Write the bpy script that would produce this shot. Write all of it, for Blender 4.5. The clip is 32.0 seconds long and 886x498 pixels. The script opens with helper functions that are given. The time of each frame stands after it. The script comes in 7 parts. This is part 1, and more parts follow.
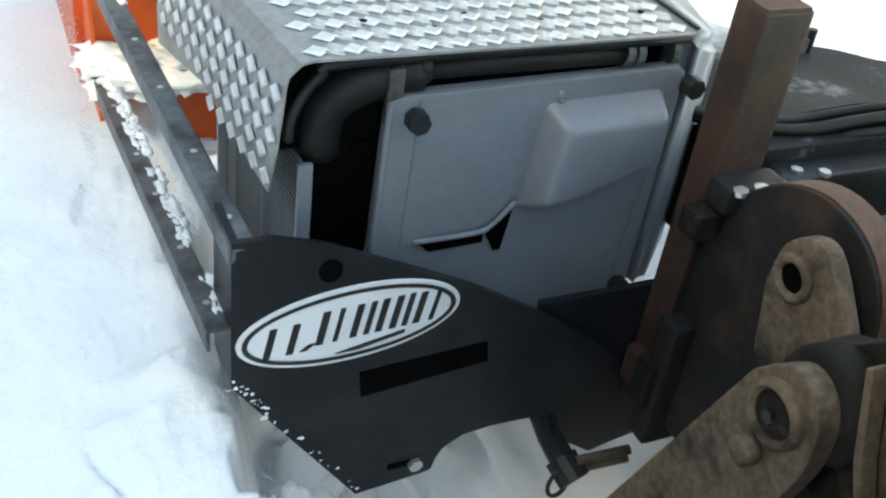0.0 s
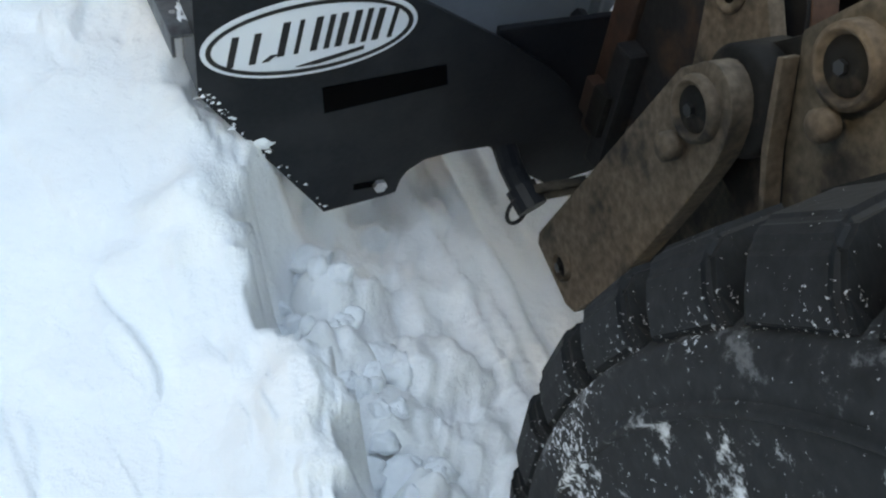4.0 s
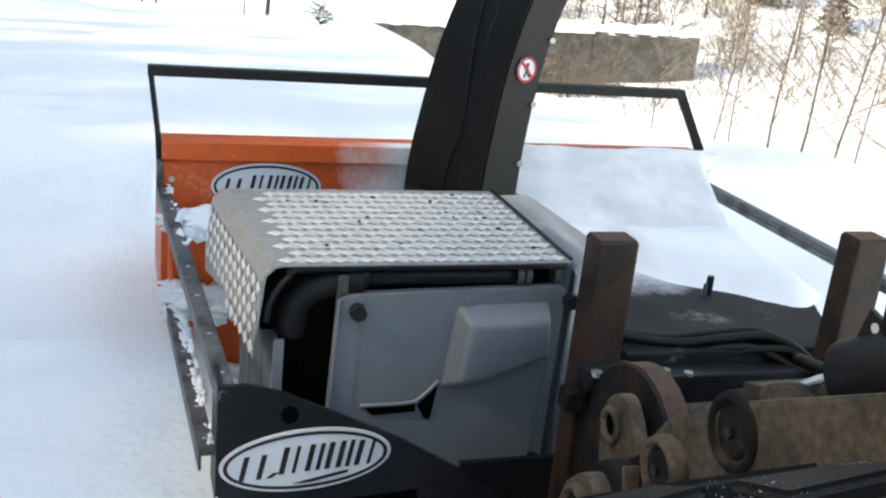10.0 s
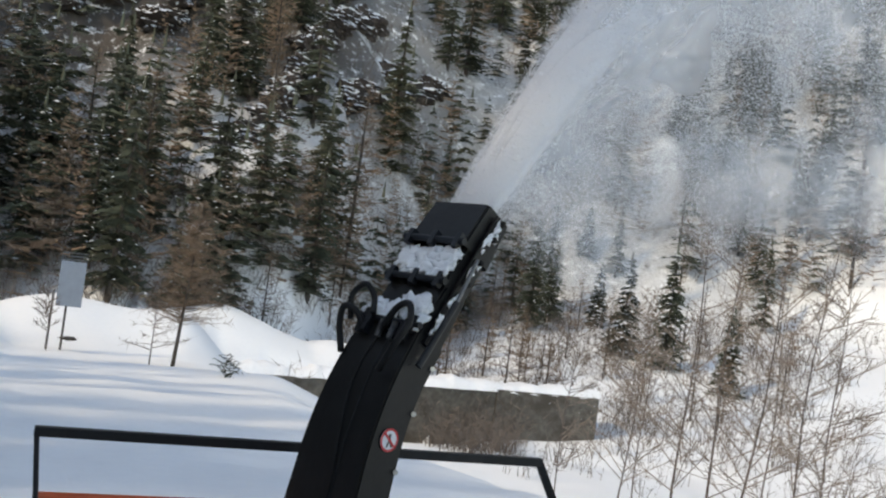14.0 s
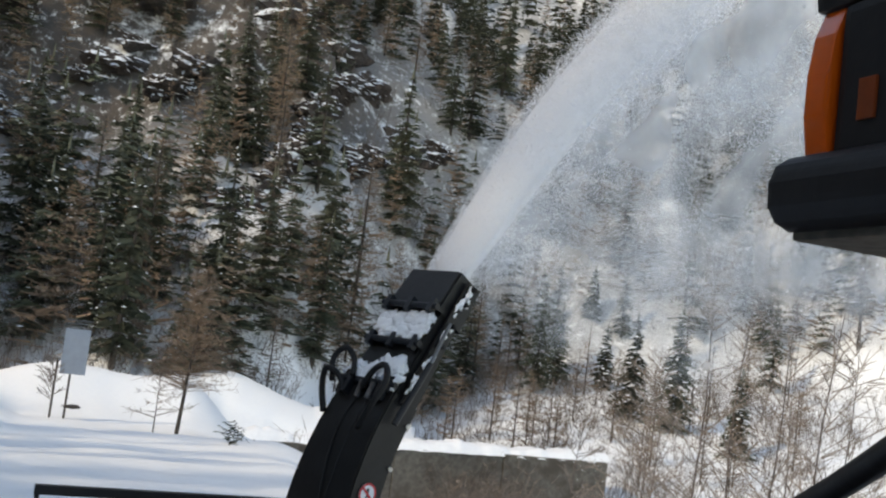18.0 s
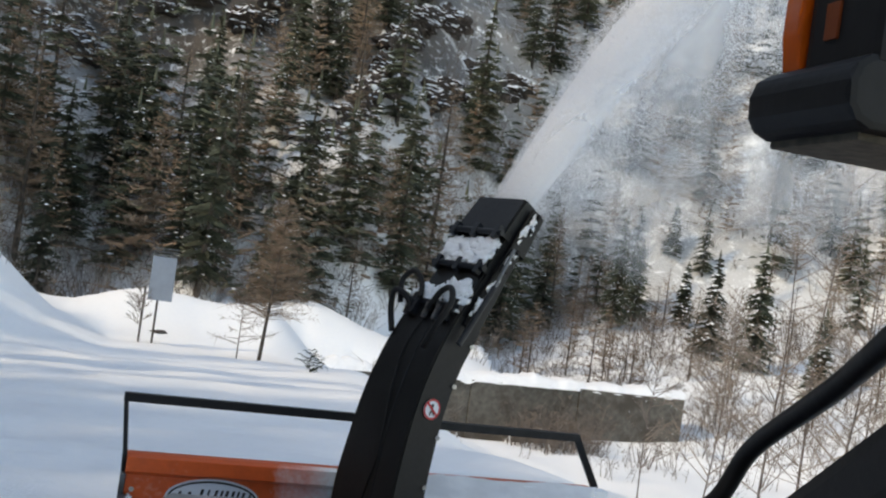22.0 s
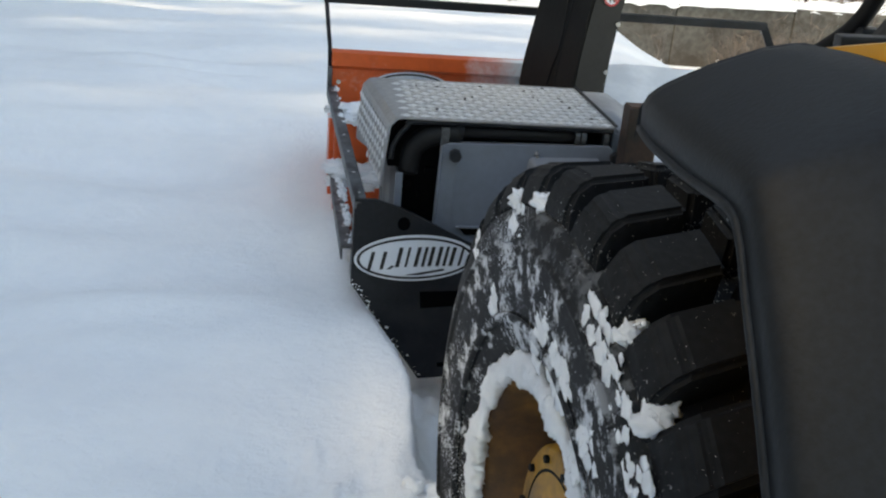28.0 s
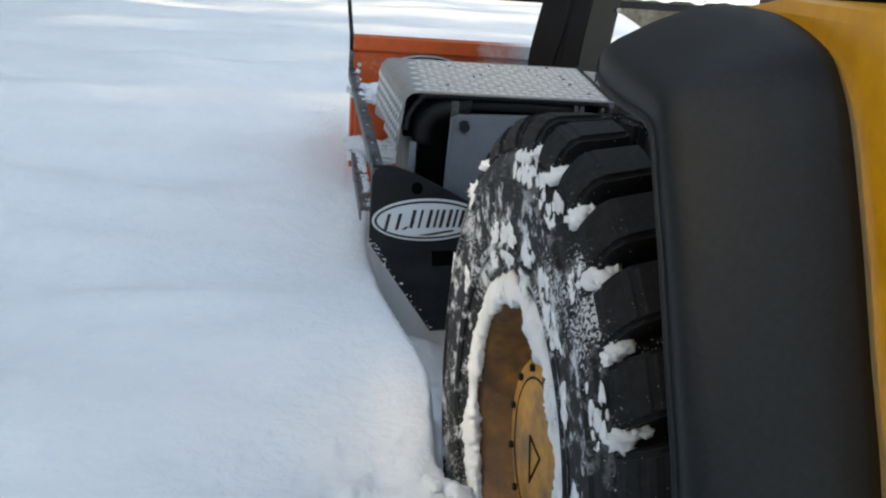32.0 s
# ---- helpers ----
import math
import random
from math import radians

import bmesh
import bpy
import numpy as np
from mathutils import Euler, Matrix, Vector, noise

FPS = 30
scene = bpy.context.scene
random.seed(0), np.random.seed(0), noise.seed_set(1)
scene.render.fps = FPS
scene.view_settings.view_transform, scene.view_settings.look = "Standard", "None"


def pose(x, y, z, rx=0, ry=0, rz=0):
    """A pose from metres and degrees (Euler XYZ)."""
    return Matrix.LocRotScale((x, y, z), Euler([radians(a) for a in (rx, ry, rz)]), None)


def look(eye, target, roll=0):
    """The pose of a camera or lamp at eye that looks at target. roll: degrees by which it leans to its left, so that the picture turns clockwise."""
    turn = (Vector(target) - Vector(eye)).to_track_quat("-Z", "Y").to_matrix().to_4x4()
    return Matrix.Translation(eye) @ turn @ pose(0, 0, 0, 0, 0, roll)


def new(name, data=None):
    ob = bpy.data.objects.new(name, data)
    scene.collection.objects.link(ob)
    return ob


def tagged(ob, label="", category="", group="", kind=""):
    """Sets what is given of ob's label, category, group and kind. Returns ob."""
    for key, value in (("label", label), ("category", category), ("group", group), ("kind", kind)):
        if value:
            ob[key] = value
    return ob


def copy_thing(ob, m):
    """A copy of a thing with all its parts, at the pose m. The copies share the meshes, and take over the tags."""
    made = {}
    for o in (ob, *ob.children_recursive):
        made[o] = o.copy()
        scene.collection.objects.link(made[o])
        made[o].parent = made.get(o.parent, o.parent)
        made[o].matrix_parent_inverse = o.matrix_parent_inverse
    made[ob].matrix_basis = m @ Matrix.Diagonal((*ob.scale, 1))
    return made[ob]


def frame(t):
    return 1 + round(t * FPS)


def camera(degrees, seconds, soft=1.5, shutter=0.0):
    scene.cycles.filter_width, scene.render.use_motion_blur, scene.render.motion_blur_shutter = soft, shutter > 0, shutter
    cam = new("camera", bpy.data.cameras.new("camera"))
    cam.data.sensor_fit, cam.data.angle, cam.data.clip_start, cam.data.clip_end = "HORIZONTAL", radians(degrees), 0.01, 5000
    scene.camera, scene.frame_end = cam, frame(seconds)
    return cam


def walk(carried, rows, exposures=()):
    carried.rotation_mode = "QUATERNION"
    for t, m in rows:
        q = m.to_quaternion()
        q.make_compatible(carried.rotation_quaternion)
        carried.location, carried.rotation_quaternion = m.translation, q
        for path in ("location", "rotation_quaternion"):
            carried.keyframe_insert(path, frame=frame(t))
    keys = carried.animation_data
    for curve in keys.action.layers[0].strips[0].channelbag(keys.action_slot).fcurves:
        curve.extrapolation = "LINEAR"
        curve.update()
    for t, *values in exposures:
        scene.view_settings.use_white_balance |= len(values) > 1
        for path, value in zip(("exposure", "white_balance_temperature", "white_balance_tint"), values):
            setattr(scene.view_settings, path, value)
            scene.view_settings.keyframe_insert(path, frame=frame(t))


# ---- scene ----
cam = camera(47.2, 32.0, soft=2.2)
PATH = [
    (0, (-1.135, 0.108, 1.692), (-0.357, 1.553, 0.550), 8.44),
    (0.5, (-1.093, 0.129, 1.680), (-0.322, 1.471, 0.413), 8.13),
    (1, (-1.075, 0.145, 1.642), (-0.349, 1.378, 0.244), 8.36),
    (1.5, (-1.067, 0.176, 1.628), (-0.374, 1.340, 0.156), 8.41),
    (2, (-1.074, 0.196, 1.629), (-0.381, 1.368, 0.163), 8.74),
    (2.5, (-1.075, 0.207, 1.632), (-0.371, 1.378, 0.172), 9.47),
    (4.5, (-1.103, 0.210, 1.645), (-0.427, 1.467, 0.244), 9.94),
    (5, (-1.102, 0.207, 1.648), (-0.431, 1.496, 0.273), 9.69),
    (5.5, (-1.103, 0.204, 1.655), (-0.443, 1.523, 0.304), 9.37),
    (6, (-1.098, 0.196, 1.666), (-0.452, 1.562, 0.356), 8.90),
    (6.5, (-1.096, 0.192, 1.680), (-0.454, 1.617, 0.432), 8.57),
    (7, (-1.097, 0.181, 1.703), (-0.453, 1.675, 0.541), 8.58),
    (7.5, (-1.085, 0.168, 1.720), (-0.457, 1.718, 0.623), 7.87),
    (8, (-1.069, 0.160, 1.737), (-0.457, 1.768, 0.718), 7.25),
    (8.5, (-1.063, 0.160, 1.752), (-0.464, 1.821, 0.813), 6.73),
    (9, (-1.053, 0.165, 1.777), (-0.476, 1.883, 0.931), 5.70),
    (9.5, (-1.040, 0.163, 1.800), (-0.464, 1.926, 1.050), 5.69),
    (10, (-1.038, 0.162, 1.824), (-0.433, 1.956, 1.181), 5.84),
    (10.5, (-1.044, 0.163, 1.849), (-0.439, 1.981, 1.275), 5.85),
    (11, (-1.041, 0.161, 1.866), (-0.442, 2.006, 1.382), 5.78),
    (11.5, (-1.037, 0.159, 1.877), (-0.439, 2.021, 1.457), 5.64),
    (12, (-1.026, 0.159, 1.891), (-0.403, 2.033, 1.578), 5.73),
    (12.5, (-1.025, 0.167, 1.905), (-0.367, 2.043, 1.683), 6.40),
    (13, (-1.025, 0.168, 1.919), (-0.347, 2.045, 1.794), 6.83),
    (13.5, (-1.025, 0.173, 1.926), (-0.329, 2.048, 1.865), 7.17),
    (14, (-1.027, 0.159, 1.938), (-0.290, 2.018, 1.988), 7.67),
    (14.5, (-1.032, 0.160, 1.947), (-0.268, 2.005, 2.065), 8.05),
    (15, (-1.033, 0.159, 1.955), (-0.270, 2.001, 2.110), 7.92),
    (15.5, (-1.033, 0.156, 1.955), (-0.272, 1.997, 2.129), 7.56),
    (17.5, (-1.024, 0.157, 1.955), (-0.293, 2.010, 2.138), 7.11),
    (18, (-1.019, 0.158, 1.951), (-0.308, 2.020, 2.123), 7.10),
    (18.5, (-1.020, 0.159, 1.948), (-0.325, 2.028, 2.100), 7.38),
    (19, (-1.024, 0.154, 1.941), (-0.362, 2.037, 2.055), 7.49),
    (19.5, (-1.026, 0.148, 1.937), (-0.384, 2.041, 2.013), 7.64),
    (20, (-1.023, 0.151, 1.934), (-0.396, 2.050, 1.994), 7.80),
    (20.5, (-1.020, 0.156, 1.931), (-0.410, 2.060, 1.978), 7.84),
    (21, (-1.014, 0.154, 1.927), (-0.416, 2.063, 1.957), 7.85),
    (21.5, (-1.013, 0.157, 1.924), (-0.424, 2.068, 1.952), 8.06),
    (22, (-1.012, 0.159, 1.921), (-0.428, 2.071, 1.945), 8.09),
    (22.5, (-1.010, 0.159, 1.922), (-0.435, 2.074, 1.935), 7.97),
    (23, (-1.001, 0.161, 1.919), (-0.429, 2.077, 1.928), 7.71),
    (23.5, (-1.001, 0.160, 1.914), (-0.443, 2.080, 1.905), 7.53),
    (24, (-0.997, 0.166, 1.899), (-0.476, 2.094, 1.796), 6.78),
    (24.5, (-0.998, 0.168, 1.888), (-0.512, 2.101, 1.722), 6.95),
    (25, (-1.000, 0.169, 1.875), (-0.550, 2.099, 1.608), 6.89),
    (25.5, (-0.997, 0.165, 1.862), (-0.589, 2.095, 1.534), 6.41),
    (26, (-0.996, 0.167, 1.850), (-0.612, 2.087, 1.444), 6.29),
    (26.5, (-0.994, 0.167, 1.839), (-0.642, 2.076, 1.359), 6.27),
    (28.5, (-0.972, 0.162, 1.802), (-0.739, 2.003, 1.059), 4.42),
    (29, (-0.966, 0.164, 1.806), (-0.753, 2.007, 1.061), 4.38),
    (29.5, (-0.964, 0.162, 1.806), (-0.755, 2.007, 1.062), 4.43),
    (30, (-0.963, 0.161, 1.807), (-0.755, 2.009, 1.070), 4.49),
    (30.5, (-0.962, 0.162, 1.808), (-0.754, 2.008, 1.068), 4.67),
    (31, (-0.961, 0.163, 1.810), (-0.751, 2.010, 1.073), 4.65),
    (31.5, (-0.967, 0.161, 1.810), (-0.757, 2.010, 1.076), 4.63),
    (32, (-0.970, 0.161, 1.810), (-0.755, 2.014, 1.088), 4.54),
]
DRIVE = [(0, 0.000), (0.5, 0.033), (1, 0.087), (1.5, 0.142), (2, 0.194), (2.5, 0.231), (4.5, 0.320), (5, 0.325), (5.5, 0.328), (6, 0.332), (6.5, 0.345), (7, 0.391), (7.5, 0.456), (8, 0.521), (8.5, 0.589), (9, 0.670), (9.5, 0.734), (10, 0.799), (10.5, 0.847), (11, 0.898), (11.5, 0.944), (12, 0.990), (12.5, 1.037), (13, 1.073), (13.5, 1.094), (14, 1.106), (14.5, 1.154), (15, 1.203), (15.5, 1.238), (17.5, 1.372), (18, 1.382), (18.5, 1.402), (19, 1.413), (19.5, 1.418), (20, 1.448), (20.5, 1.480), (21, 1.492), (21.5, 1.500), (22, 1.518), (22.5, 1.545), (23, 1.560), (23.5, 1.578), (24, 1.594), (24.5, 1.600), (25, 1.629), (25.5, 1.639), (26, 1.654), (26.5, 1.686), (28.5, 1.803), (29, 1.839), (29.5, 1.873), (30, 1.925), (30.5, 1.970), (31, 2.013), (31.5, 2.057), (32, 2.104)]

# exposure by time: the clip's camera starts bright on the near snow and closes down for the valley
EXPOSURES = [(0, 2.28, 11500, 0), (1, 2.5, 10500, 0), (1.8, 2.12, 11200, 3), (2.5, 2.08, 11500, 3), (5, 2.08, 11500, 3), (6, 2.03, 11500, 3), (8.5, 2.1, 11000, 6), (9.3, 2.0, 10800, 6), (10, 1.7, 10600, 6), (11.2, 1.05, 9800, 5), (11.8, 0.88, 10100, 6),
             (13, 0.5, 9500, 8), (15, 0.5, 9300, 8), (18, 0.54, 9350, 8), (23, 0.66, 9600, 8), (24.5, 0.78, 9950, 7), (26, 0.88, 10200, 7),
             (28.5, 1.27, 10850, 6), (32, 1.32, 10850, 6)]
walk(cam, [(t, look(eye, target, roll)) for t, eye, target, roll in PATH], EXPOSURES)

# ---- light ----
SUN_AZ, SUN_EL = -104.0, 39.0   # degrees right of straight ahead, and above the horizon
world = bpy.data.worlds.new("sky")
scene.world = world
world.use_nodes = True
wn = world.node_tree
sky = wn.nodes.new("ShaderNodeTexSky")
sky.sky_type = "NISHITA"
sky.sun_disc = False
sky.sun_elevation = radians(SUN_EL)
sky.sun_rotation = radians(SUN_AZ)
sky.altitude = 1500
wn.nodes["Background"].inputs["Strength"].default_value = 0.235
wn.links.new(sky.outputs[0], wn.nodes["Background"].inputs["Color"])
sun = new("sun", bpy.data.lights.new("sun", "SUN"))
sun.data.energy = 1.25
sun.data.angle = radians(2.5)
sun.data.color = (1.0, 0.95, 0.88)
sun_way = Vector((math.sin(radians(SUN_AZ)) * math.cos(radians(SUN_EL)), math.cos(radians(SUN_AZ)) * math.cos(radians(SUN_EL)),
                  math.sin(radians(SUN_EL))))
sun.matrix_world = look(sun_way * 60, (0, 0, 0))

# ---- materials ----
def mat(name, color, rough=0.6, metal=0.0, grain=0.12, scale=40.0, bump=0.15, bump_scale=None, second=None, second_scale=4.0, lo=0.45,
        hi=0.62, coat=0.0, spread=0.0, depth=0.004, spec=0.5, cluster=0.0):
    """A material with fine grain, an optional second colour in patches, and fine relief, in the object's metres."""
    m = bpy.data.materials.new(name)
    m.use_nodes = True
    nt = m.node_tree
    b = nt.nodes["Principled BSDF"]
    b.inputs["Roughness"].default_value = rough
    b.inputs["Metallic"].default_value = metal
    b.inputs["Coat Weight"].default_value = coat
    b.inputs["Specular IOR Level"].default_value = spec
    co = nt.nodes.new("ShaderNodeTexCoord")
    n1 = nt.nodes.new("ShaderNodeTexNoise")
    n1.inputs["Scale"].default_value = scale
    n1.inputs["Detail"].default_value = 5
    nt.links.new(co.outputs["Object"], n1.inputs["Vector"])
    mix = nt.nodes.new("ShaderNodeMix")
    mix.data_type = "RGBA"
    mix.blend_type = "MULTIPLY"
    mix.inputs[0].default_value = 1.0
    ramp = nt.nodes.new("ShaderNodeMapRange")
    ramp.inputs["From Min"].default_value, ramp.inputs["From Max"].default_value = 0.3, 0.7
    ramp.inputs["To Min"].default_value, ramp.inputs["To Max"].default_value = 1 - grain, 1 + grain
    nt.links.new(n1.outputs["Fac"], ramp.inputs["Value"])
    mix.inputs[6].default_value = (*color, 1)
    nt.links.new(ramp.outputs[0], mix.inputs[7])
    out = mix.outputs[2]
    if second:
        n2 = nt.nodes.new("ShaderNodeTexNoise")
        n2.inputs["Scale"].default_value = second_scale
        n2.inputs["Detail"].default_value = 8
        n2.inputs["Roughness"].default_value = 0.62
        nt.links.new(co.outputs["Object"], n2.inputs["Vector"])
        r2 = nt.nodes.new("ShaderNodeMapRange")
        r2.inputs["From Min"].default_value, r2.inputs["From Max"].default_value = lo, hi
        nt.links.new(n2.outputs["Fac"], r2.inputs["Value"])
        mask = r2.outputs[0]
        if cluster:
            n4 = nt.nodes.new("ShaderNodeTexNoise")
            n4.inputs["Scale"].default_value = cluster
            n4.inputs["Detail"].default_value = 4
            nt.links.new(co.outputs["Object"], n4.inputs["Vector"])
            r4 = nt.nodes.new("ShaderNodeMapRange")
            r4.inputs["From Min"].default_value, r4.inputs["From Max"].default_value = 0.50, 0.70
            nt.links.new(n4.outputs["Fac"], r4.inputs["Value"])
            add = nt.nodes.new("ShaderNodeMath")
            add.operation = "MULTIPLY_ADD"
            nt.links.new(r4.outputs[0], add.inputs[0])
            add.inputs[1].default_value = 0.22
            nt.links.new(n2.outputs["Fac"], add.inputs[2])
            nt.links.new(add.outputs[0], r2.inputs["Value"])
        m2 = nt.nodes.new("ShaderNodeMix")
        m2.data_type = "RGBA"
        nt.links.new(mask, m2.inputs[0])
        nt.links.new(out, m2.inputs[6])
        m2.inputs[7].default_value = (*second, 1)
        out = m2.outputs[2]
    if spread:
        info = nt.nodes.new("ShaderNodeObjectInfo")
        hs = nt.nodes.new("ShaderNodeHueSaturation")
        r3 = nt.nodes.new("ShaderNodeMapRange")
        r3.inputs["To Min"].default_value, r3.inputs["To Max"].default_value = 1 - spread, 1 + spread
        nt.links.new(info.outputs["Random"], r3.inputs["Value"])
        nt.links.new(r3.outputs[0], hs.inputs["Value"])
        nt.links.new(out, hs.inputs["Color"])
        out = hs.outputs[0]
    nt.links.new(out, b.inputs["Base Color"])
    if bump:
        n3 = nt.nodes.new("ShaderNodeTexNoise")
        n3.inputs["Scale"].default_value = bump_scale or scale
        n3.inputs["Detail"].default_value = 6
        nt.links.new(co.outputs["Object"], n3.inputs["Vector"])
        bp = nt.nodes.new("ShaderNodeBump")
        bp.inputs["Strength"].default_value = bump
        bp.inputs["Distance"].default_value = depth
        nt.links.new(n3.outputs["Fac"], bp.inputs["Height"])
        nt.links.new(bp.outputs[0], b.inputs["Normal"])
    return m


SNOW = mat("snow", (0.90, 0.91, 0.93), 0.65, grain=0.03, scale=6, bump=0.5, bump_scale=45, depth=0.012)
DRIFT = mat("drifted_snow", (0.90, 0.91, 0.93), 0.7, grain=0.03, scale=5, bump=0.12, bump_scale=16, depth=0.01)
# greyer than the other snow: the slab's shade is put into the colour
SHADED_SNOW = mat("shaded_slab_snow", (0.80, 0.785, 0.79), 0.6, grain=0.08, scale=8, bump=0.25, bump_scale=22, depth=0.01, second=(0.70, 0.69, 0.70), second_scale=5)
CLOD = mat("clod_snow", (0.87, 0.895, 0.925), 0.7, grain=0.04, scale=30, bump=0.6, bump_scale=60, depth=0.006)
BLACK = mat("black_paint", (0.0068, 0.0082, 0.0115), 0.45, grain=0.25, scale=90, bump=0.12, second=(0.016, 0.018, 0.022), second_scale=5, spec=0.28)
CHUTE = mat("chute_paint", (0.0060, 0.0064, 0.0072), 0.5, grain=0.3, scale=60, bump=0.15, second=(0.014, 0.015, 0.016), second_scale=7, lo=0.5, hi=0.8, spec=0.3)
# near-black, hardly any gloss: paints in the shade of openings and the bay
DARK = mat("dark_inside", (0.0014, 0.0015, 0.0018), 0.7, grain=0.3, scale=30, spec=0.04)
RUBBER = mat("rubber_hose", (0.007, 0.007, 0.008), 0.55, grain=0.2, scale=60, spec=0.3)
PLASTIC = mat("fender_plastic", (0.0046, 0.0072, 0.0104), 0.6, grain=0.35, scale=120, bump=0.3, bump_scale=160, second=(0.0105, 0.0145, 0.0188),
              second_scale=9, lo=0.52, hi=0.78, depth=0.002, spec=0.35)
GREY = mat("grey_engine_plastic", (0.165, 0.188, 0.228), 0.38, grain=0.05, scale=50, bump=0.06, second=(0.13, 0.14, 0.155), second_scale=2.2, lo=0.42, hi=0.8)
ORANGE = mat("orange_paint", (0.68, 0.098, 0.018), 0.45, grain=0.08, scale=30, bump=0.08, second=(0.45, 0.06, 0.015), second_scale=5, lo=0.55, hi=0.85)
STEEL = mat("galvanised_bar", (0.13, 0.14, 0.15), 0.5, metal=0.5, grain=0.2, scale=60, second=(0.05, 0.05, 0.055), second_scale=12)
# one sheet in two tones: the lighter one paints the highlights on its relief
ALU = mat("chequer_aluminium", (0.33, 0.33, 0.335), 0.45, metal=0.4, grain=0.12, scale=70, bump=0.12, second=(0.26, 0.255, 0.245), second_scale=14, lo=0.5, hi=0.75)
ALUB = mat("chequer_bump_lit", (0.70, 0.71, 0.72), 0.30, metal=0.4, grain=0.1, scale=90, bump=0.1)
HOOK = mat("worn_hook_paint", (0.012, 0.0125, 0.0145), 0.6, grain=0.3, scale=60, bump=0.3, second=(0.046, 0.029, 0.021), second_scale=6, lo=0.56, hi=0.68, spec=0.3)
RUST = mat("brown_primer_steel", (0.042, 0.021, 0.0155), 0.6, grain=0.25, scale=60, bump=0.25, second=(0.012, 0.010, 0.010), second_scale=9)
MUD = mat("muddy_paint", (0.112, 0.085, 0.063), 0.8, grain=0.35, scale=70, bump=0.6, second=(0.020, 0.018, 0.017), second_scale=7, lo=0.50, hi=0.66, spec=0.3, depth=0.003)
MUDG = mat("muddy_grey_steel", (0.088, 0.074, 0.058), 0.8, grain=0.35, scale=70, bump=0.6, second=(0.014, 0.0135, 0.0135), second_scale=6, lo=0.47, hi=0.66, spec=0.3, depth=0.003)
GREASE = mat("greasy_pin", (0.0075, 0.0070, 0.0066), 0.75, grain=0.4, scale=40, bump=0.6, second=(0.045, 0.036, 0.028), second_scale=11, lo=0.56, hi=0.68, spec=0.25)
RIMRUST = mat("rusty_edge", (0.072, 0.036, 0.025), 0.7, grain=0.3, scale=60, bump=0.3)
CHROME = mat("chrome_rod", (0.75, 0.76, 0.78), 0.12, metal=1.0, grain=0.05, scale=20, bump=0)
YELLOW = mat("yellow_paint", (0.62, 0.29, 0.015), 0.4, grain=0.08, scale=30, bump=0.05, second=(0.42, 0.18, 0.012), second_scale=6, lo=0.5, hi=0.8)
RIMY = mat("yellow_rim", (0.50, 0.24, 0.025), 0.5, grain=0.2, scale=40, second=(0.16, 0.085, 0.035), second_scale=9, lo=0.44, hi=0.62)
RIMDARK = mat("rusty_rim", (0.24, 0.110, 0.026), 0.6, grain=0.3, scale=40, bump=0.3, second=(0.060, 0.030, 0.020), second_scale=6, lo=0.34, hi=0.68)
LUG = mat("tread_rubber", (0.0120, 0.0132, 0.0152), 0.7, grain=0.3, scale=60, bump=0.3, second=(0.55, 0.58, 0.62), second_scale=210, lo=0.675, hi=0.71, spec=0.2, cluster=6.0)
WHITE = mat("decal_white", (0.72, 0.75, 0.80), 0.35, grain=0.02, scale=20, bump=0)
INK = mat("decal_ink", (0.012, 0.012, 0.013), 0.4, grain=0.1, scale=20, bump=0)
RED = mat("decal_red", (0.55, 0.02, 0.03), 0.4, grain=0.05, scale=30, bump=0)
DIM = mat("dim_reflector", (0.16, 0.030, 0.006), 0.3, grain=0.2, scale=50, bump=0.1)
AMBER = mat("amber_lens", (0.55, 0.085, 0.008), 0.2, grain=0.1, scale=50, bump=0.1, coat=0.5)
GALV = mat("bolt_zinc", (0.55, 0.55, 0.55), 0.35, metal=0.8, grain=0.2, scale=200)


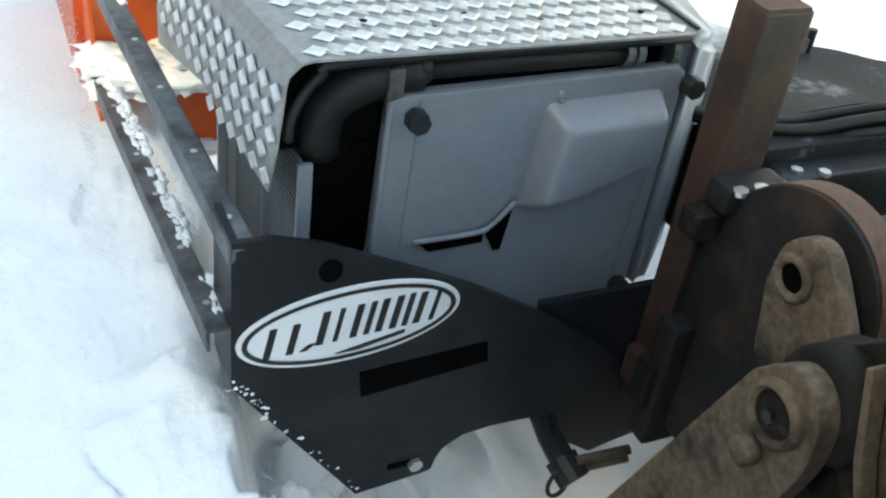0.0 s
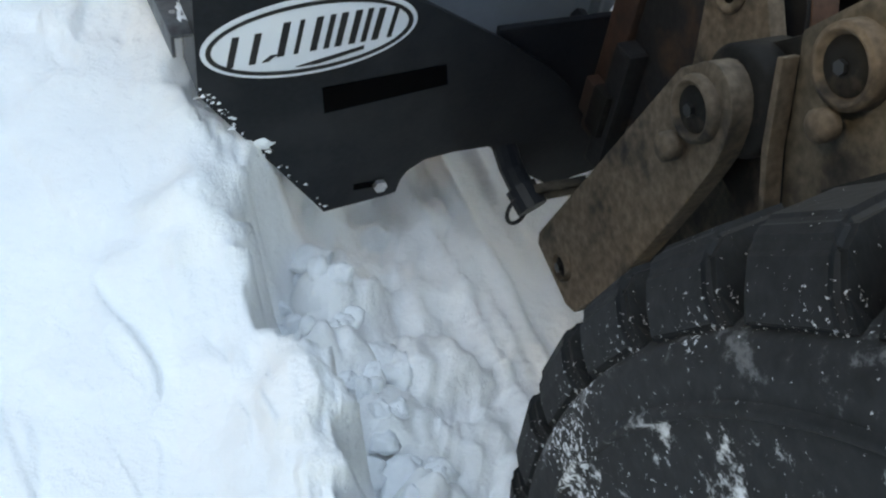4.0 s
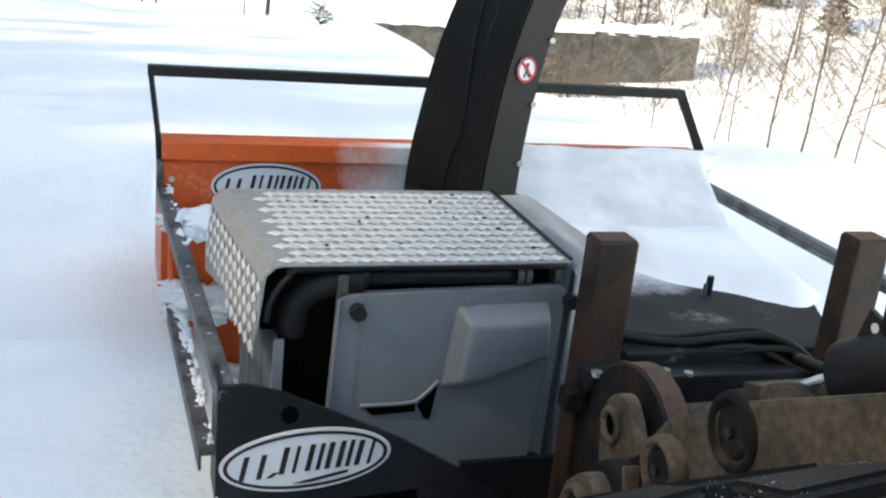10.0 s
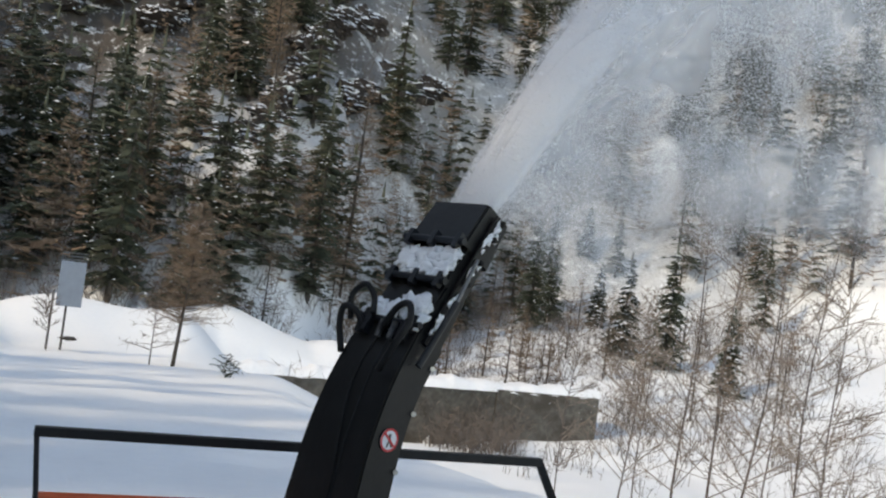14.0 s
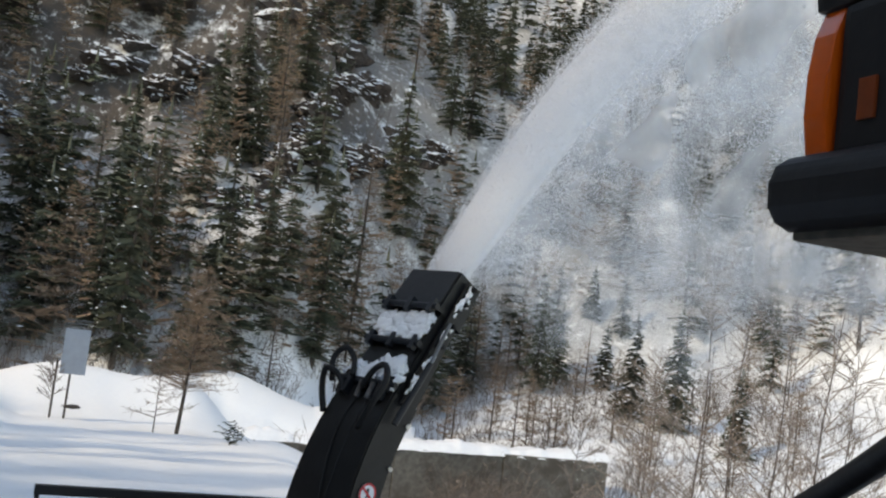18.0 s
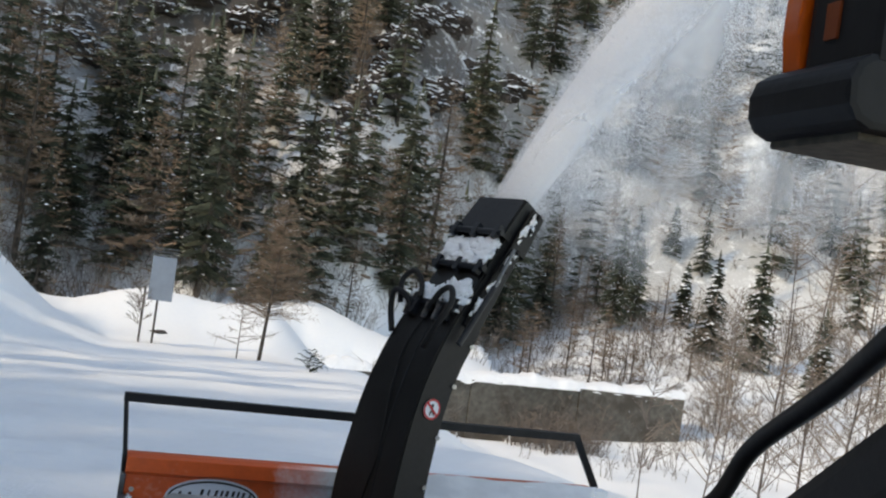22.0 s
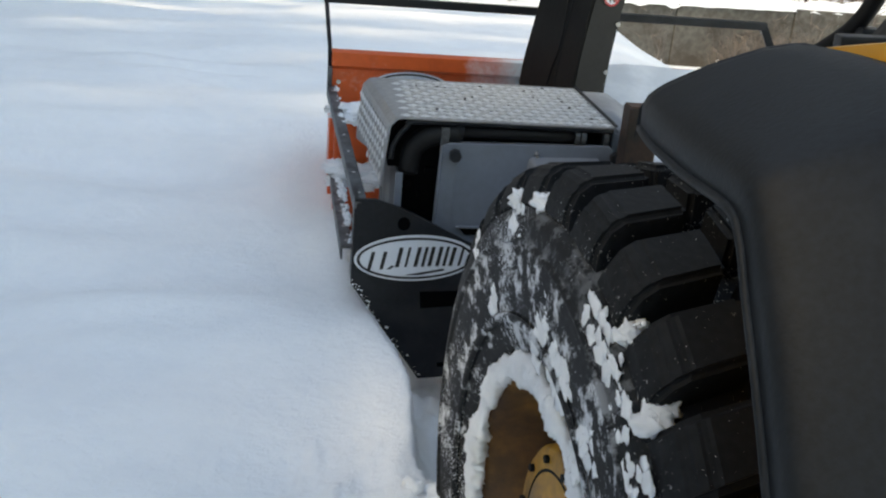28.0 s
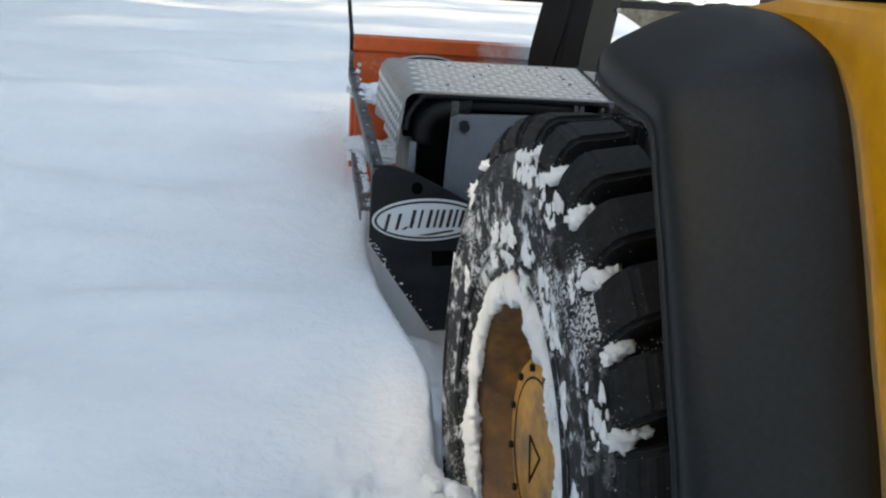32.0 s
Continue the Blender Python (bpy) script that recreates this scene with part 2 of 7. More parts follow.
def tyre_material(name, scale, lo, hi):
    """Rubber with snow dusted over one part of its round."""
    m = mat(name, (0.0150, 0.0163, 0.0185), 0.7, grain=0.3, scale=60, bump=0.25, spec=0.25, second=(0.55, 0.58, 0.62), second_scale=170, lo=0.660, hi=0.70, cluster=5.0)
    nt = m.node_tree
    b = nt.nodes["Principled BSDF"]
    co = [n for n in nt.nodes if n.type == "TEX_COORD"][0]
    sep = nt.nodes.new("ShaderNodeSeparateXYZ")
    nt.links.new(co.outputs["Object"], sep.inputs[0])
    n2 = nt.nodes.new("ShaderNodeTexNoise")
    n2.inputs["Scale"].default_value, n2.inputs["Detail"].default_value, n2.inputs["Roughness"].default_value = scale, 10, 0.72
    nt.links.new(co.outputs["Object"], n2.inputs["Vector"])
    shift = nt.nodes.new("ShaderNodeMapRange")
    shift.inputs["From Min"].default_value, shift.inputs["From Max"].default_value = 0.25, -0.35
    shift.inputs["To Min"].default_value, shift.inputs["To Max"].default_value = 0.015, 0.055
    nt.links.new(sep.outputs["Z"], shift.inputs["Value"])
    add = nt.nodes.new("ShaderNodeMath")
    nt.links.new(n2.outputs["Fac"], add.inputs[0])
    nt.links.new(shift.outputs[0], add.inputs[1])
    r = nt.nodes.new("ShaderNodeMapRange")
    r.inputs["From Min"].default_value, r.inputs["From Max"].default_value = lo, hi
    nt.links.new(add.outputs[0], r.inputs["Value"])
    side = nt.nodes.new("ShaderNodeMapRange")
    side.inputs["From Min"].default_value, side.inputs["From Max"].default_value = 0.055, 0.025
    nt.links.new(sep.outputs["X"], side.inputs["Value"])
    only = nt.nodes.new("ShaderNodeMath")
    only.operation = "MULTIPLY"
    nt.links.new(r.outputs[0], only.inputs[0])
    nt.links.new(side.outputs[0], only.inputs[1])
    # the smooth band below the tread blocks stays nearly clean
    flat = nt.nodes.new("ShaderNodeCombineXYZ")
    nt.links.new(sep.outputs["Y"], flat.inputs[0])
    nt.links.new(sep.outputs["Z"], flat.inputs[1])
    far = nt.nodes.new("ShaderNodeVectorMath")
    far.operation = "LENGTH"
    nt.links.new(flat.outputs[0], far.inputs[0])
    band = nt.nodes.new("ShaderNodeMapRange")
    band.inputs["From Min"].default_value, band.inputs["From Max"].default_value = 0.565, 0.535
    band.inputs["To Min"].default_value = 0.15
    nt.links.new(far.outputs["Value"], band.inputs["Value"])
    clean = nt.nodes.new("ShaderNodeMath")
    clean.operation = "MULTIPLY"
    nt.links.new(only.outputs[0], clean.inputs[0])
    nt.links.new(band.outputs[0], clean.inputs[1])
    mix = nt.nodes.new("ShaderNodeMix")
    mix.data_type = "RGBA"
    nt.links.new(clean.outputs[0], mix.inputs[0])
    nt.links.new(b.inputs["Base Color"].links[0].from_socket, mix.inputs[6])
    mix.inputs[7].default_value = (0.62, 0.65, 0.69, 1)
    nt.links.new(mix.outputs[2], b.inputs["Base Color"])
    return m


TYRE = tyre_material("tyre_rubber", 15.0, 0.562, 0.632)

def dusted(m, axis, a, b, noise_scale=7.0, spread=0.5):
    """Blown snow stuck on a painted sheet: bare at a, covered at b along an axis of the object, with a ragged edge."""
    nt = m.node_tree
    p = nt.nodes["Principled BSDF"]
    co = [n for n in nt.nodes if n.type == "TEX_COORD"][0]
    sep = nt.nodes.new("ShaderNodeSeparateXYZ")
    nt.links.new(co.outputs["Object"], sep.inputs[0])
    ramp = nt.nodes.new("ShaderNodeMapRange")
    ramp.inputs["From Min"].default_value, ramp.inputs["From Max"].default_value = a, b
    nt.links.new(sep.outputs[axis], ramp.inputs["Value"])
    add = ramp.outputs[0]
    for scale, amount in ((noise_scale, spread), (noise_scale * 9, spread * 0.35)):
        n = nt.nodes.new("ShaderNodeTexNoise")
        n.inputs["Scale"].default_value, n.inputs["Detail"].default_value = scale, 6
        nt.links.new(co.outputs["Object"], n.inputs["Vector"])
        k = nt.nodes.new("ShaderNodeMath")
        k.operation = "MULTIPLY_ADD"
        nt.links.new(n.outputs["Fac"], k.inputs[0])
        k.inputs[1].default_value = amount * 2
        k.inputs[2].default_value = -amount
        plus = nt.nodes.new("ShaderNodeMath")
        nt.links.new(add, plus.inputs[0])
        nt.links.new(k.outputs[0], plus.inputs[1])
        add = plus.outputs[0]
    mask = nt.nodes.new("ShaderNodeMapRange")
    mask.inputs["From Min"].default_value, mask.inputs["From Max"].default_value = 0.15, 0.85
    nt.links.new(add, mask.inputs["Value"])
    mix = nt.nodes.new("ShaderNodeMix")
    mix.data_type = "RGBA"
    nt.links.new(mask.outputs[0], mix.inputs[0])
    nt.links.new(p.inputs["Base Color"].links[0].from_socket, mix.inputs[6])
    mix.inputs[7].default_value = (0.88, 0.89, 0.91, 1)
    nt.links.new(mix.outputs[2], p.inputs["Base Color"])
    return m


ORANGE_DUSTED = dusted(mat("dusted_orange_paint", (0.68, 0.098, 0.018), 0.45, grain=0.08, scale=30, bump=0.08, second=(0.45, 0.06, 0.015), second_scale=5, lo=0.55, hi=0.85), "X", -0.40, -0.08)
DECK = dusted(mat("dusted_deck_paint", (0.011, 0.0125, 0.015), 0.6, grain=0.25, scale=90, bump=0.12, second=(0.019, 0.021, 0.024), second_scale=6, spec=0.2), "Y", 1.62, 1.92, 5.0, 0.45)
COWL = dusted(mat("dusted_cowl_plastic", (0.20, 0.22, 0.25), 0.38, grain=0.05, scale=50, bump=0.06, second=(0.13, 0.14, 0.155), second_scale=2.2, lo=0.42, hi=0.8), "Y", 1.5, 2.2, 4.0, 0.3)

# ---- mesh helpers ----
def part(name, bm, material, parent=None, label="", smooth=False, stuff=False):
    me = bpy.data.meshes.new(name)
    bmesh.ops.recalc_face_normals(bm, faces=bm.faces[:])
    bm.to_mesh(me)
    bm.free()
    me.materials.append(material)
    if smooth:
        me.shade_smooth()
    ob = new(name, me)
    if parent:
        ob.parent = parent
    if label:
        ob["label"] = label
    if stuff:
        ob["kind"] = "stuff"
    return ob


def thing(name, label, category, group="", kind="", at=None):
    ob = new(name)
    ob.empty_display_size = 0.2
    if at is not None:
        ob.matrix_world = at
    return tagged(ob, label, category, group, kind)


def box(x0, x1, y0, y1, z0, z1, bevel=0.004, bm=None, turn=None):
    bm = bm or bmesh.new()
    tmp = bmesh.new()
    bmesh.ops.create_cube(tmp, size=1, matrix=Matrix.Translation(((x0 + x1) / 2, (y0 + y1) / 2, (z0 + z1) / 2)) @ Matrix.Diagonal((x1 - x0, y1 - y0, z1 - z0, 1)))
    if bevel:
        bmesh.ops.bevel(tmp, geom=tmp.edges[:], offset=bevel, segments=2, affect="EDGES", profile=0.7)
    if turn:
        tmp.transform(turn)
    return joined(bm, tmp)


def joined(bm, tmp):
    me = bpy.data.meshes.new("tmp")
    tmp.to_mesh(me)
    tmp.free()
    bm.from_mesh(me)
    bpy.data.meshes.remove(me)
    return bm


def thicken(bm, t):
    bmesh.ops.recalc_face_normals(bm, faces=bm.faces[:])
    bm.normal_update()
    bmesh.ops.solidify(bm, geom=bm.faces[:], thickness=t)


def prism(points, axis, a, b, bevel=0.0, bm=None):
    """A polygon in the two axes other than the named one, thick from a to b along it."""
    bm = bm or bmesh.new()
    tmp = bmesh.new()
    put = {"x": lambda u, v, w: (w, u, v), "y": lambda u, v, w: (u, w, v), "z": lambda u, v, w: (u, v, w)}[axis]
    low = [tmp.verts.new(put(u, v, a)) for u, v in points]
    top = [tmp.verts.new(put(u, v, b)) for u, v in points]
    n = len(points)
    tmp.faces.new(low[::-1])
    tmp.faces.new(top)
    for i in range(n):
        tmp.faces.new((low[i], low[(i + 1) % n], top[(i + 1) % n], top[i]))
    bmesh.ops.recalc_face_normals(tmp, faces=tmp.faces[:])
    if bevel:
        bmesh.ops.bevel(tmp, geom=tmp.edges[:], offset=bevel, segments=2, affect="EDGES", profile=0.7)
    return joined(bm, tmp)


def ring(n, r, sx=1.0, sy=1.0, cx=0.0, cy=0.0, turn=0.0):
    c, s = math.cos(turn), math.sin(turn)
    out = []
    for i in range(n):
        u, v = r * sx * math.cos(2 * math.pi * i / n), r * sy * math.sin(2 * math.pi * i / n)
        out.append((cx + c * u - s * v, cy + s * u + c * v))
    return out


def tube(points, r, n=10, bm=None, r_end=None):
    """A round bar along points."""
    bm = bm or bmesh.new()
    pts = [Vector(p) for p in points]
    rings, side = [], None
    for i, p in enumerate(pts):
        d = (pts[min(i + 1, len(pts) - 1)] - pts[max(i - 1, 0)]).normalized()
        side = (side - d * side.dot(d)).normalized() if side else d.orthogonal().normalized()
        up = d.cross(side)
        rad = r if r_end is None else r + (r_end - r) * i / (len(pts) - 1)
        rings.append([bm.verts.new(p + (side * math.cos(2 * math.pi * k / n) + up * math.sin(2 * math.pi * k / n)) * rad) for k in range(n)])
    for a, b in zip(rings, rings[1:]):
        for k in range(n):
            bm.faces.new((a[k], a[(k + 1) % n], b[(k + 1) % n], b[k]))
    bm.faces.new(rings[0][::-1])
    bm.faces.new(rings[-1])
    return bm


def curve(points, steps=8):
    """Points along a smooth curve through the given ones."""
    p = [Vector(q) for q in points]
    p = [2 * p[0] - p[1], *p, 2 * p[-1] - p[-2]]
    out = []
    for a, b, c, d in zip(p, p[1:], p[2:], p[3:]):
        for k in range(steps):
            t = k / steps
            out.append(0.5 * (2 * b + (c - a) * t + (2 * a - 5 * b + 4 * c - d) * t * t + (3 * b - a - 3 * c + d) * t ** 3))
    return [*out, p[-2]]


def bar(a, b, width, height, bevel=0.004, bm=None, up=(0, 0, 1)):
    """A straight square bar from a to b."""
    a, b = Vector(a), Vector(b)
    d = (b - a).normalized()
    side = d.cross(Vector(up)).normalized()
    top = side.cross(d)
    m = Matrix((side, d, top)).transposed().to_4x4()
    m.translation = (a + b) / 2
    h = (b - a).length / 2
    return box(-width / 2, width / 2, -h, h, -height / 2, height / 2, bevel, bm, m)


def lathe(profile, n, bm=None, closed=False):
    """Turns (x, radius) pairs about the x axis."""
    bm = bm or bmesh.new()
    rings = [[bm.verts.new((x, r * math.cos(2 * math.pi * k / n), r * math.sin(2 * math.pi * k / n))) for k in range(n)] for x, r in profile]
    pairs = list(zip(rings, rings[1:])) + ([(rings[-1], rings[0])] if closed else [])
    for a, b in pairs:
        for k in range(n):
            bm.faces.new((a[k], a[(k + 1) % n], b[(k + 1) % n], b[k]))
    return bm


def lump(radius, seed, flat=0.7, detail=2, rough=0.35, bm=None, at=(0, 0, 0), scale=(1, 1, 1)):
    """An uneven clod."""
    tmp = bmesh.new()
    bmesh.ops.create_icosphere(tmp, subdivisions=detail, radius=1)
    off = Vector((seed * 3.7, seed * 1.3, seed * 7.1))
    for v in tmp.verts:
        k = 1 + rough * noise.noise(v.co * 1.4 + off) + rough * 0.6 * noise.noise(v.co * 3.1 + off)
        v.co = Vector((v.co.x * k * scale[0], v.co.y * k * scale[1], v.co.z * k * flat * scale[2])) * radius + Vector(at)
    return joined(bm or bmesh.new(), tmp)

# ---- the ground ----
def lattice(ix, iy, seed):
    h = (ix * 374761393 + iy * 668265263 + seed * 974634777) & 0xFFFFFFFF
    h = ((h ^ (h >> 13)) * 1274126177) & 0xFFFFFFFF
    return ((h ^ (h >> 16)) & 0xFFFF) / 32767.5 - 1.0


def vnoise(x, y, seed=0):
    """Smooth noise from -1 to 1 for arrays."""
    x, y = np.asarray(x, float), np.asarray(y, float)
    fx, fy = np.floor(x), np.floor(y)
    ix, iy = fx.astype(np.int64), fy.astype(np.int64)
    u, v = x - fx, y - fy
    u, v = u * u * (3 - 2 * u), v * v * (3 - 2 * v)
    return ((lattice(ix, iy, seed) * (1 - u) + lattice(ix + 1, iy, seed) * u) * (1 - v)
            + (lattice(ix, iy + 1, seed) * (1 - u) + lattice(ix + 1, iy + 1, seed) * u) * v)


def fbm(x, y, octaves=4, seed=0):
    return sum(vnoise(x * 2 ** k + 17.3 * k, y * 2 ** k - 9.1 * k, seed + k) * 0.5 ** k for k in range(octaves))


def step(a, b, x):
    t = np.clip((x - a) / (b - a), 0, 1)
    return t * t * (3 - 2 * t)


EDGE_Y = (-30, 3, 5, 7.5, 9, 11, 16, 25, 34, 60)
EDGE_X = (4.2, 4.2, 3.8, 3.0, 2.6, 2.1, 2.7, 4.4, 6.2, 9.0)
CUT_END = 5.05          # where the blower's mouth stands at the end
HILL = 0.80


def height(x, y):
    """The ground's height: packed lane, snow field, banks, gully and mountainside."""
    x, y = np.asarray(x, float), np.asarray(y, float)
    r = np.hypot(x + 1.0, y)
    az = np.degrees(np.arctan2(x + 1.0, y))
    # the snow field slopes away gently
    field = 0.43 - 0.086 * np.clip(y - 5.5, 0, 29) + 0.035 * fbm(x * 0.45, y * 0.45, 3, 3) + 0.012 * fbm(x * 1.9, y * 1.1, 3, 5)
    field += 0.022 * fbm(x * 0.8 + 0.5 * y, y * 1.3, 3, 9) * step(3.0, 6.0, y)
    field += 0.05 * step(-1.3, -2.6, x) * (1 - step(3, 9, y)) + (0.022 * vnoise(x * 0.6 + 0.25 * y, y * 2.6, 8) + 0.036 * vnoise(x * 0.3 + 0.2 * y, y * 1.05, 7)) * step(2.5, 6, y)
    field += 0.045 * fbm(x * 0.8 + 0.3 * y, y * 1.7, 3, 15) * step(-0.6, -1.4, x) * step(1.2, 2.4, y)
    field += (0.022 * (1 - 2 * np.abs(vnoise(x * 0.9 + 0.35 * y, y * 2.9 - 0.3 * x, 17))) + 0.020 * np.clip(vnoise(x * 2.0 + 0.8 * y, y * 5.2 - 0.5 * x, 19) - 0.1, 0, 1)) * step(-0.9, -1.3, x) * step(2.6, 3.6, y) * step(16, 10, y)
    # gully to the right
    low = -2.4 - 0.075 * np.clip(y, 0, 36) + 0.35 * fbm(x * 0.12, y * 0.12, 3, 11)
    edge = np.interp(y, EDGE_Y, EDGE_X) + 0.25 * vnoise(y * 0.5, x * 0.2, 4)
    k = step(0, 6.5, x - edge)
    z = field * (1 - k) + low * k
    # far bank behind the sign
    crest = 1.15 * np.exp(-((y - 39.0) / 2.6) ** 2) * step(7.2, 3.6, x) * step(-11, -5, x)
    crest *= 1 + 0.35 * vnoise(x * 0.33, 0 * y, 21) + 0.3 * np.exp(-((x - 5.0) / 2.0) ** 2)
    z = z + crest
    # hollow before the retaining wall, and the mound that lies behind it
    z = z - 0.95 * step(28, 36, y) * step(0, 3.2, x + 0.3 - 0.12 * y) * step(12, 8, x)
    top = np.interp(x, (3.0, 4.8, 6.0, 7.0, 8.85, 10.7, 11.8, 12.8, 14.5, 16.5), (-1.3, -0.95, -0.68, -0.63, -1.25, -1.94, -1.76, -2.0, -2.7, -3.6)) + 0.06 * fbm(x * 0.9, y * 0.9, 3, 37)
    begin = np.interp(x, (4.5, 6.2), (37.8, 41.2))
    rise = np.clip((y - begin) / (44.2 - begin), 0, 1) ** 0.7 * step(47.5, 44.6, y)
    z = np.where((x > 3.0) & (x < 16.5) & (y > begin), np.maximum(z, -2.95 + (top + 2.95) * rise), z)
    # snowy hillside that closes the field to the left
    sx = np.where(y > 33.5, -1.0 + (x + 1.0) * 33.5 / np.maximum(y, 1.0), x)
    bank = np.interp(sx, (-40, -14, -7.5, -6.5, -5.4, -4.7, -3.95, -2.9, -1.2), (7.0, 5.2, 4.0, 3.72, 3.25, 2.25, 1.55, 0.7, 0.0)) + 0.10 * fbm(x * 0.7, y * 0.7, 3, 33)
    z = z + np.clip(bank, 0, None) * step(19, 33.5, y) * step(38.5, 33.8, y)
    # mountainside
    start = 46 + 29 * step(10, 27, az) - 6 * step(-4, -16, az)
    gentle = 0.19 * np.clip(r - 44, 0, 40) * step(10, 27, az)
    rocky = fbm(x * 0.045, y * 0.045, 4, 41)
    up = np.clip(r - start - 5 * rocky, 0, 190)
    up = up * (1 - step(3.5, 6.5, az) * step(22, 17, az) * step(51.5, 46.5, r))
    front = step(110, 70, np.abs(az))
    z = z + front * (gentle + HILL * up + np.where(up > 0, 2.6 * fbm(x * 0.09, y * 0.09, 4, 43), 0) * step(0, 14, up))
    # the lane that the blower has cut
    raw = step(2.45, 1.95, y)                       # the lip is broken and blocky here, smooth further on
    wob = 0.03 * vnoise(y * 2.6, 0 * y, 51) + raw * (0.045 * vnoise(y * 7.5, 0 * y, 52) + 0.035 * vnoise(y * 17, x * 4, 53) + 0.02 * vnoise(y * 31, x * 12, 54))
    left = np.interp(y, (0.8, 1.05, 1.2, 1.45, 1.57, 1.61, 1.65, 1.69, 1.85, 2.05, 2.3, 2.5, 2.7, 3.0, 3.3, 3.6, 5.0), (-0.82, -0.80, -0.85, -0.84, -0.80, -0.785, -0.80, -0.88, -0.82, -0.69, -0.68, -0.70, -0.724, -0.776, -0.83, -0.85, -0.85)) + wob
    floor = 0.012 + 0.012 * fbm(x * 4.5, y * 1.6, 3, 61) + 0.006 * vnoise(x * 26, y * 0.4, 66)
    xr = x + 0.010 * vnoise(y * 2.2, 0 * y, 67) + 0.005 * vnoise(y * 9, 0 * y, 68)
    for at, tall, wide in ((-0.355, 0.040, 0.030), (-0.300, 0.022, 0.022), (-0.245, 0.038, 0.034), (-0.13, 0.018, 0.03)):
        floor = floor + tall * np.clip(1 - np.abs(xr - at) / wide, 0, 1) * (0.8 + 0.4 * vnoise(y * 3.1, x * 2, 69))
    floor = floor + 0.022 * step(-0.36, -0.345, xr) * step(-0.21, -0.24, xr)
    rubble = np.clip(fbm(x * 7, y * 7, 3, 63) * 1.3, 0, 1) * 0.07 * step(-0.25, -0.62, x) + 0.09 * step(-0.40, -0.68, x)
    rubble = rubble + (0.045 * np.abs(fbm(x * 9, y * 9, 3, 85)) + 0.02 * np.abs(vnoise(x * 26, y * 26, 86))) * step(-0.15, -0.45, x)
    # spilled heaps at the foot of the cut
    dx, dy = 0.022 * fbm(x * 11, y * 11, 3, 81), 0.022 * fbm(x * 11, y * 11, 3, 82)
    for hx, hy, hr, hh in ((-0.47, 1.26, 0.085, 0.085), (-0.47, 1.05, 0.075, 0.06), (-0.60, 1.13, 0.10, 0.06), (-0.58, 1.45, 0.075, 0.05), (-0.66, 1.28, 0.08, 0.07), (-0.44, 0.97, 0.06, 0.05), (-0.66, 1.43, 0.06, 0.06), (-0.62, 0.93, 0.09, 0.06)):
        rubble = rubble + hh * np.sqrt(np.clip(1 - ((x + dx - hx) ** 2 + (y + dy - hy) ** 2) / hr ** 2, 0, 1))
    slope = np.clip((x - left) / (0.085 + 0.04 * vnoise(y * 6, x * 2, 64)), 0, 1)
    facet = np.abs(vnoise(y * 11 + 4 * x, x * 3, 65)) + 0.5 * np.abs(vnoise(y * 23, x * 6, 66))
    slope = np.where(slope > 0.995, 1.0, np.clip(1 - (1 - slope) ** 1.7 - 0.65 * facet * raw * (slope > 0) * (1 - slope), 0, 1))
    inside = step(CUT_END + 0.1, CUT_END - 0.1, y)
    right = 1.16 + 0.04 * vnoise(y * 2, 0 * y, 71)
    wall_r = np.clip((right - x) / 0.2, 0, 1)
    cut = np.minimum(slope, wall_r) * inside
    lip = np.exp(-((x - left + 0.06) / 0.09) ** 2) * inside * (0.02 + 0.035 * raw * fbm(x * 7, y * 5, 4, 72))
    lip += 0.045 * np.exp(-((y - 1.60) / 0.07) ** 2 - ((x + 0.85) / 0.07) ** 2) + 0.03 * np.exp(-((y - 1.33) / 0.10) ** 2 - ((x + 0.95) / 0.09) ** 2)
    lip += raw * inside * np.exp(-((x - left) / 0.25) ** 2) * (0.022 * fbm(x * 5, y * 5, 4, 73) + 0.02 * np.round(2.2 * fbm(x * 6 + 3, y * 4, 2, 74)) / 2)
    # broken plates of crust stand one over another near the edge
    plate = step(-0.03, 0.03, fbm(x * 3.2 + 1.5 * y, y * 2.6, 2, 75)) + 0.7 * step(-0.03, 0.03, fbm(x * 5.5 - y, y * 4.0, 2, 76))
    lip += 0.026 * (plate - 0.8) * raw * step(-1.35, -1.0, x) * step(0.45, 0.7, y) * inside
    return z * (1 - cut) + (floor + rubble) * cut + lip * (1 - cut)


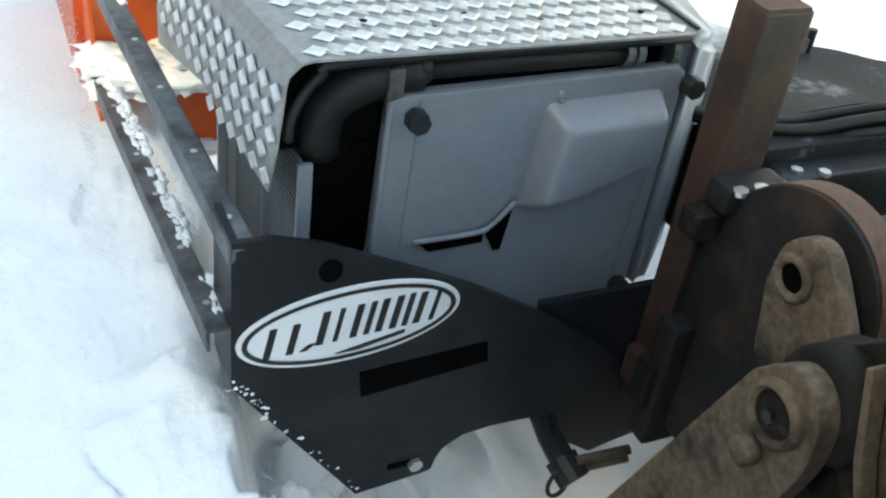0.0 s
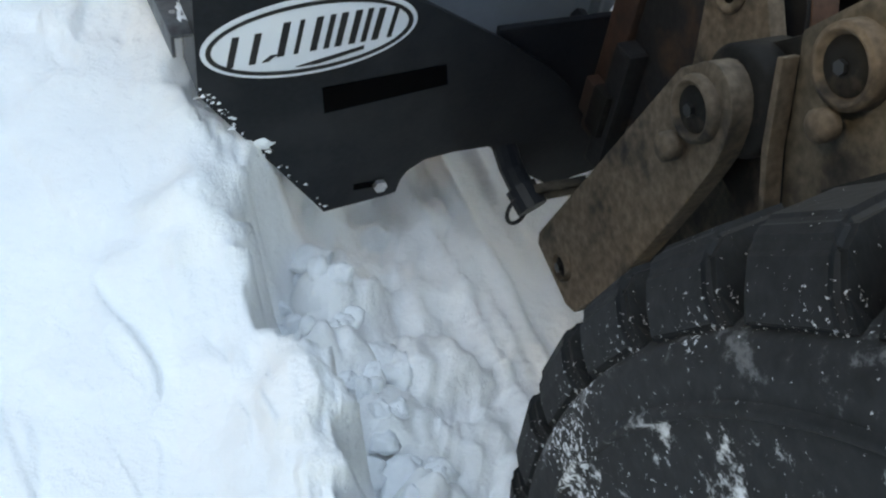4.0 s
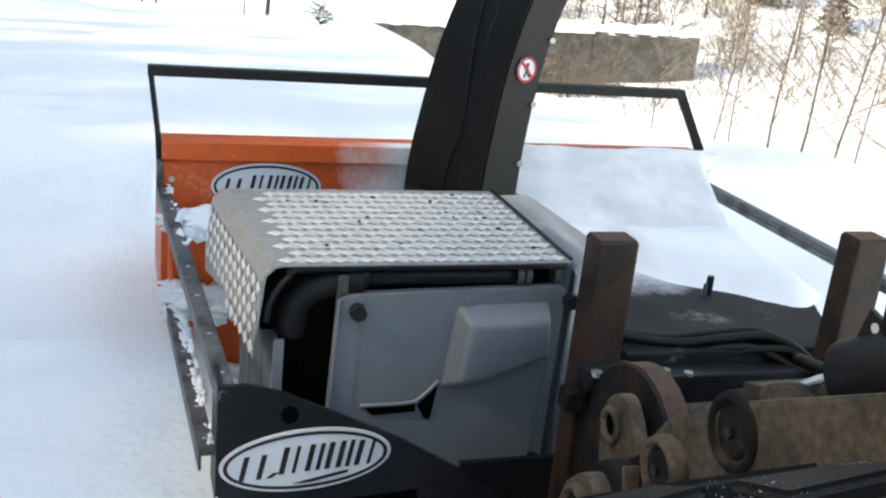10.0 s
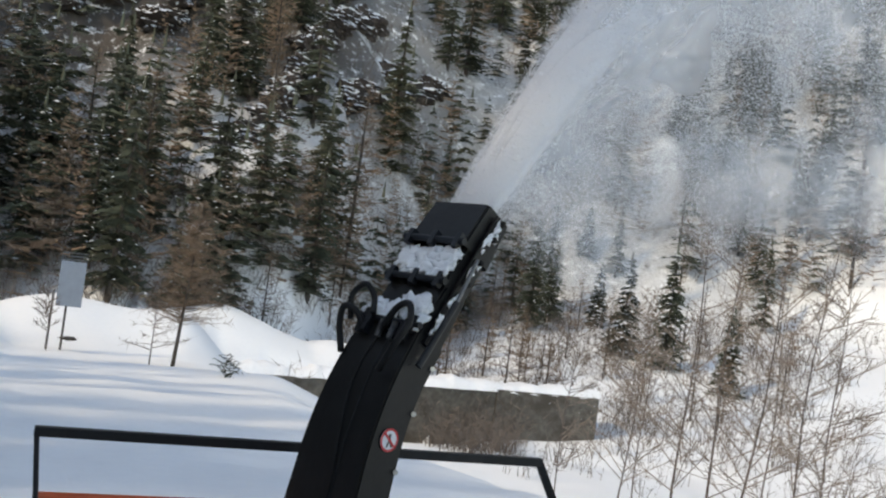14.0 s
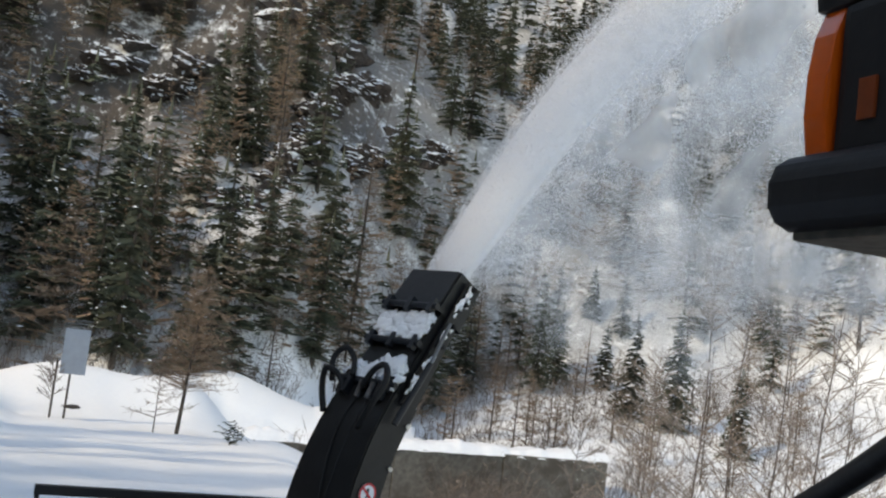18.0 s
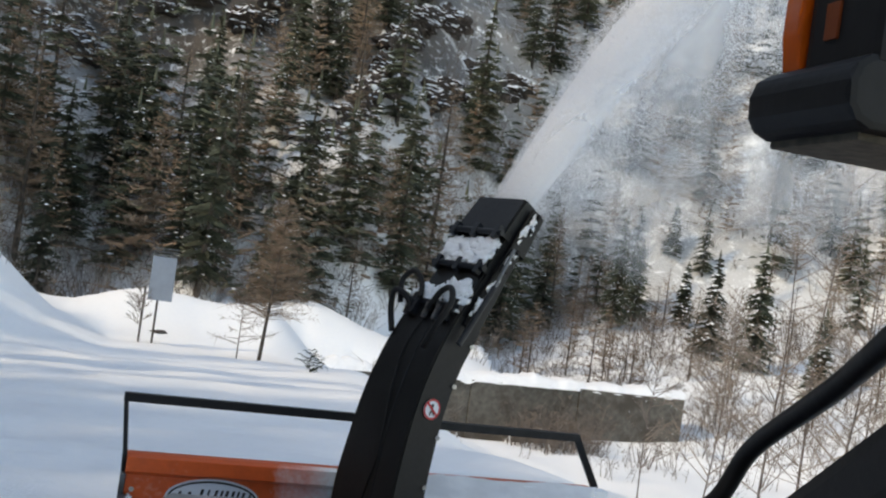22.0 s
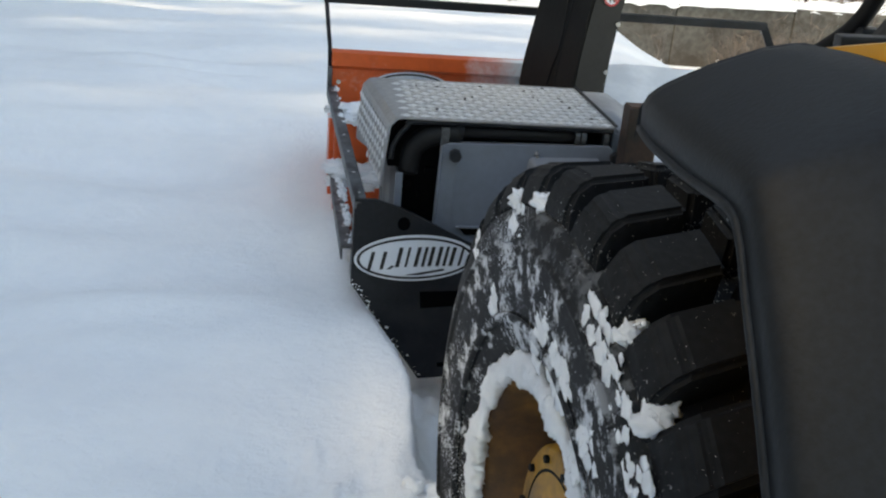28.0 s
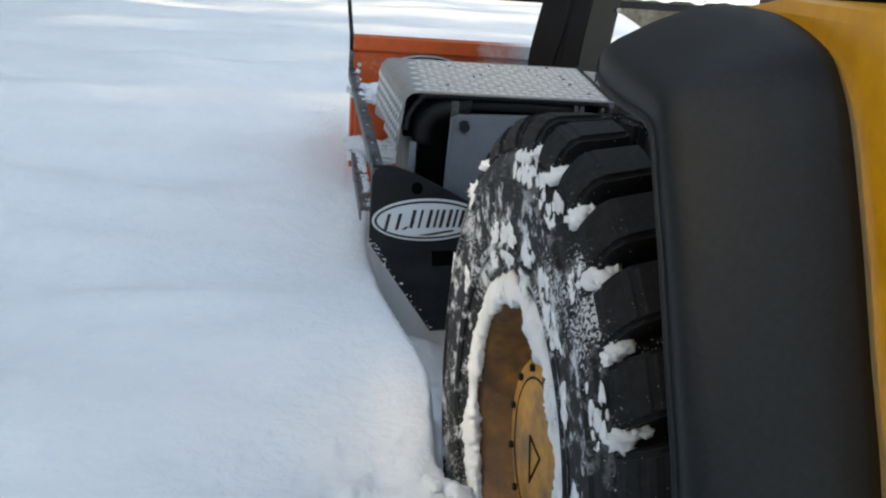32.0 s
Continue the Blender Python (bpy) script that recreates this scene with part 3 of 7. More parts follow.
def snow_ground():
    """One sheet from the lane to the ridge, finest near the lane."""
    ang = np.radians(np.concatenate([np.linspace(-62, 68, 470), np.linspace(68, 298, 90)[1:-1]]))
    rad = np.concatenate([np.linspace(0.12, 0.5, 10)[:-1], np.geomspace(0.5, 250, 360)])
    a, r = np.meshgrid(ang, rad)
    x, y = -1.0 + r * np.sin(a), 0.16 + r * np.cos(a)
    z = height(x, y)
    n, m = a.shape
    co = np.stack([x, y, z], -1).reshape(-1, 3)
    i = np.arange(n * m).reshape(n, m)
    j = np.roll(i, -1, 1)
    quads = np.stack([i[:-1], j[:-1], j[1:], i[1:]], -1).reshape(-1, 4)
    co = np.vstack([co, [[-1.0, 0.16, float(height(-1.0, 0.16))]]])
    tris = np.stack([np.full(m, n * m), j[0], i[0]], -1)
    me = bpy.data.meshes.new("ground")
    nv, nq, nt = len(co), len(quads), len(tris)
    me.vertices.add(nv)
    me.vertices.foreach_set("co", co.ravel())
    me.loops.add(nq * 4 + nt * 3)
    me.loops.foreach_set("vertex_index", np.concatenate([quads.ravel(), tris.ravel()]).astype(np.int32))
    me.polygons.add(nq + nt)
    me.polygons.foreach_set("loop_start", np.concatenate([np.arange(nq) * 4, nq * 4 + np.arange(nt) * 3]).astype(np.int32))
    me.update()
    me.validate()
    me.shade_smooth()
    me.materials.append(GROUND)
    ob = new("ground", me)
    return tagged(ob, "white snow field with a freshly cut lane and a wooded mountainside", "ground", kind="structure")


def ground_material():
    """Snow, with brushwood and rock showing on the mountainside by height and slope."""
    m = bpy.data.materials.new("snowy_ground")
    m.use_nodes = True
    nt = m.node_tree
    b = nt.nodes["Principled BSDF"]
    b.inputs["Roughness"].default_value = 0.68
    geo = nt.nodes.new("ShaderNodeNewGeometry")

    def noise_node(scale, detail, rough=0.6):
        n = nt.nodes.new("ShaderNodeTexNoise")
        n.inputs["Scale"].default_value, n.inputs["Detail"].default_value, n.inputs["Roughness"].default_value = scale, detail, rough
        nt.links.new(geo.outputs["Position"], n.inputs["Vector"])
        return n.outputs["Fac"]

    def ramp(value, a, b_, lo=0.0, hi=1.0):
        r = nt.nodes.new("ShaderNodeMapRange")
        r.inputs["From Min"].default_value, r.inputs["From Max"].default_value = a, b_
        r.inputs["To Min"].default_value, r.inputs["To Max"].default_value = lo, hi
        nt.links.new(value, r.inputs["Value"])
        return r.outputs[0]

    def times(p, q):
        n = nt.nodes.new("ShaderNodeMath")
        n.operation = "MULTIPLY"
        nt.links.new(p, n.inputs[0])
        nt.links.new(q, n.inputs[1])
        return n.outputs[0]

    def blend(fac, p, q):
        n = nt.nodes.new("ShaderNodeMix")
        n.data_type = "RGBA"
        nt.links.new(fac, n.inputs[0])
        for value, s in ((p, n.inputs[6]), (q, n.inputs[7])):
            if isinstance(value, tuple):
                s.default_value = (*value, 1)
            else:
                nt.links.new(value, s)
        return n.outputs[2]

    sep = nt.nodes.new("ShaderNodeSeparateXYZ")
    nt.links.new(geo.outputs["Position"], sep.inputs[0])
    far = ramp(sep.outputs["Y"], 54, 70)
    brush = blend(ramp(noise_node(0.35, 8, 0.7), 0.4, 0.62), (0.085, 0.066, 0.053), (0.036, 0.033, 0.030))
    patches = times(times(far, ramp(sep.outputs["X"], 34, 15, 0.6)), ramp(noise_node(0.16, 9, 0.74), 0.32, 0.44))
    patches = times(patches, ramp(noise_node(1.3, 9, 0.78), 0.37, 0.46))
    snow = blend(ramp(noise_node(9, 4), 0.35, 0.65), (0.92, 0.932, 0.95), (0.955, 0.962, 0.972))
    col = blend(patches, snow, brush)
    nt.links.new(col, b.inputs["Base Color"])
    bp = nt.nodes.new("ShaderNodeBump")
    bp.inputs["Strength"].default_value, bp.inputs["Distance"].default_value = 0.5, 0.02
    nt.links.new(noise_node(26, 7, 0.65), bp.inputs["Height"])
    nt.links.new(bp.outputs[0], b.inputs["Normal"])
    return m


GROUND = ground_material()
snow_ground()

# ---- the snow blower ----
blower = thing("snow_blower", "orange and black snow blower with silver chequer-plate engine cover", "snow blower")


def oval_decal(cx, cz, w, h, tilt, y, parent, strokes=True):
    """A white oval plate with a dark line inside its edge and slanting dark brush strokes as a plain mark."""
    base = part("logo_plate", prism(ring(48, 1, w / 2, h / 2, cx, cz, tilt), "y", y - 0.003, y), WHITE, parent, "white oval sticker with a dark border line")
    bm = bmesh.new()
    outer, inner = ring(48, 1, w * 0.478, h * 0.452, cx, cz, tilt), ring(48, 1, w * 0.455, h * 0.405, cx, cz, tilt)
    o = [bm.verts.new((u, y - 0.0045, v)) for u, v in outer]
    i = [bm.verts.new((u, y - 0.0045, v)) for u, v in inner]
    for k in range(48):
        bm.faces.new((o[k], o[(k + 1) % 48], i[(k + 1) % 48], i[k]))
    thicken(bm, 0.001)
    part("border_line", bm, INK, base, "dark border line")
    if strokes:
        c, s = math.cos(tilt), math.sin(tilt)

        def at(u, v):
            return (cx + (c * u * w - s * v * h), cz + (s * u * w + c * v * h))

        for k, (u, wide, tall) in enumerate(((-0.36, 0.030, 0.38), (-0.26, 0.030, 0.38), (-0.20, 0.030, 0.07), (-0.13, 0.032, 0.42), (-0.06, 0.020, 0.42), (0.02, 0.030, 0.42), (0.08, 0.024, 0.42), (0.135, 0.030, 0.42), (0.20, 0.030, 0.42), (0.255, 0.024, 0.42), (0.31, 0.030, 0.40), (0.38, 0.020, 0.38))):
            v0 = -0.22 + 0.04 * (k > 2)
            pts = [at(u - wide / 2 - 0.02, v0), at(u + wide / 2 - 0.02, v0), at(u + wide / 2 + 0.02, v0 + tall), at(u - wide / 2 + 0.02, v0 + tall)]
            part("mark", prism(pts, "y", y - 0.0055, y - 0.003), INK, base, "plain dark slanting bar")
        part("mark", prism([at(-0.08, -0.36), at(0.0, -0.33), at(0.24, -0.24), at(0.24, -0.28), at(0.02, -0.37)], "y", y - 0.0055, y - 0.003), INK, base, "thin dark swoosh")
    return base


def bolt(p, r=0.011, parent=None, axis="y", material=None):
    bm = prism(ring(6, r), axis, -r * 0.7, 0)
    bmesh.ops.translate(bm, verts=bm.verts[:], vec=p)
    return part("bolt", bm, material or GALV, parent)


def side_plate():
    """The black plate of the rear frame with its oval sticker and slots."""
    Y = 1.255
    outline = [(-0.852, 0.850), (-0.79, 0.850), (-0.71, 0.826), (-0.631, 0.788), (-0.45, 0.700), (-0.298, 0.607), (-0.19, 0.532), (-0.126, 0.470),
               (-0.118, 0.36), (-0.144, 0.338), (-0.281, 0.350), (-0.36, 0.352), (-0.42, 0.345), (-0.456, 0.322), (-0.468, 0.300), (-0.475, 0.271),
               (-0.495, 0.266), (-0.623, 0.252), (-0.852, 0.575)]
    pl = part("frame_plate", prism(outline, "y", Y, Y + 0.012, 0.0015), BLACK, blower, "black painted steel plate")
    # openings are not cut: near-black patches on the plate paint in their shade
    part("slot", prism([(-0.638, 0.556), (-0.405, 0.570), (-0.397, 0.525), (-0.632, 0.500)], "y", Y - 0.0022, Y + 0.002), DARK, pl, "near-black patch painting in a slot's shade")
    part("hole", prism(ring(24, 0.019, 1, 1.1, -0.701, 0.777), "y", Y - 0.0022, Y + 0.002), DARK, pl, "round near-black patch painting in a hole's shade")
    part("hole", prism([(-0.565, 0.312), (-0.505, 0.312), (-0.505, 0.298), (-0.565, 0.298)], "y", Y - 0.0022, Y + 0.002), DARK, pl, "near-black patch painting in a slot's shade")
    bolt((-0.513, Y - 0.003, 0.303), 0.014, pl)
    oval_decal(-0.660, 0.668, 0.372, 0.150, radians(3.5), Y - 0.001, pl)
    rng = random.Random(5)
    bm = bmesh.new()
    for k in range(40):
        f = rng.random() ** 1.5
        u, v = -0.850 + 0.225 * f + rng.uniform(0, 0.02), 0.575 - 0.315 * f + rng.uniform(0, 0.022)
        lump(rng.uniform(0.0008, 0.0036) * rng.uniform(0.4, 1.0), k, 0.8, 2, 1.2, bm=bm, at=(u - 0.008, Y - 0.001, v - 0.006), scale=(rng.uniform(0.7, 2.0), 0.6, 1.2))
    part("snow_crumb_line", bm, CLOD, pl, "snow crumbs stuck along the edge", stuff=True)
    part("edge_flange", prism([(-0.852, 0.85), (-0.840, 0.85), (-0.840, 0.58), (-0.852, 0.575)], "y", Y + 0.012, Y + 0.11), BLACK, pl)
    # pin with its ring below the plate
    rod = part("hitch_pin", tube([(-0.245, 1.30, 0.36), (-0.225, 1.25, 0.29), (-0.205, 1.20, 0.245)], 0.026, 12), BLACK, blower, "black hitch pin with a wire ring")
    part("pin_head", tube([(-0.210, 1.22, 0.255), (-0.198, 1.175, 0.232)], 0.034, 12), BLACK, rod)
    loop = [(-0.225 + 0.022 * math.sin(a), 1.19, 0.218 + 0.036 * math.cos(a)) for a in np.linspace(0, 2 * math.pi, 17)]
    part("wire_ring", tube(loop, 0.0045, 6), BLACK, rod, "wire ring")
    for dz in (0.0, 0.022):
        part("prong", tube([(-0.195, 1.19, 0.25 + dz), (-0.09, 1.17, 0.27 + dz)], 0.010, 8), MUDG, rod)


def struts():
    """Angle bars from the plate to the housing, crusted with snow."""
    rng = random.Random(8)
    for sx in (-1, 1):
        for a, b in (((-0.832, 1.255, 0.838), (-0.914, 2.53, 0.905)), ((-0.868, 1.262, 0.690), (-0.895, 2.53, 0.565))):
            if sx > 0 and a[2] < 0.8:
                continue
            a2, b2 = (Vector((a[0] * -sx if sx < 0 else 1.0, a[1], a[2] + (0.11 if sx > 0 else 0))), Vector((b[0] * -sx if sx < 0 else 1.01, b[1], b[2] + (0.035 if sx > 0 else 0))))
            if sx < 0:
                a2.x, b2.x = a[0], b[0]
            bm = bar(a2, b2, 0.038 if sx < 0 else 0.034, 0.006 if sx < 0 else 0.020)
            bar(a2 + Vector((-0.016 * 1, 0, -0.019)), b2 + Vector((-0.016, 0, -0.019)), 0.006, 0.036 if sx < 0 else 0.018, 0.001, bm)
            st = part("strut", bm, STEEL, blower, "grey steel angle bar")
            for f in (0.06, 0.2, 0.36, 0.5, 0.7, 0.94):
                bolt(tuple(a2.lerp(b2, f) + Vector((0, 0, 0.004))), 0.006, st, "z")
            if sx < 0:
                snow = bmesh.new()
                n = 130 if a[2] < 0.8 else 16
                for k in range(n):
                    f = rng.uniform(0.04, 0.80) if a[2] < 0.8 else rng.uniform(0.6, 1.0)
                    if noise.noise(Vector((f * 9, a[2], 0))) < -0.22:
                        continue
                    lump(rng.uniform(0.004, 0.009), k + 60, 0.6, 2, 0.9, bm=snow, at=a2.lerp(b2, f) + Vector((rng.uniform(0.006, 0.026), 0, 0.001)), scale=(1.2, 3.0, 1))
                part("snow_crust", snow, CLOD, st, "crusted snow", True, True)


def engine_box():
    """The engine under its chequer-plate hood, open to the rear."""
    X0, X1, Y0, Y1, Z = -0.757, -0.062, 1.338, 1.905, 1.082
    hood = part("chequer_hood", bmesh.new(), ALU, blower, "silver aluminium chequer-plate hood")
    bm = bmesh.new()
    # top sheet, rounded left shoulder and left cheek cut to a point
    arc = [(X0 + 0.040 - 0.040 * math.sin(a), Z - 0.040 + 0.040 * math.cos(a)) for a in (0, 0.45, 1.12, math.pi / 2)]
    prof = [(X1, Z), *arc, (X0 - 0.004, 1.0), (X0 - 0.012, 0.93)]
    lean = 0.06
    rows = []
    for y in (Y0, Y1):
        rows.append([bm.verts.new((u - (lean * (y - Y0) / (Y1 - Y0) if u < -0.7 else 0), y, v)) for u, v in prof])
    for k in range(len(prof) - 1):
        bm.faces.new((rows[0][k], rows[0][k + 1], rows[1][k + 1], rows[1][k]))
    tip = bm.verts.new((X0 - 0.012, Y0 + 0.03, 0.855))
    far = bm.verts.new((X0 - 0.012 - lean, Y1, 0.86))
    low = bm.verts.new((X0 - 0.012 - lean * 0.5, Y0 + 0.32, 0.895))
    bm.faces.new((rows[0][-1], tip, low, far, rows[1][-1]))
    thicken(bm, 0.004)
    bmesh.ops.recalc_face_normals(bm, faces=bm.faces[:])
    bm.to_mesh(hood.data)
    bm.free()
    # raised lozenges, their highlights painted in with a lighter metal colour
    bm = bmesh.new()

    def lozenge(c, du, dv, n, lu, lv, h=0.0032):
        c, du, dv, n = Vector(c), Vector(du), Vector(dv), Vector(n)
        lo = [bm.verts.new(c + du * lu * u + dv * lv * v) for u, v in ((1, 0), (0.35, 0.62), (0, 1), (-0.35, 0.62), (-1, 0), (-0.35, -0.62), (0, -1), (0.35, -0.62))]
        hi = [bm.verts.new(c + du * lu * 0.72 * u + dv * lv * 0.72 * v + n * h) for u, v in ((1, 0), (0, 1), (-1, 0), (0, -1))]
        for k in range(4):
            a, b_, c_ = lo[2 * k], lo[2 * k + 1], lo[(2 * k + 2) % 8]
            bm.faces.new((a, b_, hi[k]))
            bm.faces.new((b_, c_, hi[(k + 1) % 4]))
            bm.faces.new((b_, hi[(k + 1) % 4], hi[k]))
        bm.faces.new(hi)

    px, py = 0.056, 0.048
    for j in range(13):
        for i in range(13):
            x, y = X0 + 0.052 + px * (i + 0.5 * (j % 2)), Y0 + 0.025 + py * j * 0.92
            if x < X1 - 0.02 and y < Y1 - 0.02:
                lozenge((x, y, Z + 0.0022), (1, 0, 0), (0, 1, 0), (0, 0, 1), 0.0215, 0.0185, 0.0026)
                if x + 0.5 * px < X1 - 0.02:
                    for r in (-0.012, -0.004, 0.004, 0.012):
                        lozenge((x + 0.5 * px + r * 0.5, y + r, Z + 0.0022), (0.86, -0.5, 0), (0.5, 0.86, 0), (0, 0, 1), 0.017, 0.0026, 0.0026)
    down = Vector((-0.016, 0, -0.16)).normalized()
    along = Vector((-0.06, 0.567, 0)).normalized()
    out = along.cross(down).normalized()
    out = out if out.x < 0 else -out
    for j in range(6):
        for i in range(13):
            y = 0.02 + 0.048 * (i + 0.5 * (j % 2))
            d = 0.005 + 0.034 * j
            if y < 0.55 and d < 0.17 - (0.03 if y > 0.3 else 0):
                lozenge(Vector((X0 - 0.001, Y0, Z - 0.05)) + along * y + down * d + out * 0.003, along, -down, out, 0.021, 0.0165, 0.0022)
    part("tread_pattern", bm, ALUB, hood, "raised lozenges of the chequer plate, coloured lighter for their highlights", stuff=True)
    rng = random.Random(3)
    bm = bmesh.new()
    for k in range(26):
        lump(rng.uniform(0.003, 0.008), k + 9, 0.5, 1, bm=bm, at=(rng.uniform(X0 + 0.1, X1 - 0.05), rng.uniform(Y0 + 0.05, Y1 - 0.05), Z + 0.003))
    part("dirt_specks", bm, GREASE, hood, "dark dirt specks", stuff=True)
    # black rear frame, rounded corner; a near-black block paints in the bay's shade
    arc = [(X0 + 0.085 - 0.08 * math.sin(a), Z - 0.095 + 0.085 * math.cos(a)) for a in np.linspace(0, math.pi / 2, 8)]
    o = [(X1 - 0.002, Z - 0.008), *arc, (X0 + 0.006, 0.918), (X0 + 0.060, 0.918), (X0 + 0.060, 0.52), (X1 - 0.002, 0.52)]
    part("engine_bay", prism(o, "y", Y0 + 0.045, Y1 - 0.03), DARK, blower, "near-black block painting in the engine bay's shade")
    part("bay_rim", tube(curve([(X1 - 0.006, Y0 + 0.01, Z - 0.012), (X0 + 0.12, Y0 + 0.01, Z - 0.012), (X0 + 0.055, Y0 + 0.01, Z - 0.03),
                                (X0 + 0.018, Y0 + 0.012, Z - 0.085), (X0 + 0.012, Y0 + 0.015, 0.95)], 6), 0.008, 8), BLACK, blower, "black rounded seal", True)
    # ducts and hoses in the gap
    part("air_duct", tube(curve([(X0 + 0.07, 1.40, 0.90), (X0 + 0.08, 1.395, 0.975), (X0 + 0.13, 1.385, 1.02), (X0 + 0.22, 1.38, 1.036)], 6), 0.036, 12), RUBBER, blower, "black air duct", True)
    part("air_duct", tube([(X0 + 0.2, 1.372, 1.043), (X1 - 0.09, 1.372, 1.043)], 0.020, 12), RUBBER, blower, "black pipe", True)
    for u in (X0 + 0.215, X1 - 0.12, X1 - 0.10, X1 - 0.03):
        part("hose_clip", tube([(u, 1.372, 1.043), (u + 0.014, 1.372, 1.043)], 0.026, 12), STEEL if u > -0.3 else BLACK, blower)
    part("bracket", box(X0 + 0.160, X0 + 0.185, 1.345, 1.36, 0.96, 1.055, 0.003), STEEL, blower)
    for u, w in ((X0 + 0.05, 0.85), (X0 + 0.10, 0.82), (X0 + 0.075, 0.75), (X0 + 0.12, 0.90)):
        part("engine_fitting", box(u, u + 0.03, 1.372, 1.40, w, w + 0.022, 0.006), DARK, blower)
    # grey moulded rear panel
    pan = [(-0.603, 0.73), (-0.593, 1.003), (-0.57, 1.010), (-0.075, 1.022), (-0.062, 1.010), (-0.068, 0.545), (-0.30, 0.520), (-0.62, 0.52)]
    gp = part("rear_panel", prism(pan, "y", 1.343, 1.37, 0.004), GREY, blower, "grey moulded engine panel with knobs")
    part("panel_edge", tube([(-0.600, 1.342, 0.74), (-0.592, 1.342, 1.0)], 0.006, 8), GREY, gp)
    part("panel_rib", prism([(-0.552, 0.74), (-0.545, 1.0), (-0.541, 1.0), (-0.548, 0.74)], "y", 1.3405, 1.344), GREY, gp)
    part("panel_rib", prism([(-0.110, 0.57), (-0.085, 0.85), (-0.081, 0.85), (-0.106, 0.57)], "y", 1.3405, 1.344), GREY, gp)
    cov = bmesh.new()
    c0 = [(-0.344, 0.775), (-0.322, 0.978), (-0.098, 0.985), (-0.090, 0.845), (-0.185, 0.838), (-0.235, 0.795)]
    c1 = [(-0.320, 0.812), (-0.304, 0.955), (-0.116, 0.960), (-0.108, 0.866), (-0.195, 0.858), (-0.245, 0.822)]
    lo = [cov.verts.new((u, 1.344, v)) for u, v in c0]
    hi = [cov.verts.new((u, 1.285, v)) for u, v in c1]
    for k in range(6):
        cov.faces.new((lo[k], lo[(k + 1) % 6], hi[(k + 1) % 6], hi[k]))
    cov.faces.new(hi)
    bmesh.ops.bevel(cov, geom=[e for e in cov.edges if not e.is_boundary], offset=0.014, segments=4, affect="EDGES", profile=0.5)
    part("moulded_cover", cov, GREY, gp, "raised moulded cover", True)
    # flat near-black patches on the panel paint in the shade of its hollows
    part("recess", prism([(-0.395, 0.735), (-0.375, 0.70), (-0.362, 0.70), (-0.350, 0.79), (-0.37, 0.775)], "y", 1.339, 1.345), DARK, gp, "near-black patch painting in a recess's shade")
    part("shelf_edge", tube(curve([(-0.53, 1.335, 0.745), (-0.42, 1.333, 0.748), (-0.39, 1.333, 0.76), (-0.352, 1.333, 0.80)], 5), 0.005, 8), GREY, gp, "", True)
    part("recess", prism([(-0.52, 0.738), (-0.40, 0.741), (-0.40, 0.722), (-0.50, 0.718)], "y", 1.338, 1.345), DARK, gp, "near-black patch painting in the shade under the rib")
    for u, v in ((-0.552, 0.975), (-0.052, 0.99), (-0.092, 0.575)):
        bm = prism(ring(7, 0.019, 1, 1, u, v), "y", 1.315, 1.343, 0.003)
        part("knob", bm, BLACK, gp, "black lobed knob")
    for u, v in ((-0.300, 0.992), (-0.296, 0.978), (-0.291, 0.968)):
        bolt((u, 1.342, v), 0.006, gp)
    # near-black block put where only shade lies under the engine
    part("floor_shadow_plate", box(-0.60, -0.02, 1.36, 1.55, 0.40, 0.52, 0.004), DARK, blower, "near-black block painting in the shade under the engine")
    # ventilation grille below the cheek, running forward along the box
    p0, p1 = Vector((-0.722, 1.352, 0)), Vector((-0.738, 1.80, 0))
    way = (p1 - p0).normalized()
    # near-black backing sheet paints in the shade behind the slats
    back = bmesh.new()
    back.faces.new([back.verts.new(v) for v in (p0 + Vector((0.012, 0, 0.51)), p1 + Vector((0.012, 0, 0.51)), p1 + Vector((0.012, 0, 0.905)), p0 + Vector((0.012, 0, 0.905)))])
    thicken(back, 0.004)
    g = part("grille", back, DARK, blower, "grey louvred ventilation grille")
    sl = bmesh.new()
    box(-0.0035, 0.0035, 0.0, (p1 - p0).length, -0.0019, 0.0019, 0.0, sl)
    me = bpy.data.meshes.new("slat")
    sl.to_mesh(me)
    sl.free()
    me.materials.append(STEEL)
    for k in range(40):
        ob = new("slat", me)
        ob.parent = g
        ob.matrix_basis = Matrix.Translation((p0.x, p0.y, 0.522 + 0.0099 * k)) @ pose(0, 0, 0, 0, 25, math.degrees(math.atan2(-way.x, way.y)))
    for p, w in ((p0, 0.018), (p1, 0.024)):
        part("grille_frame", box(p.x - 0.006, p.x + w - 0.002, p.y - 0.006, p.y + 0.004, 0.51, 0.908, 0.001), GREY, g, "grey frame bar")
    # sloping grey cowl beside the hood
    bm = bmesh.new()
    q = [(-0.055, 1.90, 1.078), (0.085, 1.985, 1.06), (0.165, 1.70, 1.03), (0.135, 1.50, 0.985), (-0.01, 1.36, 1.055), (-0.055, 1.36, 1.076)]
    top = [bm.verts.new(p) for p in q]
    bot = [bm.verts.new((p[0], p[1], 0.55)) for p in q]
    bm.faces.new(top)
    for k in range(6):
        bm.faces.new((top[k], bot[k], bot[(k + 1) % 6], top[(k + 1) % 6]))
    bmesh.ops.bevel(bm, geom=[e for e in bm.edges if not e.is_boundary], offset=0.02, segments=3, affect="EDGES")
    part("side_cowl", bm, COWL, blower, "smooth grey plastic side cowl dusted with snow", True)
    part("hood_edge", bar((-0.060, 1.345, 1.088), (-0.060, 1.90, 1.088), 0.008, 0.005, 0.001), BLACK, hood, "black rubber edge")


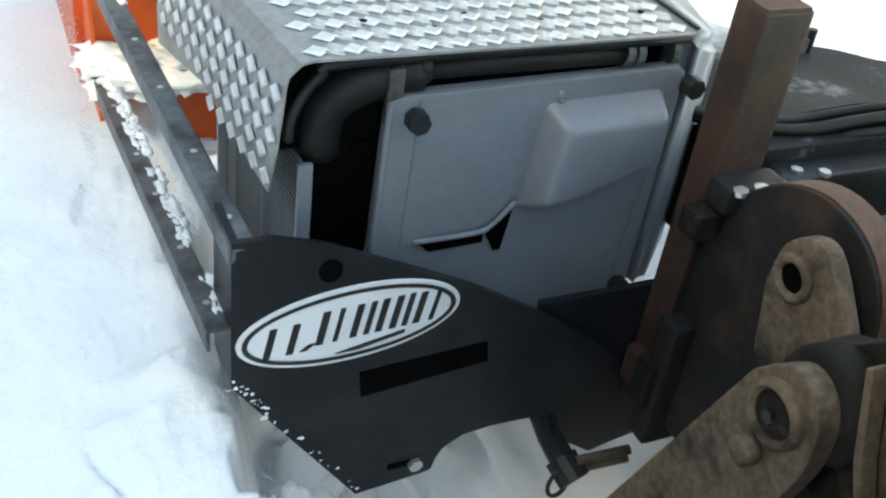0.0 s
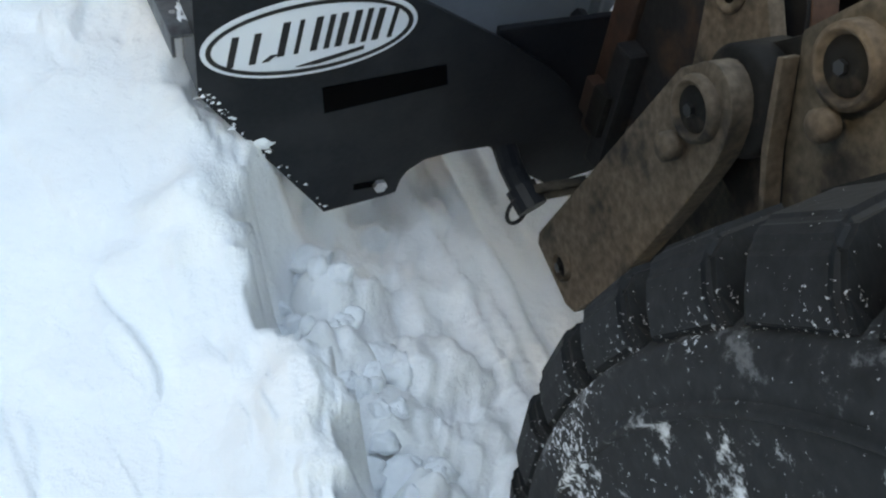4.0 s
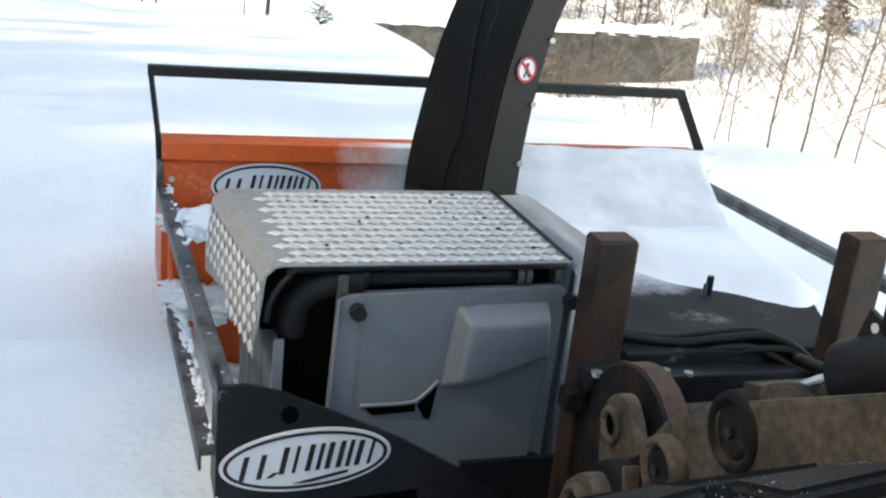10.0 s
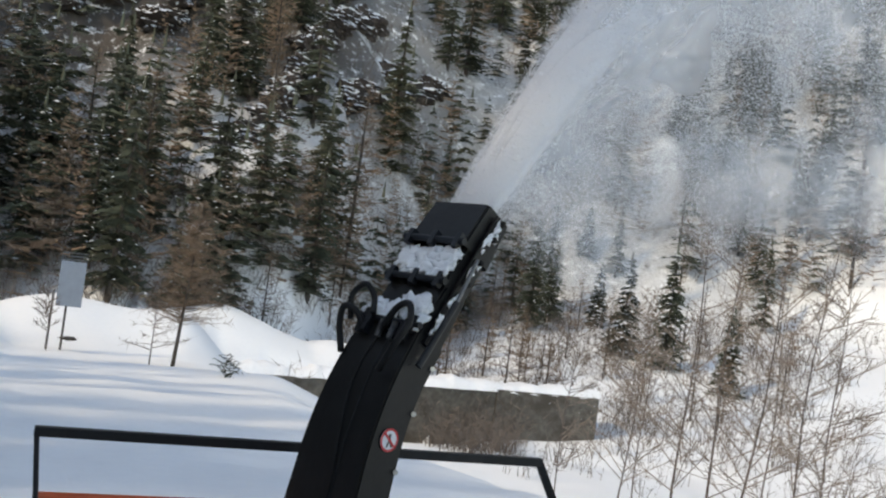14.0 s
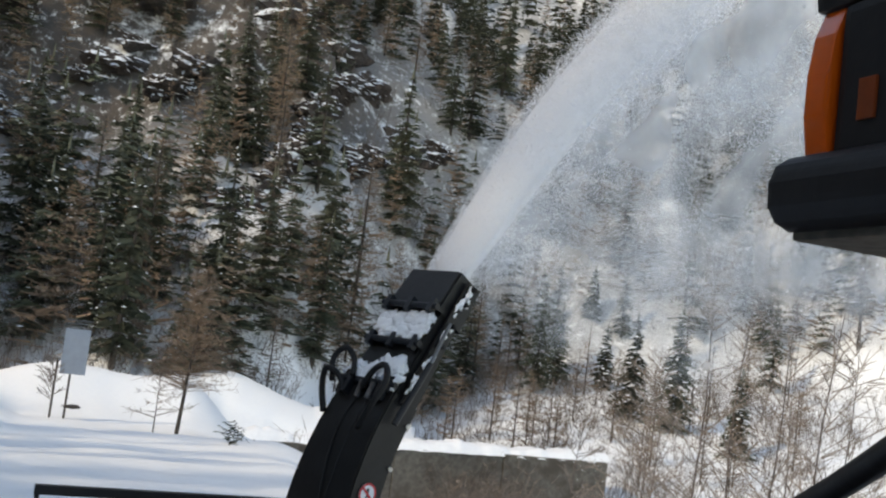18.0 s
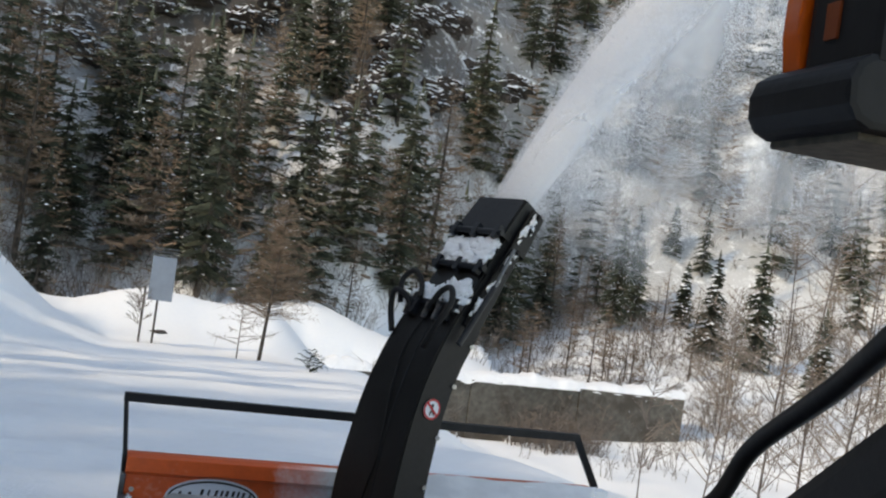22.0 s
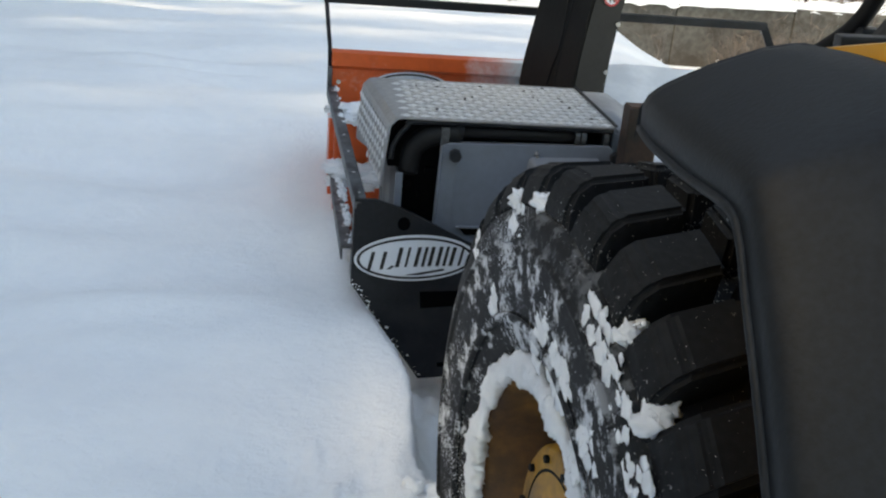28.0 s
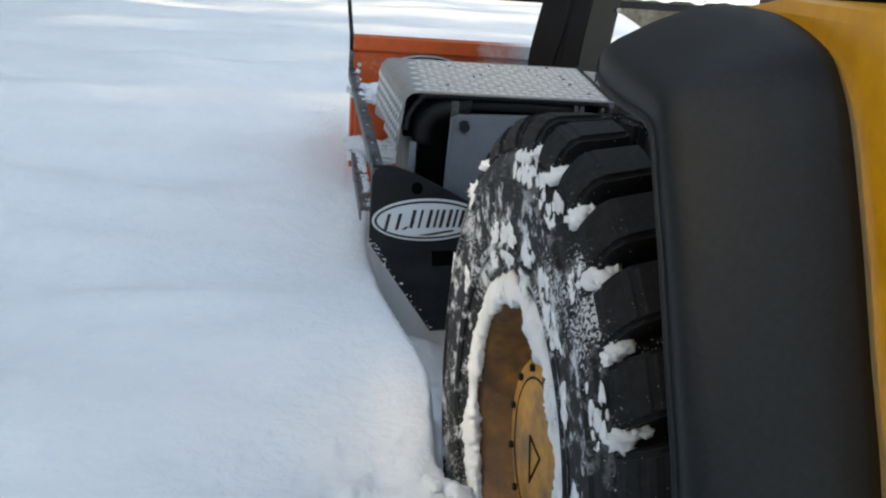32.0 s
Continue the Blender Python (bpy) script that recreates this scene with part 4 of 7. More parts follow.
def housing():
    """The wide orange intake housing with its guard rail and snow cover."""
    X0, X1, Y = -0.915, 1.055, 2.56
    bm = prism([(Y, 0.05), (Y, 0.975), (Y - 0.028, 0.99), (Y - 0.028, 1.045), (Y + 0.02, 1.05), (Y + 0.02, 0.05)], "x", X0, X1, 0.002)
    hs = part("back_wall", bm, ORANGE_DUSTED, blower, "bright orange painted steel back wall")
    part("end_plate", prism([(Y + 0.02, 0.02), (Y + 0.02, 1.04), (Y + 0.2, 1.02), (Y + 0.52, 0.75), (Y + 0.60, 0.35), (Y + 0.52, 0.02)], "x", X0, X0 + 0.012, 0.002), ORANGE, blower, "orange end plate")
    part("end_plate", prism([(Y + 0.02, 0.02), (Y + 0.02, 1.04), (Y + 0.2, 1.02), (Y + 0.52, 0.75), (Y + 0.60, 0.35), (Y + 0.52, 0.02)], "x", X1 - 0.012, X1, 0.002), ORANGE, blower, "orange end plate")
    part("roof_plate", prism([(Y + 0.02, 1.03), (Y + 0.2, 1.02), (Y + 0.5, 0.76), (Y + 0.5, 0.75), (Y + 0.2, 1.008), (Y + 0.02, 1.02)], "x", X0, X1), ORANGE, blower, "orange roof plate")
    # side skirt towards the struts
    part("side_skirt", prism([(2.34, 0.30), (2.36, 0.46), (2.46, 0.78), (Y, 0.80), (Y, 0.08)], "x", X0 + 0.02, X0 + 0.03, 0.002), ORANGE, blower, "orange side skirt")
    part("side_skirt", prism([(X0 + 0.02, 0.10), (X0 + 0.02, 0.78), (-0.62, 0.80), (-0.55, 0.10)], "y", 2.44, 2.45, 0.002), ORANGE, blower, "orange inner wall")
    part("cross_bar", box(X0 + 0.02, -0.55, 2.36, 2.40, 0.83, 0.845, 0.003), STEEL, blower, "grey cross bar")
    oval_decal(-0.585, 0.900, 0.355, 0.155, 0.0, Y - 0.002, hs)
    for u, v in ((X0 + 0.03, 0.92), (X0 + 0.03, 0.70)):
        bolt((u, Y - 0.002, v), 0.010, hs)
    # guard rail
    rail = part("guard_rail", bar((-0.955, 2.696, 1.238), (0.965, 2.696, 1.238), 0.034, 0.034, 0.004), BLACK, blower, "black square-tube guard rail")
    part("rail_post", tube([(-0.945, 2.696, 1.228), (-0.925, 2.62, 1.05), (-0.918, 2.565, 0.86)], 0.009, 8), BLACK, rail)
    part("rail_post", bar((0.955, 2.696, 1.238), (1.060, 2.67, 1.03), 0.032, 0.032, 0.004), BLACK, rail)
    part("post_foot", box(-0.932, -0.912, 2.53, 2.57, 0.86, 0.98, 0.003), STEEL, rail)
    # right half: deck, snow slab on the wall and heap on the deck
    part("deck", prism([(0.10, 1.30), (0.10, 2.50), (0.98, 2.50), (0.90, 1.75), (0.70, 1.30)], "z", 0.60, 0.862, 0.006), DECK, blower, "black painted steel deck over the turbine, dusted with snow")
    part("deck_box", box(0.15, 0.66, 1.24, 1.46, 0.70, 0.83, 0.008), BLACK, blower, "black bolted valve box")
    for u, w in ((0.19, 1.27), (0.60, 1.29), (0.24, 1.25)):
        bolt((u, w, 0.835), 0.012, blower, "z")
    def sheet(name, nx, ny, place, material, label):
        """A sheet of snow over the unit square, with its height from place(u, v)."""
        bm = bmesh.new()
        grid = [[bm.verts.new(place(i / nx, j / ny)) for i in range(nx + 1)] for j in range(ny + 1)]
        for a, b_ in zip(grid, grid[1:]):
            for i in range(nx):
                bm.faces.new((a[i], a[i + 1], b_[i + 1], b_[i]))
        part(name, bm, material, blower, label, True)

    def packed_slab(u, v):
        y = 2.556 - 0.475 * v - (0.05 if v >= 1 else 0)
        right = float(np.interp(y, (2.08, 2.42, 2.50, 2.556), (0.890, 0.965, 0.990, 1.030))) + 0.008 * noise.noise(Vector((y * 14, 3, 0)))
        x = 0.06 + (right - 0.06) * u
        z = 1.060 - 0.38 * (2.556 - y) - 0.006 * min(1.0, v * 10) + 0.010 * noise.noise(Vector((x * 5, y * 6, 4))) + 0.004 * noise.noise(Vector((x * 21, y * 21, 4)))
        return (x, y + 0.012 * noise.noise(Vector((x * 6, 8, 0))), 0.80 if v >= 1 or u >= 1 else z)

    def heap(u, v):
        y = 2.16 - 0.74 * v
        x = 0.06 + (float(np.interp(y, (1.42, 1.62, 2.10), (0.66, 0.88, 0.92))) - 0.06) * u
        near = float(np.interp(x, (0.1, 0.38, 0.45, 0.67, 0.9), (1.94, 1.89, 1.77, 1.58, 1.50))) + 0.08 * noise.noise(Vector((x * 4, 0, 7)))
        edge = min(1.0, max(0.0, (y - near + 0.04) / 0.22))
        tall = 0.074 + 0.034 * noise.noise(Vector((x * 3.2, y * 3.2, 3))) + 0.010 * noise.noise(Vector((x * 9, y * 9, 1)))
        side = min(1.0, (1 - u) * 9 + 0.05)
        return (x, y, 0.858 + tall * edge * edge * (3 - 2 * edge) * side * float(np.interp(y, (2.02, 2.16), (1.0, 0.5))))

    # the slab's grey colour carries its shade against the whiter heap
    sheet("wall_snow", 50, 24, packed_slab, SHADED_SNOW, "packed snow on the sloping plate, coloured greyer for its shade")
    sheet("deck_snow", 50, 36, heap, DRIFT, "soft white snow heaped on the deck")
    bm = bmesh.new()
    rng = random.Random(21)
    for k in range(90):
        lump(rng.uniform(0.02, 0.06), k + 200, 0.45, 3, 0.8, bm=bm, at=(rng.uniform(X0 + 0.03, -0.62), rng.choice((2.37, 2.41, 2.30)) + rng.uniform(-0.05, 0.03), rng.choice((0.84, 0.85, 0.60, 0.58, 0.30)) + rng.uniform(-0.01, 0.02)), scale=(1.3, 1, 1))
    for k in range(40):
        lump(rng.uniform(0.008, 0.020), k + 330, 0.7, 2, 0.9, bm=bm, at=(-0.80 + rng.uniform(-0.02, 0.05), rng.uniform(2.30, 2.42), 0.845 + rng.uniform(-0.01, 0.015)), scale=(1.4, 1.2, 0.8))
    part("caked_snow", bm, CLOD, blower, "caked snow between the bars and the orange wall", True, True)
    # hoses over the deck, bundled towards the right-hand post
    for dz, dy, r in ((0.0, 0.05, 0.008), (0.012, 0.02, 0.009), (0.004, -0.01, 0.010), (0.020, -0.03, 0.012)):
        part("hose", tube(curve([(0.00, 1.44 + dy, 0.885 + dz), (0.10, 1.40 + dy, 0.865 + dz), (0.24, 1.37 + dy, 0.850 + dz), (0.38, 1.36 + dy, 0.862 + dz), (0.50, 1.345 + dy, 0.868 + dz), (0.585, 1.30 + dy, 0.845), (0.60, 1.23 + dy, 0.78)], 7), r, 8), RUBBER, blower, "black hydraulic hose", True)
    for x, y in ((0.32, 1.33), (0.40, 1.315)):
        part("hose", tube(curve([(x, y, 0.82), (x + 0.01, y - 0.005, 0.850), (x + 0.06, y - 0.015, 0.862), (x + 0.15, y - 0.03, 0.858), (0.585, 1.25, 0.80)], 6), 0.011, 8), RUBBER, blower, "short black hose from its fitting", True)
    for u in (0.34, 0.40, 0.45):
        part("hose_fitting", tube([(u, 1.36, 0.83), (u + 0.01, 1.34, 0.87), (u + 0.05, 1.335, 0.875)], 0.013, 8), GREASE, blower)
    part("filler_cap", tube([(0.53, 1.66, 0.86), (0.53, 1.66, 0.915)], 0.010, 8), BLACK, blower)
    part("filler_cap", tube([(0.515, 1.655, 0.86), (0.515, 1.655, 0.895)], 0.006, 8), STEEL, blower)


def chute():
    """The tall curved throwing chute: a box section that bends to the right, with a hinged deflector at its top."""
    e1 = Vector((0.39, -0.92, 0)).normalized()      # across the dark broad face, towards the camera's side
    e2 = Vector((0.92, 0.39, 0)).normalized()       # the way that it throws, level
    # corner line of the near edge between the broad face and the narrow face: (offset along e2, height)
    base = Vector((-0.015, 2.10, 0))
    line = [(0.0, 0.86), (0.0, 1.04), (0.018, 1.20), (0.055, 1.40), (0.115, 1.58), (0.195, 1.74)]
    depth = [0.155, 0.155, 0.15, 0.145, 0.14, 0.14]
    pts = curve([(a, 0, z) for a, z in line], 5)
    dps = [p[0] for p in curve([(d, 0, k) for k, d in enumerate(depth)], 5)]
    bm = bmesh.new()
    rings = []
    for i, p in enumerate(pts):
        t = (pts[min(i + 1, len(pts) - 1)] - pts[max(i - 1, 0)]).normalized()
        n = Vector((t.z, 0, -t.x))                   # towards the throwing side, square to the chute
        wide = 0.375 - 0.075 * i / (len(pts) - 1)
        c = base + e2 * p.x + Vector((0, 0, p.z))
        o = e2 * n.x + Vector((0, 0, n.z))
        a = [c, c + o * dps[i], c + o * dps[i] - e1 * wide, c - e1 * wide]
        rings.append([bm.verts.new(v) for v in a])
    for a, b_ in zip(rings, rings[1:]):
        for k in range(4):
            bm.faces.new((a[k], a[(k + 1) % 4], b_[(k + 1) % 4], b_[k]))
    ch = part("chute", bm, CHUTE, blower, "tall curved black steel throwing chute")
    bev = bmesh.new()
    bev.from_mesh(ch.data)
    bmesh.ops.bevel(bev, geom=[e for e in bev.edges if len(e.link_faces) == 2 and e.calc_face_angle(0) > 1.0], offset=0.006, segments=2, affect="EDGES")
    bev.to_mesh(ch.data)
    bev.free()

    def at(a, z, across, out=0.0):
        """A place on the chute's left broad face: along e2, height, across from the near edge, and out from it."""
        return base + e2 * (a - out) + Vector((0, 0, z)) - e1 * across

    part("seam", tube(curve([at(a, z, 0.12, 0.001) for a, z in line], 5), 0.0025, 6), BLACK, ch)
    part("cable", tube(curve([at(a, z, 0.16 + 0.03 * math.sin(z * 9), 0.003) for a, z in line], 5), 0.004, 6), RUBBER, ch, "thin black cable")
    foot = part("chute_collar", bmesh.new(), BLACK, ch, "black collar at the chute's foot")
    cen = base + e2 * 0.075 - e1 * 0.15
    fb = tube([cen + Vector((0, 0, 0.80)), cen + Vector((0, 0, 0.960))], 0.195, 28)
    fb.to_mesh(foot.data)
    fb.free()
    for z, a in ((1.10, 0.006), (1.28, 0.034), (1.47, 0.08), (1.62, 0.14)):
        bolt(tuple(base + e2 * (a + 0.135) + Vector((0, 0, z)) + e1 * 0.006), 0.009, ch)
    # round warning sticker on the narrow face
    c = base + e2 * 0.125 + Vector((0, 0, 1.385)) + e1 * 0.004
    q = Matrix((e2, -e1, Vector((0, 0, 1)))).transposed().to_4x4()
    q.translation = c
    disc = prism(ring(32, 0.038), "y", -0.001, 0.0)
    disc.transform(q)
    stick = part("warning_sticker", disc, WHITE, ch, "round white sticker with a red ring and a slash over a dark mark")
    rg = bmesh.new()
    o = [rg.verts.new((u, -0.002, v)) for u, v in ring(32, 0.0385)]
    i_ = [rg.verts.new((u, -0.002, v)) for u, v in ring(32, 0.031)]
    for k in range(32):
        rg.faces.new((o[k], o[(k + 1) % 32], i_[(k + 1) % 32], i_[k]))
    rg.transform(q)
    part("red_ring", rg, RED, stick, "red ring")
    for pts2, m_, d in (([(-0.028, 0.022), (-0.022, 0.028), (0.028, -0.022), (0.022, -0.028)], RED, -0.0035), ([(-0.006, 0.020), (0.006, 0.020), (0.004, -0.002), (-0.004, -0.002)], INK, -0.0025),
                        ([(-0.004, 0.0), (0.004, 0.0), (-0.008, -0.024), (-0.014, -0.022)], INK, -0.0025), ([(-0.004, 0.0), (0.004, 0.0), (0.014, -0.022), (0.008, -0.024)], INK, -0.0025)):
        bmk = bmesh.new()
        bmk.faces.new([bmk.verts.new((u, d, v)) for u, v in pts2])
        thicken(bmk, 0.0004)
        bmk.transform(q)
        part("mark", bmk, m_, stick, "plain coloured mark")
    # upper chute segments and the deflector, hinged one over the other
    up = (e2 * 0.515 + Vector((0, 0, 0.857))).normalized()
    nn = (e2 * 0.857 - Vector((0, 0, 0.515))).normalized()
    start = base + e2 * 0.195 + Vector((0, 0, 1.74))
    m = Matrix((-e1, up, -nn)).transposed().to_4x4()     # x across (away), y along the chute, z out of the broad face
    m.translation = start

    def seg(name, y0, y1, w0, w1, z0, z1, d0, d1, label, material=CHUTE):
        b = bmesh.new()
        lo = [(w0, y0, z0), (0.30 - w0, y0, z0), (0.30 - w0, y0, -d0), (w0, y0, -d0)]
        hi = [(w1, y1, z1), (0.30 - w1, y1, z1), (0.30 - w1, y1, -d1), (w1, y1, -d1)]
        a = [b.verts.new(v) for v in lo]
        c_ = [b.verts.new(v) for v in hi]
        for k in range(4):
            b.faces.new((a[k], a[(k + 1) % 4], c_[(k + 1) % 4], c_[k]))
        bmesh.ops.bevel(b, geom=[e for e in b.edges if not e.is_boundary], offset=0.008, segments=2, affect="EDGES")
        b.transform(m)
        return part(name, b, material, ch, label)

    seg("upper_segment", -0.02, 0.20, 0.004, 0.010, -0.004, -0.012, 0.14, 0.13, "black upper chute segment")
    seg("upper_segment", 0.19, 0.36, 0.012, 0.016, 0.004, -0.006, 0.13, 0.125, "black upper chute segment")
    seg("deflector", 0.35, 0.535, 0.006, 0.012, 0.020, 0.006, 0.14, 0.13, "black deflector flap")
    for y0, z0 in ((0.02, 0.006), (0.20, 0.012), (0.355, 0.028)):
        hb = tube([(0.0, y0, z0), (0.30, y0, z0)], 0.013, 10)
        hb.transform(m)
        part("hinge_bar", hb, BLACK, ch, "black hinge bar")
        for xx in (0.03, 0.15, 0.27):
            kb = box(xx - 0.012, xx + 0.012, y0 - 0.03, y0 + 0.03, z0 - 0.012, z0 + 0.014, 0.003)
            kb.transform(m)
            part("hinge_lug", kb, BLACK, ch)
    # ram on the near side with its bracket
    for a, b_, r in (((-0.03, -0.10, -0.05), (-0.035, 0.16, -0.05), 0.012), ((-0.035, 0.16, -0.05), (-0.03, 0.33, -0.04), 0.007)):
        rb = tube([a, b_], r, 10)
        rb.transform(m)
        part("ram", rb, STEEL if r < 0.01 else BLACK, ch, "small hydraulic ram")
    for k, (yy, zz) in enumerate(((0.05, 0.0), (0.17, -0.02), (0.30, -0.03), (0.40, -0.02), (0.47, -0.03))):
        lb = bmesh.new()
        for j in range(3):
            lump(0.006 + 0.003 * ((k + j) % 3), 9 * k + j + 300, 0.7, 3, 1.1, bm=lb, at=(-0.022, yy + 0.026 * (j - 1), zz - 0.03 + 0.012 * math.sin(5 * j + k)), scale=(0.6, 1.7, 1.2))
        lb.transform(m)
        part("snow_clump", lb, CLOD, ch, "clinging snow", True, True)
    # snow lying in the pockets
    for k, (x0, x1, y0, y1, zz) in enumerate(((0.03, 0.27, 0.035, 0.10, 0.008), (0.03, 0.27, 0.225, 0.325, 0.014))):
        sb = bmesh.new()
        rng = random.Random(40 + k)
        for j in range(22):
            lump(rng.uniform(0.016, 0.036), j + 400 + 50 * k, 0.34, 3, 1.0, bm=sb, at=(rng.uniform(x0, x1), rng.uniform(y0, y1), zz), scale=(1.3, 1, 0.8))
        sb.transform(m)
        part("snow_pocket", sb, CLOD, ch, "snow lying between the hinge bars", True, True)
    # hoses that loop from the chute to the deflector
    for pts3, r in (([(0.30, -0.13, 0.0), (0.335, -0.05, 0.04), (0.325, 0.005, 0.075), (0.285, 0.01, 0.065), (0.258, -0.01, 0.035), (0.25, -0.05, 0.015)], 0.012),
                    ([(0.30, -0.02, 0.04), (0.325, 0.06, 0.07), (0.29, 0.11, 0.07), (0.25, 0.08, 0.04), (0.22, 0.02, 0.03)], 0.011),
                    ([(0.06, -0.17, 0.015), (0.015, -0.09, 0.05), (-0.005, 0.0, 0.06), (0.03, 0.06, 0.07), (0.10, 0.05, 0.05), (0.14, -0.02, 0.03)], 0.012)):
        hb = tube(curve(pts3, 6), r, 8)
        hb.transform(m)
        part("hose", hb, RUBBER, ch, "looped black hydraulic hose", True)
    for xx in (0.10, 0.16, 0.06, 0.27):
        fb = tube([(xx, -0.05, 0.012), (xx, 0.01, 0.022)], 0.012, 8)
        fb.transform(m)
        part("hose_fitting", fb, STEEL if xx in (0.10, 0.16) else BLACK, ch)
    for xx in (0.045, 0.235):
        vb = box(xx - 0.012, xx + 0.012, -0.045, 0.03, -0.004, 0.030, 0.004)
        vb.transform(m)
        part("ram_bracket", vb, BLACK, ch, "black bracket of the hinge")
    # bolted flange with spring knobs along the near edge
    for yy in (0.06, 0.15, 0.24, 0.33, 0.43, 0.50):
        kb = tube([(-0.004, yy, -0.055), (-0.030, yy, -0.058), (-0.036, yy, -0.058)], 0.011, 10)
        kb.transform(m)
        part("flange_knob", kb, GREASE, ch, "", True)
    fl = box(-0.012, 0.0, -0.02, 0.52, -0.085, -0.035, 0.003)
    fl.transform(m)
    part("side_flange", fl, CHUTE, ch, "black bolted side flange")
    return m


side_plate()
struts()
engine_box()
housing()
NOZZLE = chute()
# dark plate that closes the frame behind the hitch posts
part("rear_plate", prism([(-0.30, 0.62), (0.69, 0.62), (0.69, 0.20), (0.03, 0.22), (-0.05, 0.205), (-0.104, 0.19), (-0.20, 0.262), (-0.235, 0.30), (-0.29, 0.35)], "y", 1.268, 1.283, 0.003), BLACK, blower, "black rear plate of the frame")
# brown posts of the hitch frame
for x0, x1 in ((-0.074, 0.020), (0.588, 0.678)):
    p = part("hitch_post", box(x0, x1, 1.192, 1.262, 0.36, 1.179, 0.006), RUST, blower, "brown-primed square steel post")
    part("post_cap", box(x0 + 0.004, x1 - 0.004, 1.196, 1.258, 1.1785, 1.183, 0.001), RIMRUST, p)
part("hitch_beam", box(-0.10, 0.69, 1.20, 1.25, 0.42, 0.50, 0.006), RUST, blower, "brown hitch cross beam")

# ---- the loader ----
loader = thing("wheel_loader", "yellow wheel loader with black fender and muddy lift arms", "loader")
AXLE, RADIUS, TYRE_W, STEER = Vector((-0.623, -0.225, 0.700)), 0.688, 0.44, 5.5


def wheel():
    w = new("wheel")
    w.parent = loader
    w.empty_display_size = 0.2
    w["label"] = "big black tyre on a yellow rim, caked with snow"
    R, W = RADIUS, TYRE_W
    prof = [(0.05, 0.335), (0.02, 0.37), (0.004, 0.42), (-0.003, 0.48), (-0.004, 0.54), (-0.001, 0.580), (0.001, 0.594), (0.006, 0.597), (0.007, 0.602), (0.010, 0.606), (0.026, 0.612),
            (0.06, 0.618), (0.12, 0.620), (W / 2, 0.620), (W - 0.12, 0.620), (W - 0.05, 0.632), (W - 0.02, 0.61), (W, 0.5), (W - 0.02, 0.38), (W - 0.05, 0.335)]
    tyre = part("tyre", lathe(prof, 128), TYRE, w, "black tyre carcass speckled with snow", True)
    part("sidewall_rib", lathe([(-0.002, 0.545), (-0.009, 0.550), (-0.009, 0.556), (0.000, 0.562)], 128), TYRE, tyre, "", True)
    part("sidewall_rib", lathe([(0.002, 0.412), (-0.005, 0.416), (-0.006, 0.424), (-0.001, 0.430)], 128), TYRE, tyre, "", True)
    N = 31

    # tread blocks: the outer row wraps over the shoulder, the inner row stands between
    def block(rows, slant):
        """A block from rows of (x, radius, half its length in degrees)."""
        bm = bmesh.new()
        top, bot = [], []
        for x, r, half in rows:
            mid = slant * (x - 0.03)
            row, low = [], []
            for sgn in (-1, 1):
                a = radians(mid + sgn * half)
                row.append(bm.verts.new((x, r * math.sin(a), r * math.cos(a))))
                q, a = min(r - 0.012, 0.610), radians(mid + sgn * (half + 0.75))
                low.append(bm.verts.new((x + (0.014 if x < 0.1 else 0.0), q * math.sin(a), q * math.cos(a))))
            top.append(row)
            bot.append(low)
        for a, b in zip(top, top[1:]):
            bm.faces.new((a[0], a[1], b[1], b[0]))
        for k in (0, 1):
            for i in range(len(rows) - 1):
                bm.faces.new((top[i][k], top[i + 1][k], bot[i + 1][k], bot[i][k]))
        bm.faces.new((top[0][0], top[0][1], bot[0][1], bot[0][0]))
        bm.faces.new((top[-1][0], top[-1][1], bot[-1][1], bot[-1][0]))
        bmesh.ops.recalc_face_normals(bm, faces=bm.faces[:])
        bmesh.ops.bevel(bm, geom=[e for e in bm.edges if not e.is_boundary and e.calc_face_angle(0) > 0.35], offset=0.009, segments=3, affect="EDGES")
        me = bpy.data.meshes.new("tread_block")
        bm.to_mesh(me)
        bm.free()
        me.materials.append(LUG)
        return me

    outer = block(((0.011, 0.608, 4.9), (0.016, 0.640, 4.35), (0.030, 0.670, 4.1), (0.054, 0.685, 4.0), (0.160, R, 3.9)), 20)
    inner = block(((0.190, R, 3.9), (0.40, 0.684, 3.9)), 16)
    for k in range(N):
        for me, off in ((outer, 0), (inner, 0.45)):
            ob = new("tread_block", me)
            ob.parent = tyre
            ob.matrix_basis = pose(0, 0, 0, -(7.75 + 360 / N * (k + off)))
    # rim, hub and its bolts
    part("rim", lathe([(0.05, 0.338), (0.025, 0.345), (0.022, 0.330), (0.05, 0.312), (0.16, 0.305), (0.185, 0.28), (0.19, 0.20), (0.15, 0.19)], 64), RIMDARK, w, "yellow steel rim with rust stains", True)
    hub = part("hub", lathe([(0.20, 0.21), (0.085, 0.20), (0.075, 0.19), (0.072, 0.12), (0.070, 0.0)], 48), RIMY, w, "yellow planetary hub", True)
    part("hub_rim_line", lathe([(0.0735, 0.152), (0.0715, 0.155), (0.0735, 0.158)], 48), GREASE, hub)
    for k in range(12):
        a = 2 * math.pi * k / 12
        bm = prism(ring(6, 0.008), "x", 0.066, 0.074)
        bmesh.ops.translate(bm, verts=bm.verts[:], vec=(0, 0.175 * math.cos(a), 0.175 * math.sin(a)))
        part("hub_bolt", bm, GREASE, hub)
